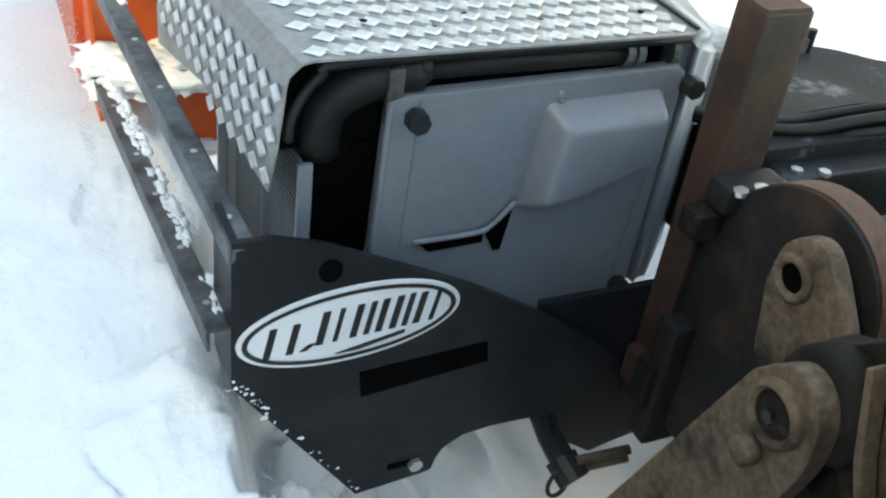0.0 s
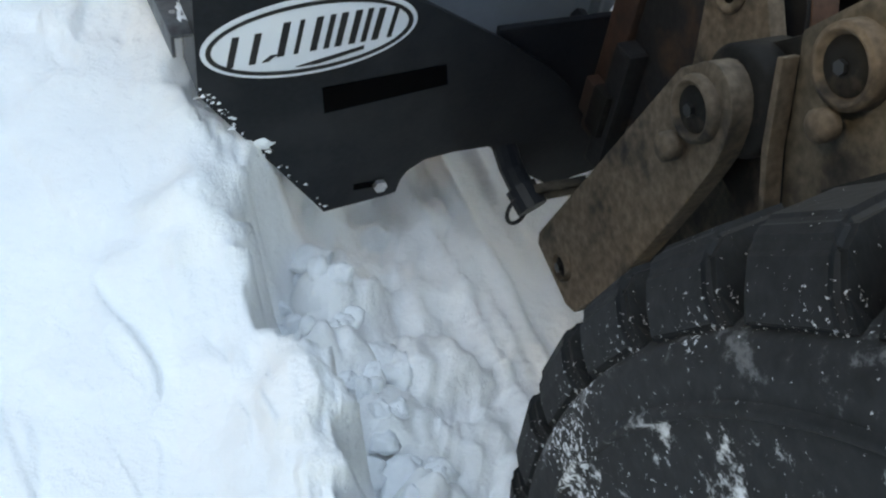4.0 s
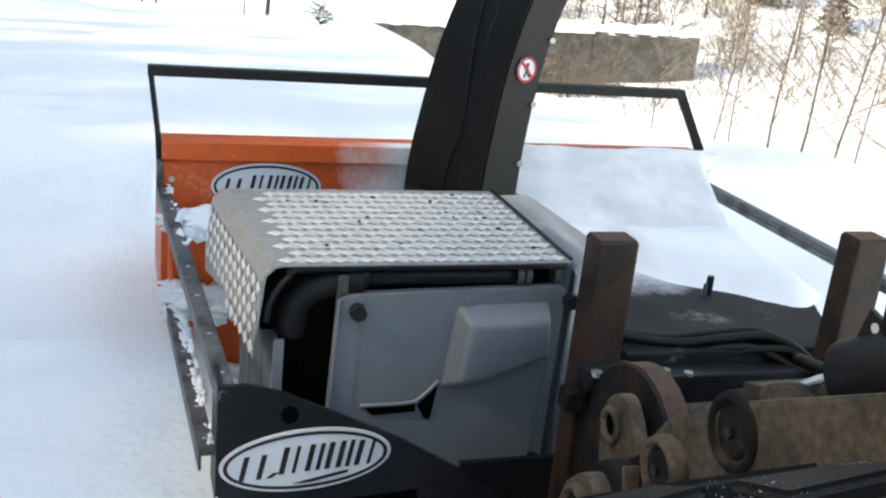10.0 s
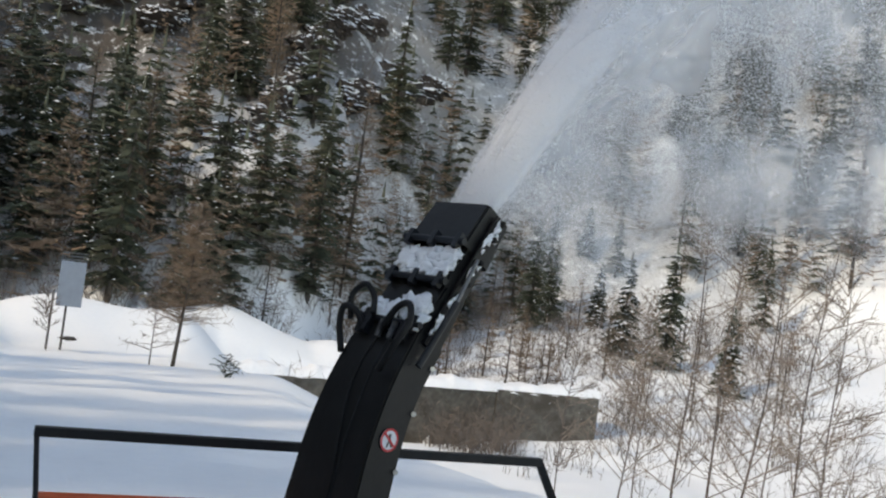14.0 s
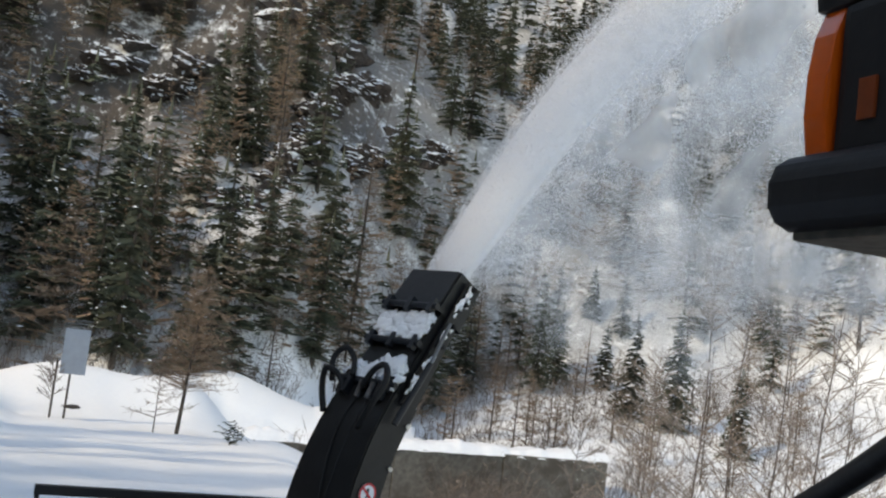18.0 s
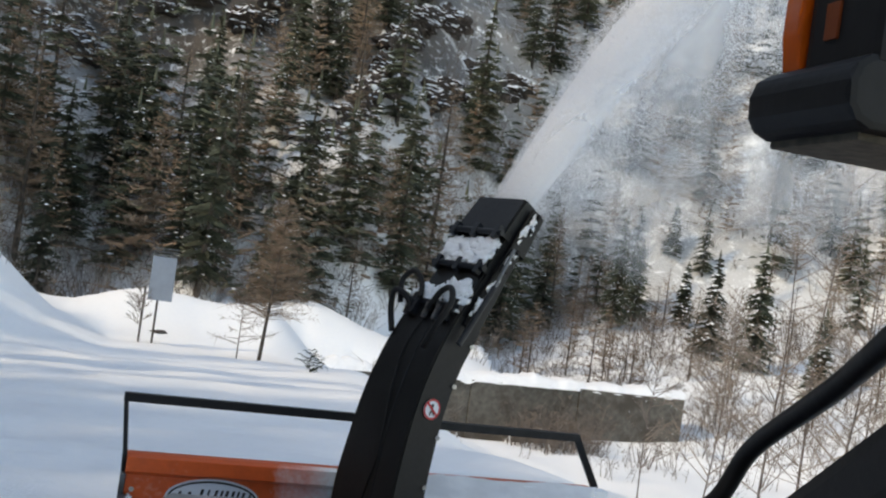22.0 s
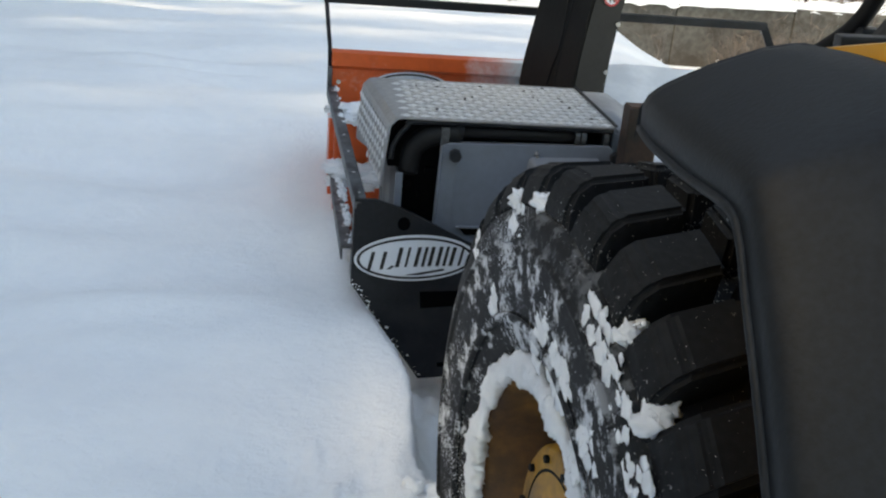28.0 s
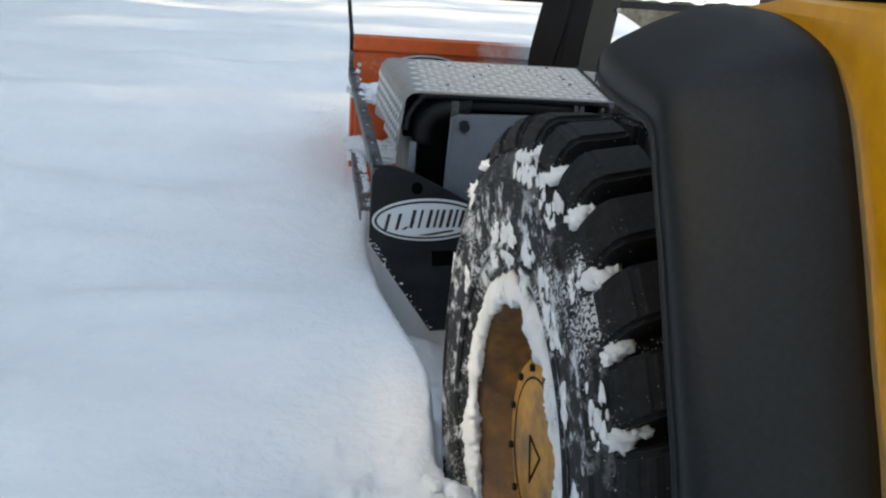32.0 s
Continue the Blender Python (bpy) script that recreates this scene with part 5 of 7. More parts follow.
    for pts in ([(0.0, 0.07), (0.003, 0.068), (-0.037, -0.022), (-0.040, -0.020)], [(0.0, 0.07), (-0.003, 0.068), (0.037, -0.022), (0.040, -0.020)],
                [(-0.035, -0.018), (0.035, -0.018), (0.035, -0.021), (-0.035, -0.021)]):
        part("cast_line", prism(pts, "x", 0.0675, 0.0705), GREASE, hub)
    # snow packed in the rim, on the sidewall and in the grooves
    rng = random.Random(77)

    def packed(radius, thick, x, seed, a0=0.0, a1=2 * math.pi, n=360):
        """A rough rope of packed snow round the axle."""
        bm = bmesh.new()
        rows = []
        for k in range(n):
            a = a0 + (a1 - a0) * k / n
            c, sn = math.cos(a), math.sin(a)
            t = thick * (1 + 0.5 * noise.noise(Vector((c * 2 + seed, sn * 2, seed))) + 0.22 * noise.noise(Vector((c * 7, sn * 7, seed))) + 0.12 * noise.noise(Vector((c * 24, sn * 24, seed))))
            t *= 0.62 + 0.42 * min(1.0, max(0.0, 0.75 + 2.2 * noise.noise(Vector((c * 3.1, sn * 3.1, seed + 9)))))
            row = []
            for j in range(16):
                b = 2 * math.pi * j / 16
                tt = t * (0.92 + 0.34 * noise.noise(Vector((c * 14, sn * 14, j * 0.9 + seed))) + 0.34 * noise.noise(Vector((c * 34, sn * 34, math.cos(b) * 3 + seed))) + 0.2 * noise.noise(Vector((c * 80, sn * 80, math.sin(b) * 5))))
                r = radius + tt * math.cos(b)
                row.append(bm.verts.new((x + 0.55 * tt * math.sin(b), r * c, r * sn)))
            rows.append(row)
        for p, q in zip(rows, rows[1:] + rows[:1]):
            for j in range(16):
                bm.faces.new((p[j], p[(j + 1) % 16], q[(j + 1) % 16], q[j]))
        return bm

    part("rim_snow", packed(0.336, 0.033, 0.020, 3), CLOD, w, "ring of snow packed into the rim", True, True)
    for k in range(34):
        a = math.pi + rng.gauss(0, 0.85)
        bm = bmesh.new()
        r0 = rng.choice((0.585, 0.575, 0.52, 0.50, 0.47, 0.44, 0.42))
        for j in range(9):
            b = a + rng.uniform(-0.045, 0.045)
            r = r0 + rng.uniform(-0.035, 0.030)
            lump(rng.uniform(0.006, 0.016), k * 9 + j, 1, 2, 0.8, bm=bm, at=(-0.001 if r < 0.594 else 0.35 * (r - 0.59), r * math.sin(b), r * math.cos(b)), scale=(0.16, rng.uniform(0.6, 1.5), rng.uniform(0.6, 1.5)))
        part("snow_patch", bm, CLOD, tyre, "thin snow patch", True, True)
    for k in range(N):
        g = 1.95 + 360 / N * k
        if 118 < g < 262 and rng.random() < 0.72:
            bm = bmesh.new()
            tall = rng.uniform(0.8, 1.35)
            for j in range(5):
                f = j / 4
                a = radians(g + 24 * (0.03 * f) + rng.uniform(-0.6, 0.6))
                lump(rng.uniform(0.014, 0.021) * tall * (1 - 0.3 * f), k * 7 + j, 0.8, 3, 0.9, bm=bm, at=(0.018 + 0.028 * f * tall, (0.620 + 0.010 * f) * math.sin(a), (0.620 + 0.010 * f) * math.cos(a)), scale=(1.0, 0.9, 0.9))
            part("snow_wedge", bm, CLOD, tyre, "snow wedged between tread blocks", True, True)
    w.matrix_basis = Matrix.Translation(AXLE) @ pose(0, 0, 0, 0, 0, STEER)
    return w


def fender():
    """A curved shell: outer lip, crowned sheet, inner edge against the bonnet."""
    outer = [(-0.560, -0.350, 1.532), (-0.574, -0.45, 1.537), (-0.583, -0.60, 1.544), (-0.585, -0.738, 1.551), (-0.585, -0.778, 1.532), (-0.585, -0.815, 1.490),
             (-0.585, -0.895, 1.400), (-0.585, -0.975, 1.300), (-0.585, -1.06, 1.19), (-0.585, -1.12, 1.05), (-0.585, -1.16, 0.85)]
    inner = [(-0.40, -0.47, 1.640), (-0.395, -0.54, 1.648), (-0.395, -0.66, 1.651), (-0.395, -0.780, 1.634), (-0.395, -0.835, 1.602), (-0.395, -0.878, 1.560),
             (-0.395, -0.948, 1.465), (-0.395, -1.032, 1.338), (-0.395, -1.108, 1.224), (-0.395, -1.175, 1.07), (-0.395, -1.215, 0.85)]
    crown = (0.03, 0.0, 0.012, 0.05, 0.14, 0.42, 0.70, 0.90, 1.0)
    lift = (-0.036, -0.030, -0.003, 0.008, 0.014, 0.019, 0.016, 0.007, -0.005)
    bm = bmesh.new()
    hi_o, hi_i = curve(outer, 4), curve(inner, 4)
    mid = Vector((-0.5, -0.60, 0.95))
    lines = []
    for u, h in zip(crown, lift):
        row = []
        for p, q in zip(hi_o, hi_i):
            c = p.lerp(q, u)
            out = Vector((0, c.y - mid.y, c.z - mid.z)).normalized()
            row.append(bm.verts.new(c + out * h))
        lines.append(row)
    for a, b in zip(lines, lines[1:]):
        for k in range(len(hi_o) - 1):
            bm.faces.new((a[k], a[k + 1], b[k + 1], b[k]))
    thicken(bm, 0.014)
    f = part("fender", bm, PLASTIC, loader, "scuffed black plastic fender", True)
    part("fender_rim", tube([p - Vector((0, p.y - mid.y, p.z - mid.z)).normalized() * 0.033 for p in hi_o], 0.0055, 8), PLASTIC, f, "", True)
    # turned-down front edge
    front = bmesh.new()
    top, low = [], []
    for u in np.linspace(0, 1, 14):
        c = hi_o[0].lerp(hi_i[0], float(u)) + Vector((0, 0, float(np.interp(u, crown[1:], lift[1:])) if u > 0.02 else -0.006))
        top.append(front.verts.new(c))
        low.append(front.verts.new(c + Vector((0, 0.006, -0.042))))
    for k in range(13):
        front.faces.new((top[k], top[k + 1], low[k + 1], low[k]))
    thicken(front, 0.012)
    part("front_edge", front, PLASTIC, f, "", True)


def body():
    # bonnet beside the fender
    hood = prism([(-0.42, 1.59), (-0.45, 1.635), (-0.60, 1.668), (-1.4, 1.73), (-1.4, 0.70), (-0.42, 0.70)], "x", -0.385, 0.75, 0.02)
    part("bonnet", hood, YELLOW, loader, "yellow painted bonnet")
    part("bonnet_rail", bar((-0.30, -0.33, 1.622), (0.75, -0.46, 1.665), 0.03, 0.022), BLACK, loader)
    part("axle", tube([(-0.16, -0.17, 0.70), (0.9, 0.05, 0.70)], 0.11, 16), MUDG, loader, "muddy axle housing")
    part("front_frame", box(-0.1, 0.62, -0.62, 0.35, 0.70, 1.05, 0.02), DARK, loader, "dark front frame")
    part("front_frame", box(0.06, 0.66, 0.35, 1.02, 0.16, 0.80, 0.03), DARK, loader, "dark muddy coupler frame")
    part("coupler_beam", box(-0.06, 0.70, 0.86, 0.96, 0.30, 0.46, 0.02), MUDG, loader, "muddy coupler beam")
    part("coupler_beam", bar((0.02, 0.30, 0.95), (0.02, 0.90, 0.40), 0.10, 0.09, 0.015), MUDG, loader, "muddy inner beam")
    low = part("lower_link", tube(curve([(-0.14, 0.73, 0.36), (-0.13, 0.67, 0.44), (-0.12, 0.60, 0.56), (-0.12, 0.50, 0.70), (-0.12, 0.36, 0.86)], 6), 0.042, 12), MUD, loader, "muddy curved lower link", True)
    eye = part("link_eye", lathe([(0.07, 0.0), (0.07, 0.056), (-0.055, 0.060), (-0.066, 0.054), (-0.068, 0.040), (-0.058, 0.034), (-0.058, 0.0)], 24), MUD, low, "", True)
    eye.matrix_basis = pose(-0.135, 0.735, 0.35)
    part("link_pin", tube([(-0.205, 0.735, 0.35), (-0.19, 0.735, 0.35)], 0.028, 16), GREASE, low, "", True)
    # black bars running up to the cab
    part("grab_bar", tube(curve([(-0.13, 0.22, 1.46), (-0.09, 0.14, 1.53), (-0.054, 0.075, 1.60), (-0.045, 0.01, 1.70), (-0.155, -0.3, 1.835), (-0.285, -0.6, 1.965), (-0.36, -0.8, 2.05)], 6), 0.0155, 12), RUBBER, loader, "thick black tube", True)
    part("grab_clip", box(-0.06, -0.02, 0.04, 0.085, 1.575, 1.595, 0.004), BLACK, loader)
    part("cab_pillar", bar((0.022, 0.10, 1.388), (-0.188, -0.9, 2.038), 0.24, 0.09, 0.02), RUBBER, loader, "broad black cab pillar")


def lamp_head():
    """A black work-lamp and indicator pod beside the cab."""
    lp = new("lamp_pod")
    lp.parent = loader
    lp.empty_display_size = 0.1
    lp["label"] = "black lamp pod with an amber indicator"
    X, Y, Z = -0.535, -0.63, 2.06
    part("tray", prism([(X + 0.022, Z), (X + 0.009, Z + 0.005), (X + 0.001, Z + 0.016), (X, Z + 0.034), (X + 0.005, Z + 0.048), (X + 0.016, Z + 0.056), (X + 0.36, Z + 0.085), (X + 0.36, Z)], "y", Y - 0.11, Y + 0.02, 0.006), RUBBER, lp, "black plastic tray")
    part("tray_base", box(X + 0.024, X + 0.36, Y - 0.095, Y + 0.015, Z - 0.006, Z + 0.001, 0.002), MUDG, lp, "pale dusty underside")
    part("indicator", prism([(X + 0.019, Z + 0.054), (X + 0.014, Z + 0.085), (X + 0.014, Z + 0.115), (X + 0.018, Z + 0.145), (X + 0.026, Z + 0.166), (X + 0.06, Z + 0.166), (X + 0.06, Z + 0.054)], "y", Y - 0.019, Y + 0.004, 0.003), AMBER, lp, "amber indicator lens")
    part("lamp_shell", box(X + 0.020, X + 0.36, Y - 0.112, Y - 0.022, Z + 0.050, Z + 0.165, 0.008), RUBBER, lp, "black lamp shell")
    part("reflector", box(X + 0.0175, X + 0.022, Y - 0.062, Y - 0.046, Z + 0.075, Z + 0.105, 0.001), DIM, lp, "dim amber reflector")
    part("lid", box(X + 0.02, X + 0.36, Y - 0.11, Y + 0.01, Z + 0.165, Z + 0.20, 0.010), RUBBER, lp, "black lid")
    part("lamp_arm", bar((X + 0.34, Y - 0.03, Z + 0.06), (X + 0.9, Y - 0.1, Z + 0.06), 0.05, 0.05), BLACK, lp)


def arms():
    """Muddy lift linkage between the wheel and the blower."""
    link = [(0.930, 0.590), (1.046, 0.305), (1.040, 0.280), (0.905, 0.250), (0.875, 0.262), (0.80, 0.42), (0.715, 0.70), (0.693, 0.81), (0.712, 0.88), (0.765, 0.90), (0.825, 0.848)]
    link = [(p.x, p.y) for p in curve([(y, z, 0) for y, z in link[5:]], 4)] + link[:5]
    part("link_plate", prism(link, "x", -0.262, -0.225, 0.004), MUD, loader, "tan muddy link plate")
    part("link_plate", prism([(y, z) for y, z in link], "x", -0.115, -0.085, 0.004), MUDG, loader, "muddy link plate")
    arm = [(0.692, 0.985), (0.671, 0.935), (0.646, 0.855), (0.600, 0.76), (0.55, 0.71), (0.30, 0.93), (0.05, 1.14), (-0.3, 1.26), (-0.3, 1.42), (0.10, 1.40), (0.45, 1.20), (0.62, 1.08)]
    inner = [(0.84, 0.80), (0.79, 0.70), (0.66, 0.66), (0.56, 0.74), (0.60, 1.04), (0.68, 1.0), (0.765, 0.92)]
    part("arm_fork", prism(inner, "x", -0.180, -0.128, 0.006), GREASE, loader, "black greasy fork of the lift arm")
    drum = part("pivot_drum", lathe([(0.0, 0.0), (0.0, 0.072), (0.010, 0.080), (0.085, 0.080), (0.085, 0.0)], 32), GREASE, loader, "black greasy pivot drum", True)
    drum.matrix_basis = pose(-0.226, 0.742, 0.845)
    part("web", prism([(0.700, 0.95), (0.690, 0.955), (0.648, 0.83), (0.612, 0.755), (0.622, 0.75), (0.662, 0.83)], "x", -0.228, -0.200, 0.003), MUD, loader, "muddy welded web")
    part("lift_arm", prism([(y + 0.018, z - 0.006) for y, z in arm], "x", -0.195, -0.110, 0.008), MUDG, loader, "muddy grey lift arm")
    lug = [(0.975, 0.86), (0.965, 0.93), (0.925, 0.965), (0.88, 0.955), (0.80, 0.86), (0.74, 0.80), (0.86, 0.70), (0.95, 0.74)]
    lug = [(p.x, p.y) for p in curve([(y, z, 0) for y, z in lug[:5]], 4)] + lug[5:]
    lg = part("lug_plate", prism(lug, "x", -0.126, -0.096, 0.004), MUD, loader, "tan lug plate with a hole")
    # the hole's dark inside is a near-black disc set on the lug
    part("lug_hole", prism(ring(20, 0.024, 1, 1, 0.928, 0.897), "x", -0.1285, -0.123), DARK, lg, "near-black disc painting in the hole's shade")
    rim = tube([(-0.130, 0.928 + 0.030 * math.cos(a), 0.897 + 0.030 * math.sin(a)) for a in np.linspace(0, 2 * math.pi, 25)], 0.008, 8)
    part("hole_rim", rim, MUD, lg, "", True)
    for y, z, r, x in ((0.762, 0.825, 0.050, -0.268), (0.606, 1.000, 0.056, -0.214), (0.470, 1.143, 0.062, -0.193), (0.945, 0.315, 0.030, -0.262)):
        bs = part("pin_boss", lathe([(0.01, r * 1.0), (-0.010, r * 0.98), (-0.018, r * 0.95), (-0.0175, r * 0.90), (-0.0205, r * 0.87), (-0.0205, r * 0.78), (-0.012, r * 0.74), (-0.008, 0)], 32), GREASE if z > 1.1 else MUD, loader, "muddy pin boss", True)
        bs.matrix_basis = pose(x + 0.01, y, z)
        part("pin", lathe([(-0.005, r * 0.74), (-0.013, r * 0.66), (-0.017, r * 0.2), (-0.015, 0)], 24), GREASE, bs, "greasy pivot pin", True)
        bolt((-0.017, 0, 0), 0.010, bs, "x", INK)
    for y, z, x in ((0.776, 0.749, -0.268), (0.592, 0.924, -0.214)):
        bm = lathe([(0, 0.022), (-0.02, 0.022), (-0.024, 0.016), (-0.024, 0)], 16)
        b = part("lock_bolt", bm, MUD, loader, "muddy lock bolt", True)
        b.matrix_basis = pose(x, y, z)
    # rounded hook plate of the hitch, with a rusty rim
    hook = [(1.19, 0.40), (1.19, 0.80), (1.14, 0.89), (1.07, 0.955), (0.99, 0.985), (0.91, 0.975), (0.85, 0.93), (0.82, 0.86), (0.83, 0.78), (0.90, 0.70), (0.98, 0.50), (1.02, 0.36)]
    hook = hook[:1] + [(p.x, p.y) for p in curve([(y, z, 0) for y, z in hook[1:10]], 4)] + hook[10:]
    part("hook_plate", prism(hook, "x", -0.060, -0.012, 0.004), HOOK, loader, "dark rounded hitch hook plate")
    lip = [(1.012 * (y - 1.0) + 1.0, 1.012 * (z - 0.75) + 0.75) for y, z in hook[1:-3]]
    back = [(0.97 * (y - 1.0) + 1.0, 0.97 * (z - 0.75) + 0.75) for y, z in lip]
    part("hook_rim", prism(lip + back[::-1], "x", -0.052, -0.004), RIMRUST, loader, "rusty rim")
    part("hitch_frame", box(-0.10, 0.70, 1.135, 1.190, 0.34, 0.62, 0.01), HOOK, loader, "muddy hitch frame")
    for u in (-0.115, -0.118):
        part("frame_lug", box(u, u + 0.05, 1.15, 1.20, 0.80 if u < -0.116 else 0.42, 0.85 if u < -0.116 else 0.52, 0.012), GREASE, loader)
    part("frame_lug", box(-0.085, 0.04, 1.135, 1.195, 0.855, 0.905, 0.014), HOOK, loader, "muddy lug beside the post")
    for u in (-0.062, -0.02):
        bolt((u, 1.14, 0.905), 0.014, loader, "z")
    part("hitch_tube", tube([(0.0, 1.02, 0.835), (0.70, 1.02, 0.835)], 0.042, 16), MUDG, loader, "muddy cross tube", True)
    part("hitch_tube", box(0.03, 0.70, 1.14, 1.19, 0.70, 0.76, 0.006), RUST, loader, "brown cross bar")
    # tilt ram with its bright rod
    part("tilt_ram", tube([(0.040, 0.640, 1.090), (0.095, 0.40, 1.285)], 0.030, 20), CHROME, loader, "bright chromed ram rod", True)
    barrel = part("ram_barrel", tube([(0.064, 0.556, 1.172), (0.066, 0.550, 1.176), (0.17, 0.16, 1.450)], 0.062, 28), BLACK, loader, "dark ram barrel", True)
    part("barrel_tab", prism([(0.505, 1.225), (0.558, 1.238), (0.541, 1.300), (0.490, 1.287)], "x", 0.058, 0.068, 0.002), BLACK, barrel, "black tab with a hole")
    part("tab_hole", prism(ring(16, 0.008, 1, 1, 0.521, 1.276), "x", 0.0565, 0.059), WHITE, barrel, "hole showing bright snow behind")
    part("hose", tube(curve([(0.075, 0.485, 1.235), (0.062, 0.492, 1.305), (0.062, 0.480, 1.360), (0.085, 0.425, 1.398), (0.13, 0.33, 1.410)], 6), 0.017, 10), RUBBER, loader, "black hydraulic hose", True)
    part("ram_eye", tube([(-0.02, 0.60, 1.08), (0.10, 0.60, 1.08)], 0.06, 20), MUDG, loader, "muddy ram eye", True)
    part("boom", bar((0.30, 1.0, 0.86), (0.30, -0.4, 1.35), 0.16, 0.14, 0.01), MUDG, loader, "muddy boom beam")
    part("hose", tube(curve([(0.20, 0.30, 1.30), (0.30, 0.55, 1.28), (0.42, 0.75, 1.12), (0.45, 1.0, 0.95), (0.50, 1.20, 0.88)], 6), 0.016, 8), RUBBER, loader, "black hydraulic hose", True)


WHEEL = wheel()
fender()
body()
lamp_head()
arms()

# ---- trees ----
BARK = mat("bark", (0.055, 0.045, 0.038), 0.9, grain=0.4, scale=20, bump=0.5, depth=0.02)
BIRCH = mat("birch_bark", (0.13, 0.10, 0.085), 0.85, grain=0.3, scale=12, bump=0.3, second=(0.06, 0.05, 0.045), second_scale=5)
NEEDLE = mat("spruce_needles", (0.055, 0.066, 0.044), 0.8, grain=0.5, scale=1.2, bump=0, second=(0.085, 0.080, 0.052), second_scale=0.35, lo=0.45, hi=0.7, spread=0.35)
LARCH = mat("larch_twigs", (0.235, 0.165, 0.118), 0.9, grain=0.4, scale=1.2, bump=0, second=(0.16, 0.132, 0.11), second_scale=0.4, lo=0.45, hi=0.7, spread=0.3)
TWIG = mat("bare_twigs", (0.20, 0.163, 0.138), 0.9, grain=0.3, scale=2, bump=0, spread=0.25)
TREESNOW = mat("tree_snow", (0.84, 0.87, 0.90), 0.7, grain=0.05, scale=2, bump=0)
CONCRETE = mat("old_concrete", (0.120, 0.110, 0.093), 0.9, grain=0.3, scale=5, bump=0.4, second=(0.070, 0.058, 0.046), second_scale=1.1, lo=0.45, hi=0.62)


def from_arrays(name, verts, faces, material, smooth=False):
    me = bpy.data.meshes.new(name)
    me.from_pydata([tuple(v) for v in verts], [], [tuple(f) for f in faces])
    me.materials.append(material)
    if smooth:
        me.shade_smooth()
    return me


def frond(verts, faces, p, d, length, width, droop, rng, bits):
    """A branch of small pointed sprays along its line."""
    side = Vector((-d.y, d.x, 0))
    for k in range(bits):
        f = (k + 0.6) / bits
        c = p + d * length * f + Vector((0, 0, -droop * length * f * f))
        for s in (-1, 1):
            w = width * (1.15 - f) * rng.uniform(0.7, 1.2)
            tip = c + side * s * w + d * w * rng.uniform(0.3, 0.8) + Vector((0, 0, -w * rng.uniform(0.15, 0.55)))
            a = c + Vector((0, 0, 0.10 * w + 0.03))
            b = c - d * width * 0.5 + Vector((0, 0, -0.05 - 0.12 * w))
            n = len(verts)
            verts += [a, b, tip]
            faces.append((n, n + 1, n + 2))


def spruce_meshes(seed, h, spread, bits=5, whorls=17, snowy=0.5):
    rng = random.Random(seed)
    v, f, sv, sf = [], [], [], []
    for i in range(whorls):
        g = (i + rng.uniform(-0.3, 0.3)) / whorls
        z = h * (0.10 + 0.88 * g)
        reach = spread * (1 - g) ** 0.85 * rng.uniform(0.8, 1.12) + 0.12
        for k in range(9 if g < 0.6 else 6):
            a = rng.uniform(0, 2 * math.pi)
            d = Vector((math.cos(a), math.sin(a), 0))
            p = Vector((0, 0, z + rng.uniform(-0.2, 0.2)))
            L = reach * rng.uniform(0.65, 1.1)
            frond(v, f, p, d, L, 0.20 + 0.22 * reach, 0.34, rng, bits)
            for again in range(4):
                if rng.random() > snowy * 0.75:
                    continue
                q = rng.uniform(0.45, 0.95)
                c = p + d * L * q + Vector((0, 0, -0.34 * L * q * q + 0.10))
                s = rng.uniform(0.04, 0.125)
                side = Vector((-d.y, d.x, 0))
                n = len(sv)
                sv += [c - d * s * 1.2, c + side * s * 1.6 + Vector((0, 0, -s * 0.35)), c + d * s * 1.1 + Vector((0, 0, -s * 0.6)), c - side * s * 1.6 + Vector((0, 0, -s * 0.35)), c + Vector((0, 0, s * 0.16))]
                sf += [(n, n + 1, n + 4), (n + 1, n + 2, n + 4), (n + 2, n + 3, n + 4), (n + 3, n, n + 4)]
    n = len(v)
    v += [Vector((0, 0, h * 1.04)), Vector((0.12, 0, h * 0.93)), Vector((-0.06, 0.1, h * 0.93)), Vector((-0.06, -0.1, h * 0.93))]
    f += [(n, n + 1, n + 2), (n, n + 2, n + 3), (n, n + 3, n + 1)]
    return v, f, sv, sf


def trunk_bm(h, r, lean=0.0):
    return tube([(lean * (z / h) ** 2, 0, z) for z in np.linspace(-0.6, h, 6)], r, 7, None, r * 0.12)


def make_spruce(name, seed, h, spread, snowy, label):
    t = thing(name, label, "tree", "conifers on the mountainside")
    v, f, sv, sf = spruce_meshes(seed, h, spread, snowy=snowy)
    part("trunk", trunk_bm(h, 0.018 * h), BARK, t)
    c = new("crown", from_arrays("crown", v, f, NEEDLE))
    c.parent = t
    c["label"] = "dark green drooping needle sprays"
    s = new("snow_load", from_arrays("snow_load", sv, sf, TREESNOW))
    s.parent = t
    s["label"] = "snow lying on the branches"
    s["kind"] = c["kind"] = "stuff"
    return t


def twig_lines(verts, faces, a, b, r):
    """A thin three-sided twig."""
    d = (b - a).normalized()
    s = d.orthogonal().normalized()
    u = d.cross(s)
    n = len(verts)
    for p, q in ((a, r), (b, r * 0.35)):
        verts += [p + s * q, p - s * q * 0.5 + u * q * 0.87, p - s * q * 0.5 - u * q * 0.87]
    faces += [(n, n + 1, n + 4, n + 3), (n + 1, n + 2, n + 5, n + 4), (n + 2, n, n + 3, n + 5)]


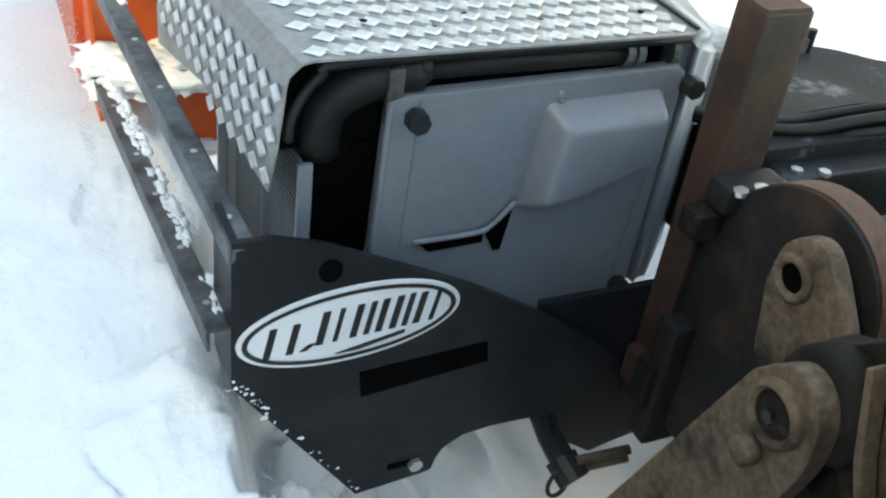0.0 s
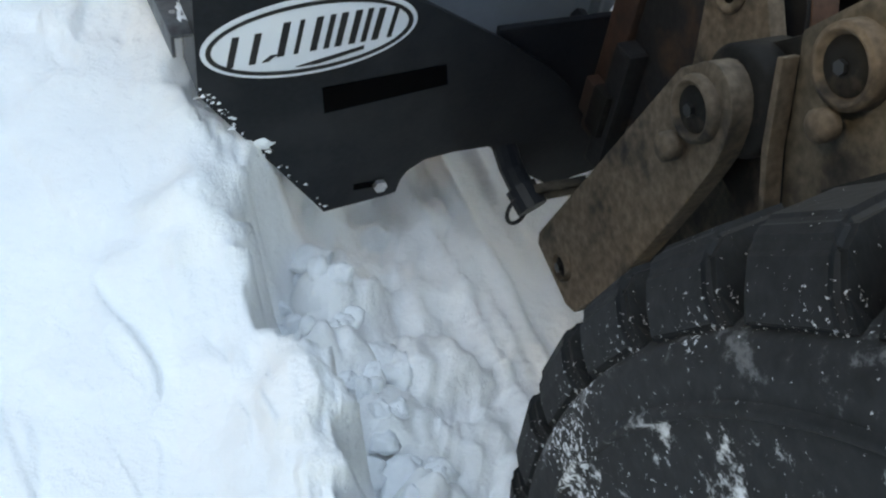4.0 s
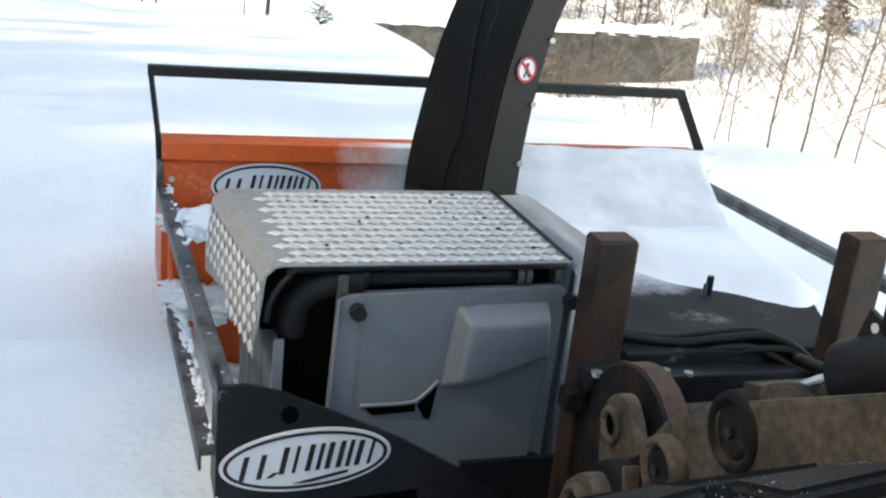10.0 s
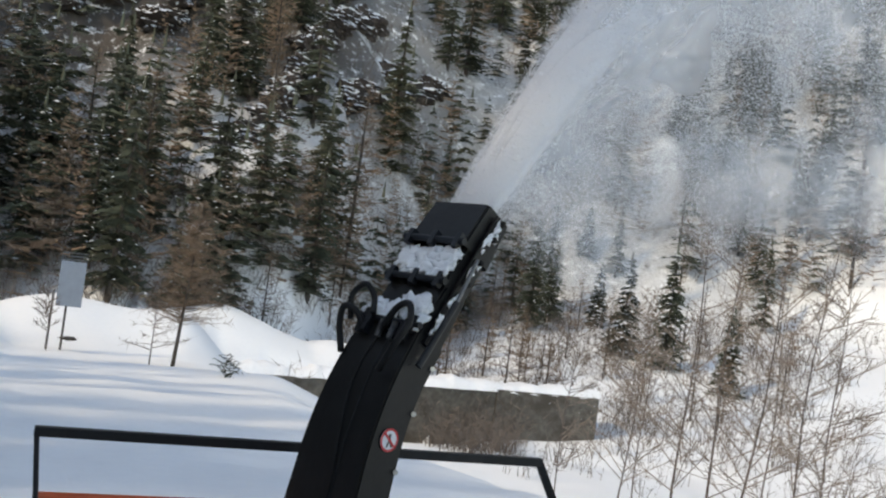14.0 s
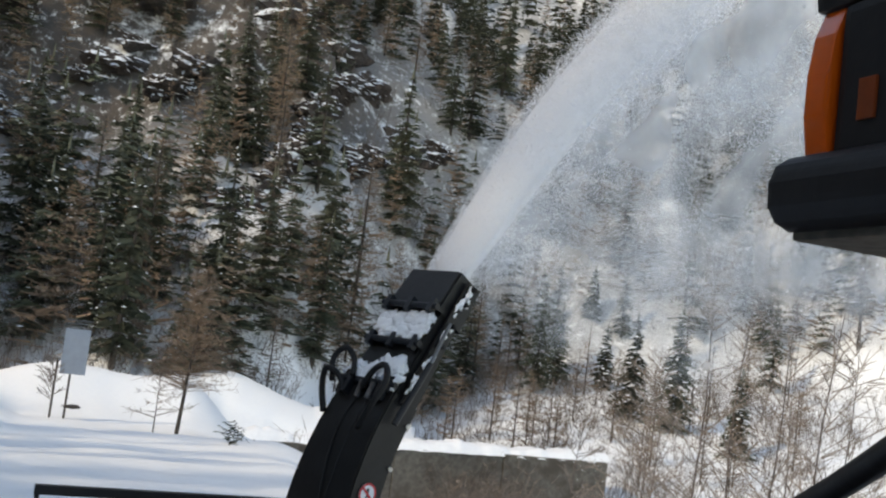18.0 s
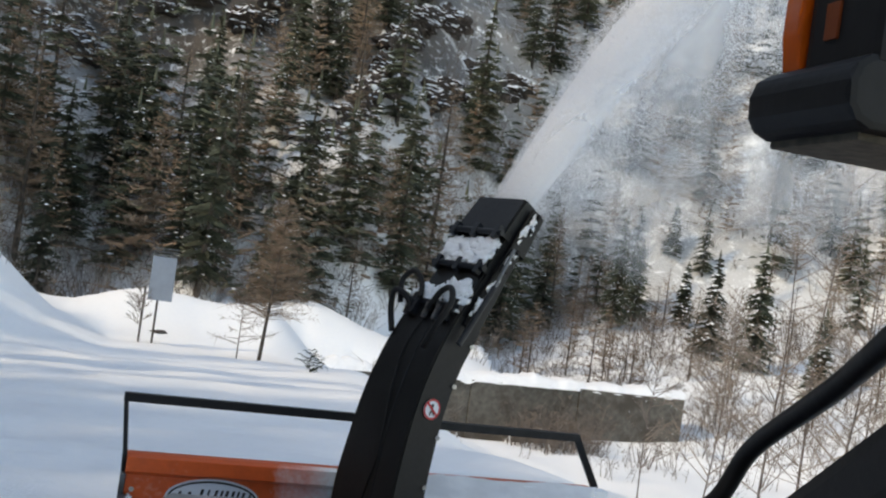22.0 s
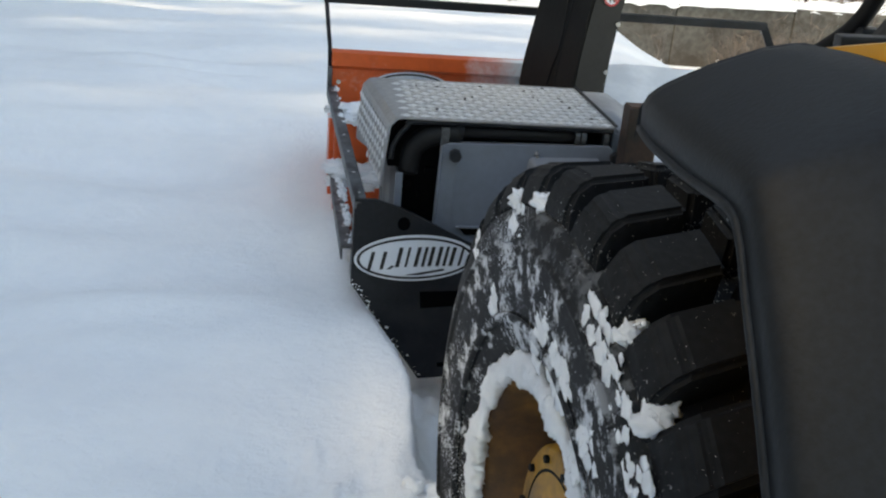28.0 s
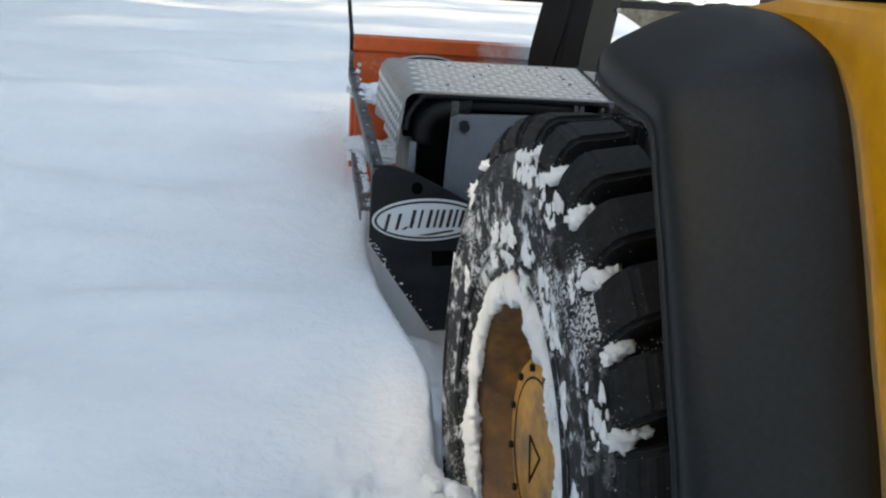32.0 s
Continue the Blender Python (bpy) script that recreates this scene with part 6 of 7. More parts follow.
def sliver(verts, faces, a, b, r, rng):
    """A fine twig as one tapering three-cornered blade."""
    d = (b - a).normalized()
    s = d.orthogonal().normalized()
    w = (s + d.cross(s) * rng.uniform(-1.5, 1.5)).normalized() * r
    n = len(verts)
    verts += [a + w, a - w, b]
    faces.append((n, n + 1, n + 2))


def larch_mesh(seed, h, spread, dense=150, r=0.022, low=0.08, fine=10):
    rng = random.Random(seed)
    v, f = [], []
    for k in range(dense):
        g = rng.random() ** 0.8
        z = h * (low + (0.98 - low) * g)
        a = rng.uniform(0, 2 * math.pi)
        L = (spread * (1 - g) ** 0.8 + 0.15) * rng.uniform(0.6, 1.1)
        d = Vector((math.cos(a), math.sin(a), rng.uniform(0.0, 0.45)))
        p = Vector((0, 0, z))
        e = p + d * L
        sliver(v, f, p, e, r * (1.3 - g), rng)
        sliver(v, f, p, e, r * (1.3 - g), rng)
        for j in range(fine):
            q = p.lerp(e, rng.uniform(0.2, 1.0))
            w = q + Vector((rng.uniform(-1, 1), rng.uniform(-1, 1), rng.uniform(-0.8, 0.7))) * L * 0.30
            sliver(v, f, q, w, r * 0.75, rng)
    return v, f


def make_larch(name, seed, h, spread, label, group, material=None, dense=150, r=0.022, low=0.08, fine=10):
    t = thing(name, label, "tree", group)
    v, f = larch_mesh(seed, h, spread, dense, r, low, fine)
    part("trunk", trunk_bm(h, 0.014 * h), BARK, t)
    c = new("crown", from_arrays("crown", v, f, material or LARCH))
    c.parent = t
    c["label"] = "bare brown twigs"
    c["kind"] = "stuff"
    return t


def make_birch(seed, h, lean, label):
    rng = random.Random(seed)
    t = thing("birch_tree", label, "tree", "bare saplings in the gully")
    tr = tube([(lean * max(z / h, 0) ** 1.3 * h, 0.09 * math.sin(z * 1.1 + seed), z) for z in np.linspace(-0.4, h, 9)], 0.024 * h / 6, 7, None, 0.005)
    part("trunk", tr, BIRCH, t, "pale bare trunk", True)
    v, f = [], []
    for k in range(30):
        g = rng.uniform(0.2, 0.97)
        p = Vector((lean * g ** 1.3 * h, 0.03 * math.sin(g * h * 1.7 + seed), g * h))
        a = rng.uniform(0, 2 * math.pi)
        L = h * 0.26 * (1.15 - g) * rng.uniform(0.6, 1.3) + 0.2
        d = Vector((math.cos(a), math.sin(a), rng.uniform(0.3, 1.0))).normalized()
        e = p + d * L
        twig_lines(v, f, p, e, 0.016)
        for j in range(6):
            q = p.lerp(e, rng.uniform(0.3, 1.0))
            w = q + (d + Vector((rng.uniform(-1, 1), rng.uniform(-1, 1), rng.uniform(-0.4, 0.7)))) * L * 0.28
            twig_lines(v, f, q, w, 0.009)
            twig_lines(v, f, q.lerp(w, 0.5), q.lerp(w, 0.5) + Vector((rng.uniform(-1, 1), rng.uniform(-1, 1), rng.uniform(-0.3, 0.8))) * L * 0.16, 0.006)
    c = new("twig_crown", from_arrays("twig_crown", v, f, TWIG))
    c.parent = t
    c["label"] = "fine bare twigs"
    c["kind"] = "stuff"
    return t


def polar(az, r):
    x, y = -1.0 + r * math.sin(radians(az)), 0.16 + r * math.cos(radians(az))
    return x, y, float(height(x, y))


def plant(kinds, places, rng, lo=0.8, hi=1.25):
    used = set()
    for kind, x, y, s in places:
        src = kinds[kind]
        m = Matrix.Translation((x, y, float(height(x, y)) - 0.15)) @ pose(0, 0, 0, rng.uniform(-2, 2), rng.uniform(-2, 2), rng.uniform(0, 360)) @ Matrix.Diagonal((s, s, s * rng.uniform(0.9, 1.12), 1))
        if kind in used:
            ob = copy_thing(src, m)
            ob.matrix_basis = m
        else:
            src.matrix_basis = m
            used.add(kind)


def forest():
    rng = random.Random(11)
    kinds = [make_spruce("spruce_tree", k, 11.0 + k, 2.6 + 0.25 * k, 0.13 + 0.05 * k, "tall dark green spruce with snow on its branches") for k in range(4)]
    kinds += [make_larch("larch_tree", 30 + k, 10.5 + 1.2 * k, 1.9 + 0.2 * k, "bare brown larch on the mountainside", "conifers on the mountainside", dense=170, r=0.03) for k in range(3)]
    spots, taken = [], []
    tries = 0
    while len(spots) < 292 and tries < 9000:
        tries += 1
        az = rng.uniform(-30, 52)
        inner = float(np.interp(az, (8, 12, 16, 19.5, 28), (42.5, 49, 52, 56, 75)))
        r = inner + 46 * rng.random()
        x, y, z = polar(az, r)
        gap = 2.0 if az < 18 else 3.0
        if not clear_of_ledges(x, y) or any((x - a) ** 2 + (y - b) ** 2 < gap * gap for a, b in taken):
            continue
        taken.append((x, y))
        brown = rng.random() < 0.46 + 0.5 * float(vnoise(x * 0.09, y * 0.09, 90)) + (0.35 if az < -6 else 0.0) - (0.2 if az > 22 else 0.0)
        kind = rng.choice((4, 5, 6)) if brown else rng.choice((0, 1, 2, 3))
        spots.append((kind, x, y, rng.uniform(0.38, 0.80) * (1.25 if rng.random() < 0.2 else 1.0)))
    for k in range(6):
        az = rng.uniform(11, 29)
        x, y, z = polar(az, float(np.interp(az, (11, 17, 29), (48, 53, 66))) + 16 * rng.random())
        spots.append((rng.choice((0, 1, 2, 3)), x, y, rng.uniform(0.36, 0.66)))
    plant(kinds, spots, rng)
    # woods past counting, filling the slope
    packs = [spruce_meshes(60 + k, 10 + k, 2.2 + 0.12 * k, 3, 11, 0.10) for k in range(4)]
    lpacks = [larch_mesh(70 + k, 10.5, 2.0, 66, 0.07, 0.08, 4) for k in range(3)]

    def arrays(v, f):
        return np.array([tuple(p) for p in v]), np.array(f)

    packs = [(arrays(p[0], p[1]), arrays(p[2], p[3])) for p in packs]
    lpacks = [arrays(*p) for p in lpacks]
    heap = {"spruce_crowns": [], "larch_crowns": [], "snow_load": []}
    for k in range(2150):
        az = rng.uniform(-32, 54) if k < 1300 else rng.uniform(-14, 22) if k < 1620 else rng.uniform(18, 50) if k < 1880 else rng.uniform(-22, 16)
        inner = float(np.interp(az, (8, 12, 16, 19.5, 28), (44, 50, 54, 59, 78)))
        r = inner + 125 * rng.random() ** 1.1
        x, y, z = polar(az, r)
        if 5 < az < 22 and 15 < z < 28 and rng.random() < 0.5:
            continue
        if not clear_of_ledges(x, y):
            continue
        s = rng.uniform(0.40, 0.85)
        a = rng.uniform(0, 6.28)
        turn = np.array([[math.cos(a), math.sin(a), 0], [-math.sin(a), math.cos(a), 0], [0, 0, 0.8]]) * s * 1.25
        o = np.array([x, y, z - 0.3])
        if rng.random() < 0.5 + 0.5 * float(vnoise(x * 0.07, y * 0.07, 90)) + (0.25 if az < -4 else 0.0):
            v, f = rng.choice(lpacks)
            heap["larch_crowns"].append((v @ turn + o, f))
        else:
            (v, f), (sv, sf) = rng.choice(packs)
            heap["spruce_crowns"].append((v @ turn + o, f))
            heap["snow_load"].append((sv @ turn + o, sf))
    woods = thing("upper_woods", "dense conifer woods with snow high on the mountainside", "woods", kind="stuff")
    for nm, mt in (("spruce_crowns", NEEDLE), ("larch_crowns", LARCH), ("snow_load", TREESNOW)):
        n, vs, fs = 0, [], []
        for v, f in heap[nm]:
            vs.append(v)
            fs.append(f + n)
            n += len(v)
        vs, fs = np.concatenate(vs), np.concatenate(fs)
        me = bpy.data.meshes.new(nm)
        me.vertices.add(len(vs))
        me.vertices.foreach_set("co", vs.ravel())
        me.loops.add(fs.size)
        me.loops.foreach_set("vertex_index", fs.ravel().astype(np.int32))
        me.polygons.add(len(fs))
        me.polygons.foreach_set("loop_start", (np.arange(len(fs)) * fs.shape[1]).astype(np.int32))
        me.update()
        me.validate()
        me.materials.append(mt)
        ob = new(nm, me)
        ob.parent = woods
        ob["kind"] = "stuff"


def undergrowth():
    """Brown brushwood at the foot of the slope and in the gully."""
    rng = random.Random(15)
    v, f = [], []
    for k in range(3430):
        if k < 260:
            az, r = rng.uniform(12, 50), rng.uniform(34, 80)
        elif k < 1400:
            az, r = rng.uniform(-24, 13), rng.uniform(41.5, 56)
        else:
            az, r = rng.uniform(-28, 50), rng.uniform(45, 120)
            if az > 20 and rng.random() < 0.55:
                continue
        if k >= 3000:
            az = rng.uniform(13, 27)
            r = rng.uniform(36.0, 40.1) / math.cos(radians(az))
        if 1400 <= k < 1900:
            az, r = rng.uniform(17, 42), rng.uniform(46, 74)
        if k >= 3350:
            az, r = rng.uniform(-19, -8.0), rng.uniform(34, 37)
        x, y, z = polar(az, r)
        if k >= 3410:
            x, y = rng.uniform(-8.0, -4.6), rng.uniform(26.5, 33)
            z = float(height(x, y))
        if (8 < az < 27 and 40.3 < y < 43) or (2.5 < x < 15 and 36 < y < 44.4):
            continue
        h = rng.uniform(0.7, 2.6) * (0.55 + r / 110)
        for j in range(6):
            a = rng.uniform(0, 6.28)
            p = Vector((x + rng.uniform(-0.4, 0.4), y + rng.uniform(-0.4, 0.4), z - 0.1))
            e = p + Vector((math.cos(a) * h * 0.35, math.sin(a) * h * 0.35, h * rng.uniform(0.6, 1.1)))
            sliver(v, f, p, e, 0.011 + 0.0002 * r, rng)
            for i in range(4):
                q = p.lerp(e, rng.uniform(0.3, 0.95))
                sliver(v, f, q, q + Vector((rng.uniform(-1, 1), rng.uniform(-1, 1), rng.uniform(0, 1))) * h * 0.28, 0.007 + 0.00015 * r, rng)
    ob = new("brushwood", from_arrays("brushwood", v, f, TWIG))
    tagged(ob, "thin leafless brown brushwood in the snow", "brushwood", kind="stuff")


def snow_dusted_rock():
    """Rock with snow lying where it faces up."""
    m = mat("snowy_rock", (0.060, 0.046, 0.040), 0.9, grain=0.45, scale=1.5, bump=0.9, bump_scale=3.5, depth=0.2, second=(0.036, 0.032, 0.031), second_scale=0.7)
    nt = m.node_tree
    b = nt.nodes["Principled BSDF"]
    geo = nt.nodes.new("ShaderNodeNewGeometry")
    sep = nt.nodes.new("ShaderNodeSeparateXYZ")
    nt.links.new(geo.outputs["Normal"], sep.inputs[0])
    n = nt.nodes.new("ShaderNodeTexNoise")
    n.inputs["Scale"].default_value, n.inputs["Detail"].default_value, n.inputs["Roughness"].default_value = 1.6, 6, 0.7
    nt.links.new(geo.outputs["Position"], n.inputs["Vector"])
    add = nt.nodes.new("ShaderNodeMath")
    nt.links.new(sep.outputs["Z"], add.inputs[0])
    nt.links.new(n.outputs["Fac"], add.inputs[1])
    r = nt.nodes.new("ShaderNodeMapRange")
    r.inputs["From Min"].default_value, r.inputs["From Max"].default_value = 1.02, 1.12
    nt.links.new(add.outputs[0], r.inputs["Value"])
    mix = nt.nodes.new("ShaderNodeMix")
    mix.data_type = "RGBA"
    nt.links.new(r.outputs[0], mix.inputs[0])
    nt.links.new(b.inputs["Base Color"].links[0].from_socket, mix.inputs[6])
    mix.inputs[7].default_value = (0.80, 0.83, 0.87, 1)
    nt.links.new(mix.outputs[2], b.inputs["Base Color"])
    return m


SNOWROCK = snow_dusted_rock()


def crag(radius, seed, detail, scale):
    """A broken rock face: layered, cracked and uneven."""
    bm = bmesh.new()
    bmesh.ops.create_icosphere(bm, subdivisions=detail, radius=1)
    off = Vector((seed * 3.7, seed * 1.3, seed * 7.1))
    for v in bm.verts:
        p = v.co.copy()
        k = 1 + 0.7 * noise.noise(p * 1.3 + off) + 0.38 * noise.noise(p * 3.3 + off) + 0.22 * noise.noise(p * 7.5 + off)
        k += 0.16 * abs(math.sin(5.5 * p.z + 2.5 * noise.noise(p * 1.1 + off)))
        v.co = Vector((p.x * scale[0], p.y * scale[1], p.z * scale[2])) * k * radius
    return bm


def rocks():
    rng = random.Random(19)
    for k in range(80):
        az, r = rng.uniform(-16, 14), rng.uniform(72, 128)
        x, y, z = polar(az, r)
        s = rng.uniform(0.7, 1.9)
        t = thing("rock_outcrop", "dark brown rock outcrop with snow in its cracks", "rock", "outcrops on the mountainside", at=pose(x, y, z, 0, 0, rng.uniform(0, 360)))
        part("rock", crag(s, k + 500, 3, (1.5, 1.0, 0.72)), SNOWROCK, t)


# rock ledges with snow lying on them, running up across the slope: where they start, where they end, and how thick they are
LEDGES = (((7.6, 58.6), (11.6, 60.6), 1.2), ((11.6, 61.0), (14.0, 67.4), 1.5), ((14.0, 67.6), (20.4, 76.6), 1.7), ((4.0, 69.8), (7.4, 71.6), 1.5), ((-7.6, 66.6), (-4.6, 68.0), 1.5),
          ((16.6, 67.4), (19.2, 69.0), 1.3), ((21.6, 73.8), (27.2, 76.8), 1.4), ((-1.0, 71.0), (3.0, 73.5), 1.2))


def clear_of_ledges(x, y):
    """Whether a tree at x, y leaves the ledges free to the eye from the lane."""
    az, r = math.degrees(math.atan2(x + 1.0, y)), math.hypot(x + 1.0, y)
    for (x0, y0), (x1, y1), thick in LEDGES:
        for k in range(5):
            px, py = x0 + (x1 - x0) * k / 4, y0 + (y1 - y0) * k / 4
            if abs(az - math.degrees(math.atan2(px + 1.0, py))) < 0.7 and -7.0 < r - math.hypot(px + 1.0, py) < 1.0:
                return False
    return True


def ledges():
    rng = random.Random(23)
    for n, ((x0, y0), (x1, y1), thick) in enumerate(LEDGES):
        count = max(3, round(math.hypot(x1 - x0, y1 - y0) / 1.5))
        turn = math.degrees(math.atan2(y1 - y0, x1 - x0))
        for k in range(count):
            f = (k + 0.5) / count
            x, y = x0 + (x1 - x0) * f + rng.uniform(-0.3, 0.3), y0 + (y1 - y0) * f + rng.uniform(-0.3, 0.3)
            s = thick * rng.uniform(0.7, 1.1)
            t = thing("rock_ledge", "reddish brown rock ledge with snow lying on it", "rock", "ledges on the mountainside", at=pose(x, y, float(height(x, y)) + 0.1 * s, 0, 0, turn + rng.uniform(-15, 15)))
            part("rock", crag(s * 0.85, 40 * n + k + 600, 4, (1.6, 0.75, 0.62)), SNOWROCK, t)
            part("snow_cap", lump(s * 0.5, 40 * n + k + 700, 0.30, 3, 1.0, at=(0.1 * s, 0.18 * s, 0.40 * s), scale=(1.7, 0.9, 0.8)), TREESNOW, t, "white snow lying on the ledge", True)


def valley_things():
    # sign on two posts, seen from behind, with snow on its top
    x, y, z = 0.05, 33.96, float(height(0.05, 33.96))
    s = thing("road_sign", "grey blank back of a sign panel on two thin posts", "sign", at=pose(x, y, -1.62, 0, 0, 4))
    for u in (-0.42, 0.0):
        part("post", tube([(u, 0.02, -0.6), (u, 0.02, 1.4 if u < -0.1 else 1.0)], 0.035, 8), BARK, s)
    part("panel", box(-0.32, 0.44, -0.02, 0.02, 1.0, 2.42, 0.01), mat("sign_back", (0.27, 0.31, 0.37), 0.4, metal=0.3, grain=0.06, scale=5), s, "flat grey sheet metal")
    for k in range(3):
        part("brace", box(-0.34, 0.46, -0.05, -0.022, 2.46 + 0.1 * k, 2.50 + 0.1 * k, 0.004), STEEL, s)
    part("snow_foot", lump(0.17, 3, 0.4, 2, at=(0.2, 0, 0.0), scale=(1.6, 1, 1)), BARK, s, "dark soil showing at the foot")
    # young larch and bare sapling beside it
    a = make_larch("larch_tree", 91, 5.0, 1.5, "young brown larch standing in the snow bank", "young trees on the bank", dense=400, r=0.012, low=0.26)
    a.matrix_basis = pose(2.95, 29.67, -1.78, 0, 4, 30)
    b = make_larch("bare_sapling", 92, 2.0, 1.3, "small bare sapling with spreading twigs in the snow bank", "young trees on the bank", TWIG, dense=26, r=0.013)
    b.matrix_basis = pose(2.3, 29.6, -1.78, 0, 0, 60)
    c = make_birch(93, 1.7, -0.02, "small bare sapling in the snow bank")
    c.matrix_basis = pose(-0.45, 33.5, -1.75, 0, 0, 60)
    n = make_larch("young_spruce", 94, 0.75, 0.5, "tip of a small spruce poking out of the snow", "young trees on the bank", NEEDLE, dense=26, r=0.02)
    n.matrix_basis = pose(3.69, 25.52, -1.50)
    # spruce beside the mound
    q = make_spruce("spruce_tree", 95, 2.7, 0.85, 0.25, "small dark spruce standing on the snowy hillside")
    q["group"] = "young trees on the bank"
    q.matrix_basis = pose(-5.78, 24.2, float(height(-5.78, 24.2)) - 0.15)
    # concrete wall with snow on top
    w = thing("retaining_wall", "long weathered concrete retaining wall capped with snow", "wall", kind="structure")
    for k, (x0, x1) in enumerate(((5.8, 13.4), (13.42, 18.4), (18.42, 23.6))):
        part("wall_panel", box(x0, x1, 40.6 - 0.05 * k, 41.3, -6.5, -2.95 + 0.10 * k, 0.03), CONCRETE, w)
    # its snow: one uneven drift along the top
    bm = bmesh.new()
    rows = []
    for i in range(150):
        x = 5.7 + 18.0 * i / 149
        top = -2.95 + 0.2 * (x - 8.1) / 15.6
        h = 0.34 + 0.22 * noise.noise(Vector((x * 0.7, 0, 1))) + 0.14 * noise.noise(Vector((x * 2.1, 0, 4))) + 0.06 * noise.noise(Vector((x * 6, 0, 2)))
        row = []
        for j in range(9):
            f = j / 8
            y = 40.50 + 0.08 * noise.noise(Vector((x * 2, 3, 0))) + 1.6 * f
            z = top + h * min(1, math.sin(math.pi * min(1, f * 1.5 + 0.02)) ** 0.5 if f < 0.34 else 1 - 0.3 * (f - 0.34)) + 0.05 * noise.noise(Vector((x * 3, y * 3, 7)))
            row.append(bm.verts.new((x, y, z if j else top - 0.03 - 0.22 * max(0.0, noise.noise(Vector((x * 1.4, 5, 0)))))))
        rows.append(row)
    for p, q in zip(rows, rows[1:]):
        for j in range(8):
            bm.faces.new((p[j], p[j + 1], q[j + 1], q[j]))
    part("snow_cap", bm, SNOW, w, "lumpy snow on the wall", True)
    # conifers standing free in the snowy gully
    for k, (az, r, h) in enumerate(((32.2, 62, 6.5), (34.6, 60, 7.5), (30.6, 70, 4.5), (29.6, 78, 4.0), (38.0, 58, 5.0))):
        x, y, z = polar(az, r)
        t = make_spruce("spruce_tree", 140 + k, h, 0.24 * h, 0.35, "dark spruce standing free on the snowy slope")
        t.matrix_basis = pose(x, y, z - 0.2, 0, 0, 50 * k)
    rng = random.Random(51)
    for k in range(48):
        x, y, z = polar(rng.uniform(15, 43), rng.uniform(48, 72)) if k < 24 else polar(rng.uniform(12, 34), rng.uniform(47, 60))
        h = rng.uniform(2.2, 5.0)
        t = make_larch("larch_tree", 160 + k, h, 0.24 * h, "slim brown larch on the snowy gully slope", "young larches in the gully", dense=70, r=0.022, fine=6)
        t.matrix_basis = pose(x, y, z - 0.1, 0, 0, 40 * k)
    # bare birches in the gully
    for k, (az, r, h, lean) in enumerate(((35.9, 22.0, 8.5, 0.02), (39.3, 20.5, 8.0, 0.09), (33.0, 24.0, 6.0, 0.05), (37.4, 21.0, 8.8, 0.05), (41.8, 19.0, 7.5, 0.06),
                                          (43.5, 22, 7.0, 0.0), (29.5, 30, 5.5, 0.04), (33.8, 33, 7.0, 0.01), (40.5, 30, 8.0, 0.02))):
        x, y, z = polar(az, r)
        t = make_birch(100 + k, h, lean, "slender bare birch in the snowy gully")
        t.matrix_basis = pose(x, y, z)


def clods():
    """Loose clods at the foot and on the lip of the cut."""
    rng = random.Random(66)
    for k in range(42):
        y = rng.uniform(0.7, 2.1)
        x = rng.choice((-0.74, -0.71, -0.68, -0.65, -0.62, -0.58)) + rng.uniform(-0.05, 0.05)
        r = rng.uniform(0.010, 0.034) * (1.25 if x < -0.5 else 0.6)
        t = part("snow_clod", lump(r, k + 800, 0.8, 3, 0.38, scale=(rng.uniform(0.8, 1.4), rng.uniform(0.8, 1.4), 1)), CLOD, None, smooth=True)
        t.matrix_basis = pose(x, y, float(height(x, y)) + r * 0.15, rng.uniform(-30, 30), rng.uniform(-30, 30), rng.uniform(0, 360))
        tagged(t, "loose white clod of snow beside the cut", "snow clod", "clods along the cut")


def lip_blocks():
    """Broken crust left standing along the lip of the cut: angular pieces with crisp ridges."""
    rng = random.Random(83)

    def crust(r, wide, tall):
        bm = bmesh.new()
        for k in range(11):
            d = Vector((rng.gauss(0, 1), rng.gauss(0, 1), rng.gauss(0, 1))).normalized()
            bm.verts.new((d.x * r * wide, d.y * r, d.z * r * tall))
        hull = bmesh.ops.convex_hull(bm, input=bm.verts[:])
        bmesh.ops.delete(bm, geom=[g for g in hull["geom_interior"] if isinstance(g, bmesh.types.BMVert)], context="VERTS")
        bmesh.ops.triangulate(bm, faces=bm.faces[:])
        for again in range(3):
            bmesh.ops.subdivide_edges(bm, edges=bm.edges[:], cuts=1, use_grid_fill=True, smooth=0.35)
        off = Vector((rng.uniform(0, 50), rng.uniform(0, 50), 0))
        for v in bm.verts:
            q = v.co / r
            v.co = v.co * (1 + 0.30 * noise.noise(q * 1.3 + off) + 0.16 * noise.noise(q * 3.3 + off) + 0.07 * noise.noise(q * 8 + off))
        return bm

    # fallen pieces at the foot
    for k in range(16):
        y = rng.uniform(0.75, 1.5)
        x, r = -0.74 + abs(rng.gauss(0.10, 0.07)), rng.uniform(0.012, 0.034)
        t = part("snow_crust", crust(r, 1.0, 0.9), CLOD, None, smooth=True)
        t.matrix_basis = pose(x, y, float(height(x, y)) + r * 0.2, rng.uniform(0, 90), rng.uniform(0, 90), rng.uniform(0, 360))
        tagged(t, "small angular piece of fallen snow crust", "snow crust", "crust along the cut")


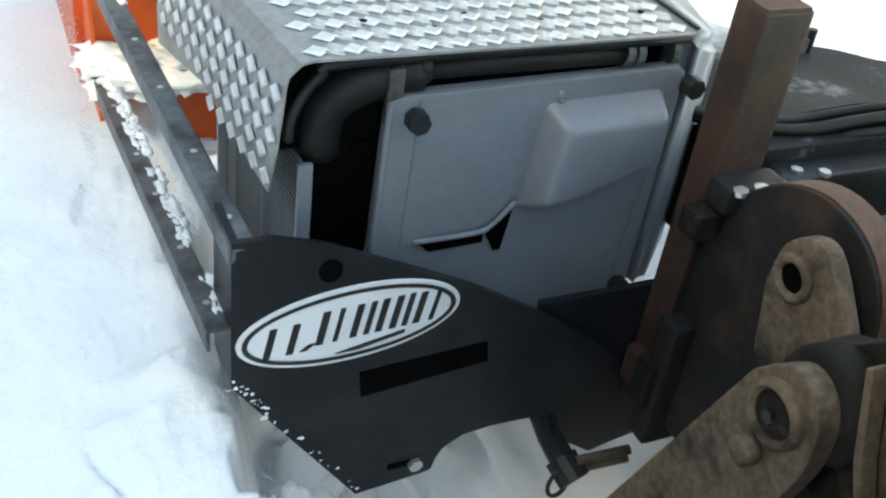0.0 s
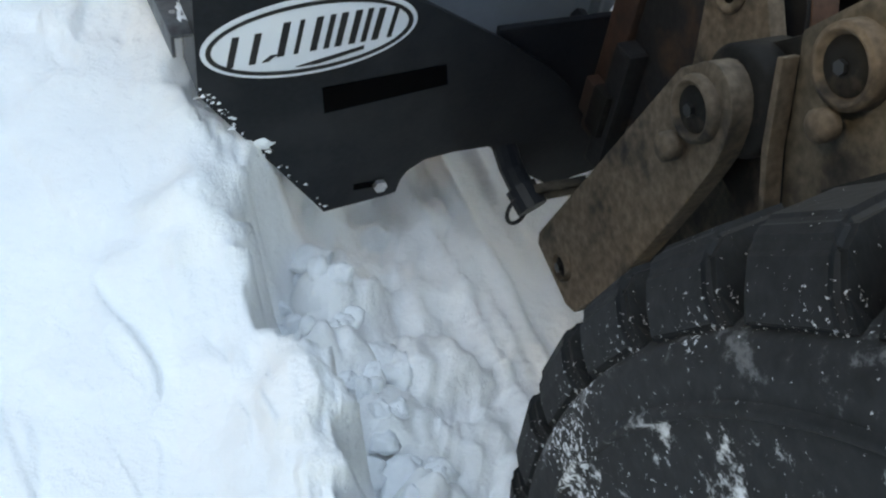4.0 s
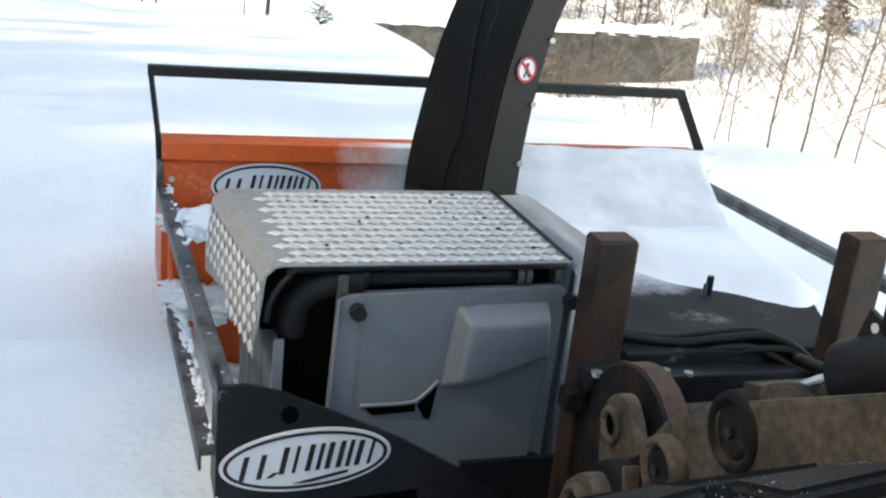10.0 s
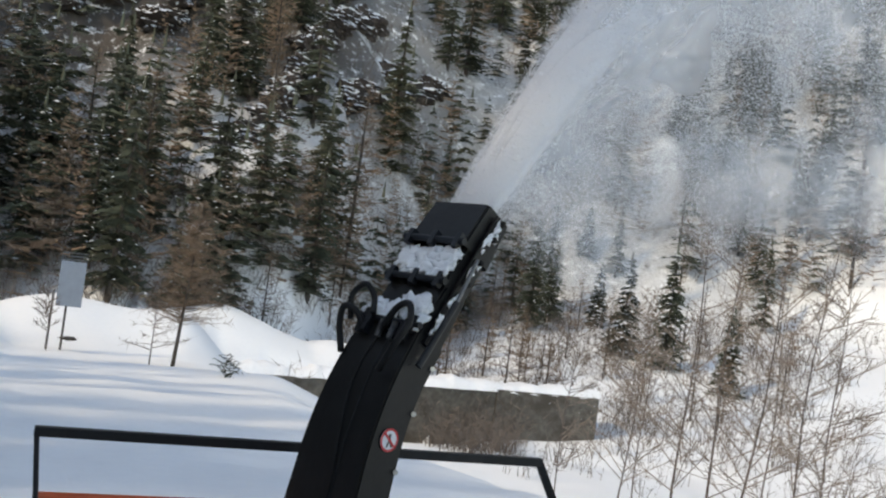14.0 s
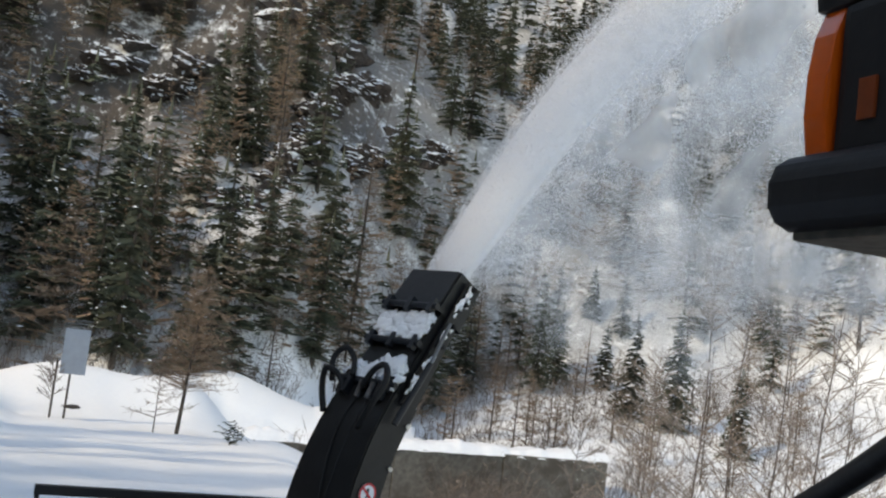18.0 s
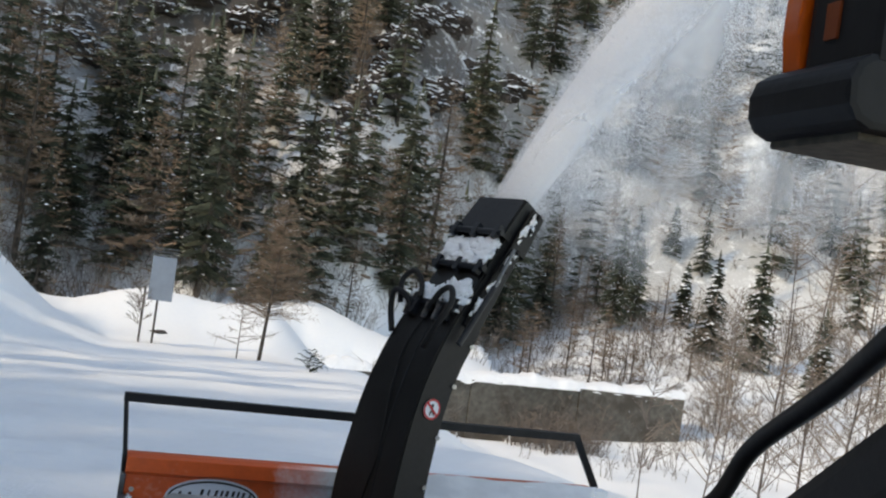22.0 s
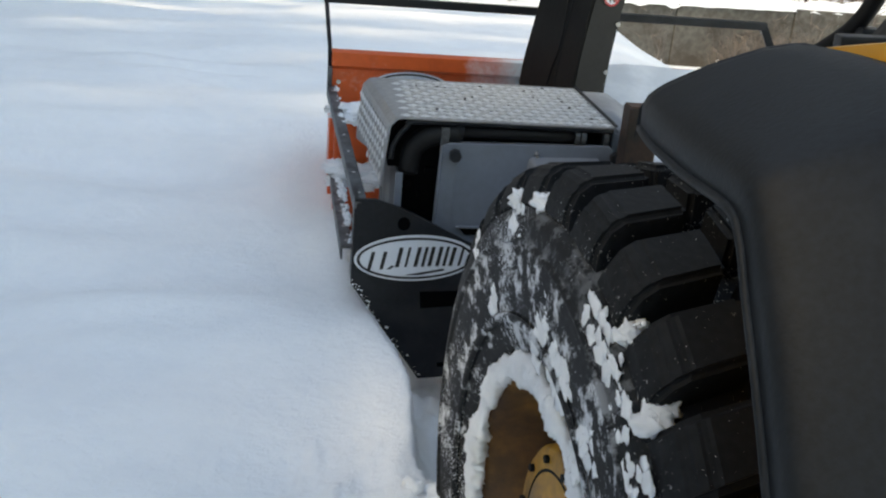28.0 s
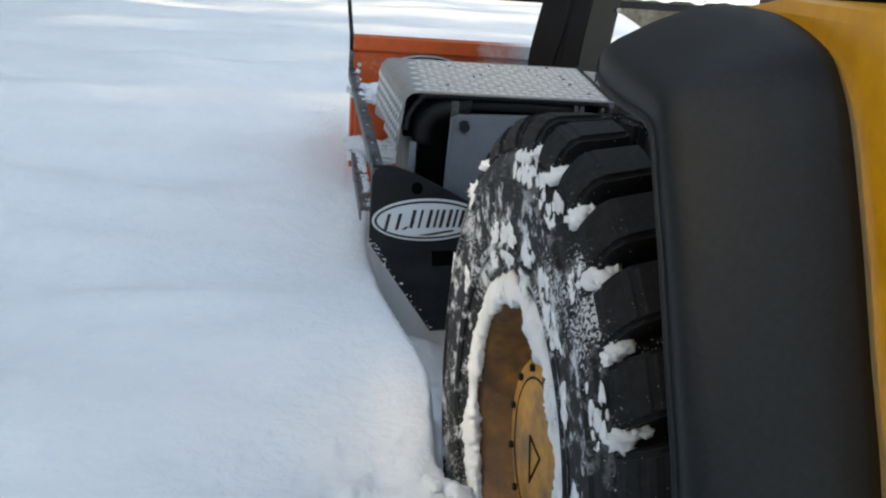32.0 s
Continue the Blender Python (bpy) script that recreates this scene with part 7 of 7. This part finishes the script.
def shade_trees():
    """The tall stand beside the lane, whose shade lies over the near snow."""
    rng = random.Random(29)
    src = make_spruce("spruce_tree", 7, 18.0, 3.7, 0.25, "tall spruce in the stand whose shade covers the lane")
    src["group"] = "stand beside the lane"
    first = True
    for row, x in enumerate((-11.5, -14.5, -17.5, -20.5)):
        for k in range(17):
            if k > 11 and (row == 0 or rng.random() < 0.25):
                continue
            px, py = x + rng.uniform(-0.8, 0.8), -27.0 + 3.0 * k + 1.5 * (row % 2) + rng.uniform(-0.6, 0.6)
            s = rng.uniform(0.9, 1.15)
            m = Matrix.Translation((px, py, float(height(px, py)) - 0.2)) @ pose(0, 0, 0, 0, 0, rng.uniform(0, 360)) @ Matrix.Diagonal((s, s, s, 1))
            ob = src if first else copy_thing(src, m)
            ob.matrix_basis = m
            first = False


shade_trees()
clods()
lip_blocks()
valley_things()
forest()
undergrowth()
rocks()
ledges()

# ---- the thrown snow ----
def flakes(name, centres, size, material):
    """Many small three-sided flakes as one mesh."""
    n = len(centres)
    rs = np.random.RandomState(n)
    a = rs.normal(size=(n, 3, 3)) * np.asarray(size).reshape(-1, 1, 1)
    co = (centres[:, None, :] + a).reshape(-1, 3)
    me = bpy.data.meshes.new(name)
    me.vertices.add(3 * n)
    me.vertices.foreach_set("co", co.ravel())
    me.loops.add(3 * n)
    me.loops.foreach_set("vertex_index", np.arange(3 * n, dtype=np.int32))
    me.polygons.add(n)
    me.polygons.foreach_set("loop_start", np.arange(n, dtype=np.int32) * 3)
    me.update()
    me.validate()
    me.materials.append(material)
    return me


def flake_material():
    m = bpy.data.materials.new("flying_snow")
    m.use_nodes = True
    nt = m.node_tree
    b = nt.nodes["Principled BSDF"]
    b.inputs["Base Color"].default_value = (0.93, 0.94, 0.96, 1)
    b.inputs["Roughness"].default_value = 0.8
    tr = nt.nodes.new("ShaderNodeBsdfTranslucent")
    tr.inputs["Color"].default_value = (0.93, 0.94, 0.96, 1)
    mix = nt.nodes.new("ShaderNodeMixShader")
    mix.inputs[0].default_value = 0.5
    nt.links.new(b.outputs[0], mix.inputs[1])
    nt.links.new(tr.outputs[0], mix.inputs[2])
    nt.links.new(mix.outputs[0], nt.nodes["Material Output"].inputs["Surface"])
    return m


def haze_material(name, clear):
    """Flying snow so thin that most light passes between the flakes."""
    m = flake_material()
    m.name = name
    nt = m.node_tree
    solid = nt.nodes["Material Output"].inputs["Surface"].links[0].from_socket
    tr = nt.nodes.new("ShaderNodeBsdfTransparent")
    mix = nt.nodes.new("ShaderNodeMixShader")
    mix.inputs[0].default_value = clear
    nt.links.new(solid, mix.inputs[1])
    nt.links.new(tr.outputs[0], mix.inputs[2])
    nt.links.new(mix.outputs[0], nt.nodes["Material Output"].inputs["Surface"])
    return m


FLAKE = flake_material()


def core_material(scale, amount=0.7):
    """Dense flying snow whose cover follows the jet's thickness, broken into streaks."""
    m = haze_material("dense_snow", 0.0)
    nt = m.node_tree
    mix = nt.nodes["Material Output"].inputs["Surface"].links[0].from_node
    at = nt.nodes.new("ShaderNodeAttribute")
    at.attribute_name = "thickness"
    co = nt.nodes.new("ShaderNodeTexCoord")
    n = nt.nodes.new("ShaderNodeTexNoise")
    n.inputs["Scale"].default_value = scale
    n.inputs["Detail"].default_value = 6
    nt.links.new(co.outputs["Object"], n.inputs["Vector"])
    add = nt.nodes.new("ShaderNodeMath")
    add.operation = "MULTIPLY_ADD"
    nt.links.new(n.outputs["Fac"], add.inputs[0])
    add.inputs[1].default_value = amount
    add.inputs[2].default_value = -amount / 2
    plus = nt.nodes.new("ShaderNodeMath")
    plus.inputs[1].default_value = 0.0
    nt.links.new(at.outputs["Fac"], plus.inputs[0])
    nt.links.new(add.outputs[0], plus.inputs[1])
    r = nt.nodes.new("ShaderNodeMapRange")
    r.inputs["From Min"].default_value, r.inputs["From Max"].default_value = 0.0, 0.95
    r.inputs["To Min"].default_value, r.inputs["To Max"].default_value = 1.0, 0.03
    nt.links.new(plus.outputs[0], r.inputs["Value"])
    nt.links.new(r.outputs[0], mix.inputs[0])
    return m


CORE = core_material(5)
MIST = core_material(1.5, 1.5)
jet = thing("snow_jet", "dense white jet of thrown snow that spreads into a drifting veil", "thrown snow", kind="stuff")
PUFFS = []


def thrown_snow():
    rs = np.random.RandomState(4)
    o = NOZZLE @ Vector((0.15, 0.54, -0.06))
    along = (NOZZLE.to_3x3() @ Vector((0, 1, 0))).normalized()
    across = (NOZZLE.to_3x3() @ Vector((1, 0, 0))).normalized()
    out = (NOZZLE.to_3x3() @ Vector((0, 0, 1))).normalized()
    o, along, across, out = (np.array(v) for v in (o, along, across, out))
    fall = np.array([0.085, 0.02, -0.075])

    def stream(s):
        return o + along * s[:, None] + fall * (s ** 2)[:, None] * 0.55

    # the packed middle, wholly wrapped in loose flakes
    bm = bmesh.new()
    thick = bm.verts.layers.float.new("thickness")
    rows = []
    for i in range(60):
        s = 3.0 * i / 59 - 0.03
        c = stream(np.array([s]))[0] - out * 0.03 * s
        row = []
        for j in range(32):
            w = 2 * math.pi * j / 32
            f = 0.80 * (1 + 0.12 * noise.noise(Vector((math.cos(w) * 1.5, math.sin(w) * 1.5, s * 1.6))))
            v = bm.verts.new(Vector(c + across * (0.118 + 0.070 * s) * f * math.cos(w) + out * (0.062 + 0.072 * s) * f * math.sin(w)))
            v[thick] = float(np.interp(s, (0, 0.8, 2.0, 3.0), (1.2, 1.0, 0.75, 0.3))) * (0.62 + 0.38 * min(1.0, max(0.0, math.sin(w) + 0.65)))
            row.append(v)
        rows.append(row)
    for p, q in zip(rows, rows[1:]):
        for j in range(32):
            bm.faces.new((p[j], p[(j + 1) % 32], q[(j + 1) % 32], q[j]))
    mid = sum((v.co for v in bm.verts), Vector()) / len(bm.verts)
    bmesh.ops.translate(bm, verts=bm.verts[:], vec=-mid)
    ob = part("jet_body", bm, CORE, jet, "packed middle of the streaming snow", True, True)
    PUFFS.append((ob, mid, Vector(along) * 0.012, 0.8, False))
    # dense heart of the jet: clumped in long streaks, feathering off on the lee side
    lee = np.array([0.55, 0.1, -0.8])
    lee = lee - along * lee.dot(along)
    lee /= np.linalg.norm(lee)
    for k in range(4):
        n = 170000
        s = 3.6 * rs.random_sample(n) ** 1.35 - 0.03
        th = rs.uniform(0, 2 * math.pi, n)
        q = rs.random_sample(n) ** 0.62 * (1 + 0.10 * np.clip(s, 0, 2) * rs.normal(size=n) ** 2 * 0.5)
        gust = 1 + 0.10 * np.clip(s, 0, 2) * vnoise(s * 2.3, 0 * s, 300)
        p = stream(s) - out * (0.03 * s)[:, None] + across * ((0.118 + 0.074 * s) * q * gust * np.cos(th))[:, None] + out * ((0.064 + 0.080 * s) * q * gust * np.sin(th))[:, None]
        loose = rs.random_sample(n) < 0.30
        p += lee * (np.where(loose, rs.exponential(1.0, n), 0) * (0.03 + 0.13 * np.clip(s, 0, None)) * (1 + 0.5 * vnoise(s * 3.1, 0 * s, 305)))[:, None]
        side = (p - stream(s)) @ lee
        streak = fbm(side * 9 / (0.35 + s), s * 1.3, 3, 310) + 0.5 * vnoise(th * 1.6, s * 2.0, 320)
        keep = rs.random_sample(n) < np.clip(0.72 + 0.55 * streak, 0.22, 1) * np.interp(s, (0, 0.5, 1.6, 3.6), (1, 1, 0.8, 0.4))
        p, s = p[keep], s[keep]
        c = p.mean(0)
        ob = new("jet_core", flakes("jet_core", p - c, 0.0016 + 0.0008 * np.clip(s, 0, None), FLAKE))
        ob.parent = jet
        ob["label"], ob["kind"] = "dense streaming snow", "stuff"
        PUFFS.append((ob, Vector(c), Vector(along) * (0.02 + 0.012 * k), 0.8, False))
    # dense cloak in lengths that follow one another
    for k in range(7):
        n = 600
        s = rs.uniform(0.0, 0.55, n) + 0.5 * k
        w = 0.12 + 0.055 * s
        u = np.clip(rs.normal(size=n) * 0.62, -1.25, 1.0)
        p = stream(s) + across * (rs.uniform(-1, 1, n) * (0.128 + 0.098 * s))[:, None] - out * ((rs.beta(1.2, 2.0, n) - 0.22) * (0.15 + 0.34 * s))[:, None]
        c = p.mean(0)
        ob = new("jet_length", flakes("jet_length", p - c, 0.0016 + 0.0007 * s, FLAKE))
        ob.parent = jet
        PUFFS.append((ob, Vector(c), Vector(along) * 0.10 + Vector(fall) * 0.05, 0.8, False))
    # curtains of snow mist that hang off the lee side, one behind another
    for k in range(6):
        bm = bmesh.new()
        thick = bm.verts.layers.float.new("thickness")
        rows = []
        for i in range(52):
            s = 0.05 + 4.2 * i / 51
            c = stream(np.array([s]))[0]
            row = []
            for j in range(30):
                f = j / 29
                d = (-0.10 + 2.3 * f) * (0.22 + 0.42 * s)
                v = Vector(c) + Vector((0.55, 0.1, -0.8)) * d
                v.y += (0.18 * (k - 2.5)) * min(1.0, 0.15 + 0.5 * s) + 0.16 * noise.noise(Vector((s * 1.2, d * 1.5, 3.0 * k)))
                v.x += 0.10 * noise.noise(Vector((s * 1.5, d * 1.5, 3.0 * k + 9)))
                w = bm.verts.new(v)
                w[thick] = float(np.interp(f, (0, 0.10, 0.35, 0.7, 1), (-0.5, 0.20, 0.10, 0.0, -0.6))) + float(np.interp(s, (0, 0.3, 1.0, 3.5, 4.2), (-0.35, 0.0, 0.06, 0.06, -0.4))) - 0.5 * max(0.0, 1.0 - (v.z - 0.5))
                row.append(w)
            rows.append(row)
        for p, q in zip(rows, rows[1:]):
            for j in range(29):
                bm.faces.new((p[j], p[j + 1], q[j + 1], q[j]))
        mid = sum((v.co for v in bm.verts), Vector()) / len(bm.verts)
        bmesh.ops.translate(bm, verts=bm.verts[:], vec=-mid)
        ob = part("mist_curtain", bm, MIST, jet, "soft drifting snow mist", True, True)
        PUFFS.append((ob, mid, Vector((0.16, 0.02, -0.12)), 1.6, k % 2 == 1))
    # flakes of the veil that drifts down on the lee side in wisps
    for k in range(8):
        n = 16000
        s = rs.uniform(0.25, 4.0, n)
        d = (0.16 + rs.exponential(0.42 + 0.07 * k, n)) * (0.25 + 0.45 * s)
        deep = rs.uniform(-0.3, 1.0, n)
        wisp = fbm(s * 1.7 + 3.1 * k + 0.7 * d, d * 1.1 - 0.6 * s + 1.7 * k, 4, 400 + k) + 0.35 * vnoise(deep * 2, d * 1.5, 420 + k)
        p = stream(s) + np.array([0.55, 0.1, -0.8]) * d[:, None] + rs.normal(size=(n, 3)) * (0.03 + (0.04 + 0.008 * k) * s)[:, None] * np.array([1.2, 1.6, 1])
        p[:, 1] += deep * s * 0.5
        keep = (p[:, 2] > 0.6) & (rs.random_sample(n) < np.clip(0.40 + 1.1 * wisp, 0.03, 1))
        p, s2 = p[keep], s[keep]
        c = p.mean(0)
        ob = new("veil_puff", flakes("veil_puff", p - c, 0.0017 + 0.0007 * s2, FLAKE))
        ob.parent = jet
        ob["label"], ob["kind"] = "thin drifting wisps of snow dust", "stuff"
        PUFFS.append((ob, Vector(c), Vector((0.16, 0.02, -0.12)), 1.6, k % 2 == 1))


thrown_snow()


def powder():
    """Fine powder whirled up round the open end of the housing."""
    rs = np.random.RandomState(9)
    n = 60000
    p = np.array([-1.02, 2.42, 0.52]) + rs.normal(size=(n, 3)) * np.array([0.075, 0.22, 0.11])
    p = p[(p[:, 0] < -0.93) & (p[:, 2] > 0.42)]
    c = p.mean(0)
    ob = new("powder_cloud", flakes("powder_cloud", p - c, np.full(len(p), 0.0011), FLAKE))
    ob.parent = blower
    ob.matrix_basis = Matrix.Translation(c)
    ob["label"], ob["kind"] = "fine snow powder whirled up beside the mouth", "stuff"


powder()


# ---- what moves ----
def motions():
    rows = [(t, pose(0, d, 0)) for t, d in DRIVE]
    walk(blower, rows)
    walk(loader, rows)
    walk(jet, rows)
    walk(WHEEL, [(t, Matrix.Translation(AXLE) @ pose(0, 0, 0, 0, 0, STEER) @ pose(0, 0, 0, -math.degrees(d / RADIUS))) for t, d in DRIVE])
    rng = random.Random(2)
    for ob, c, way, beat, leaves in PUFFS:
        shift, spots, t = rng.uniform(0, 6), [], 0.0
        while t < 32.0:
            k = 0.5 * math.sin(t * 2.1 / beat + shift) + 0.3 * math.sin(t * 3.7 / beat + 2 * shift)
            # half of the veil blows away down the valley
            gone = Vector((4.8, 1.2, -0.3)) * float(step(16.5, 22.5, t)) if leaves else Vector()
            spots.append((t, Matrix.Translation(c + way * k + gone)))
            t += 0.5 * beat
        walk(ob, [*spots, (32.0, spots[-1][1])])


motions()
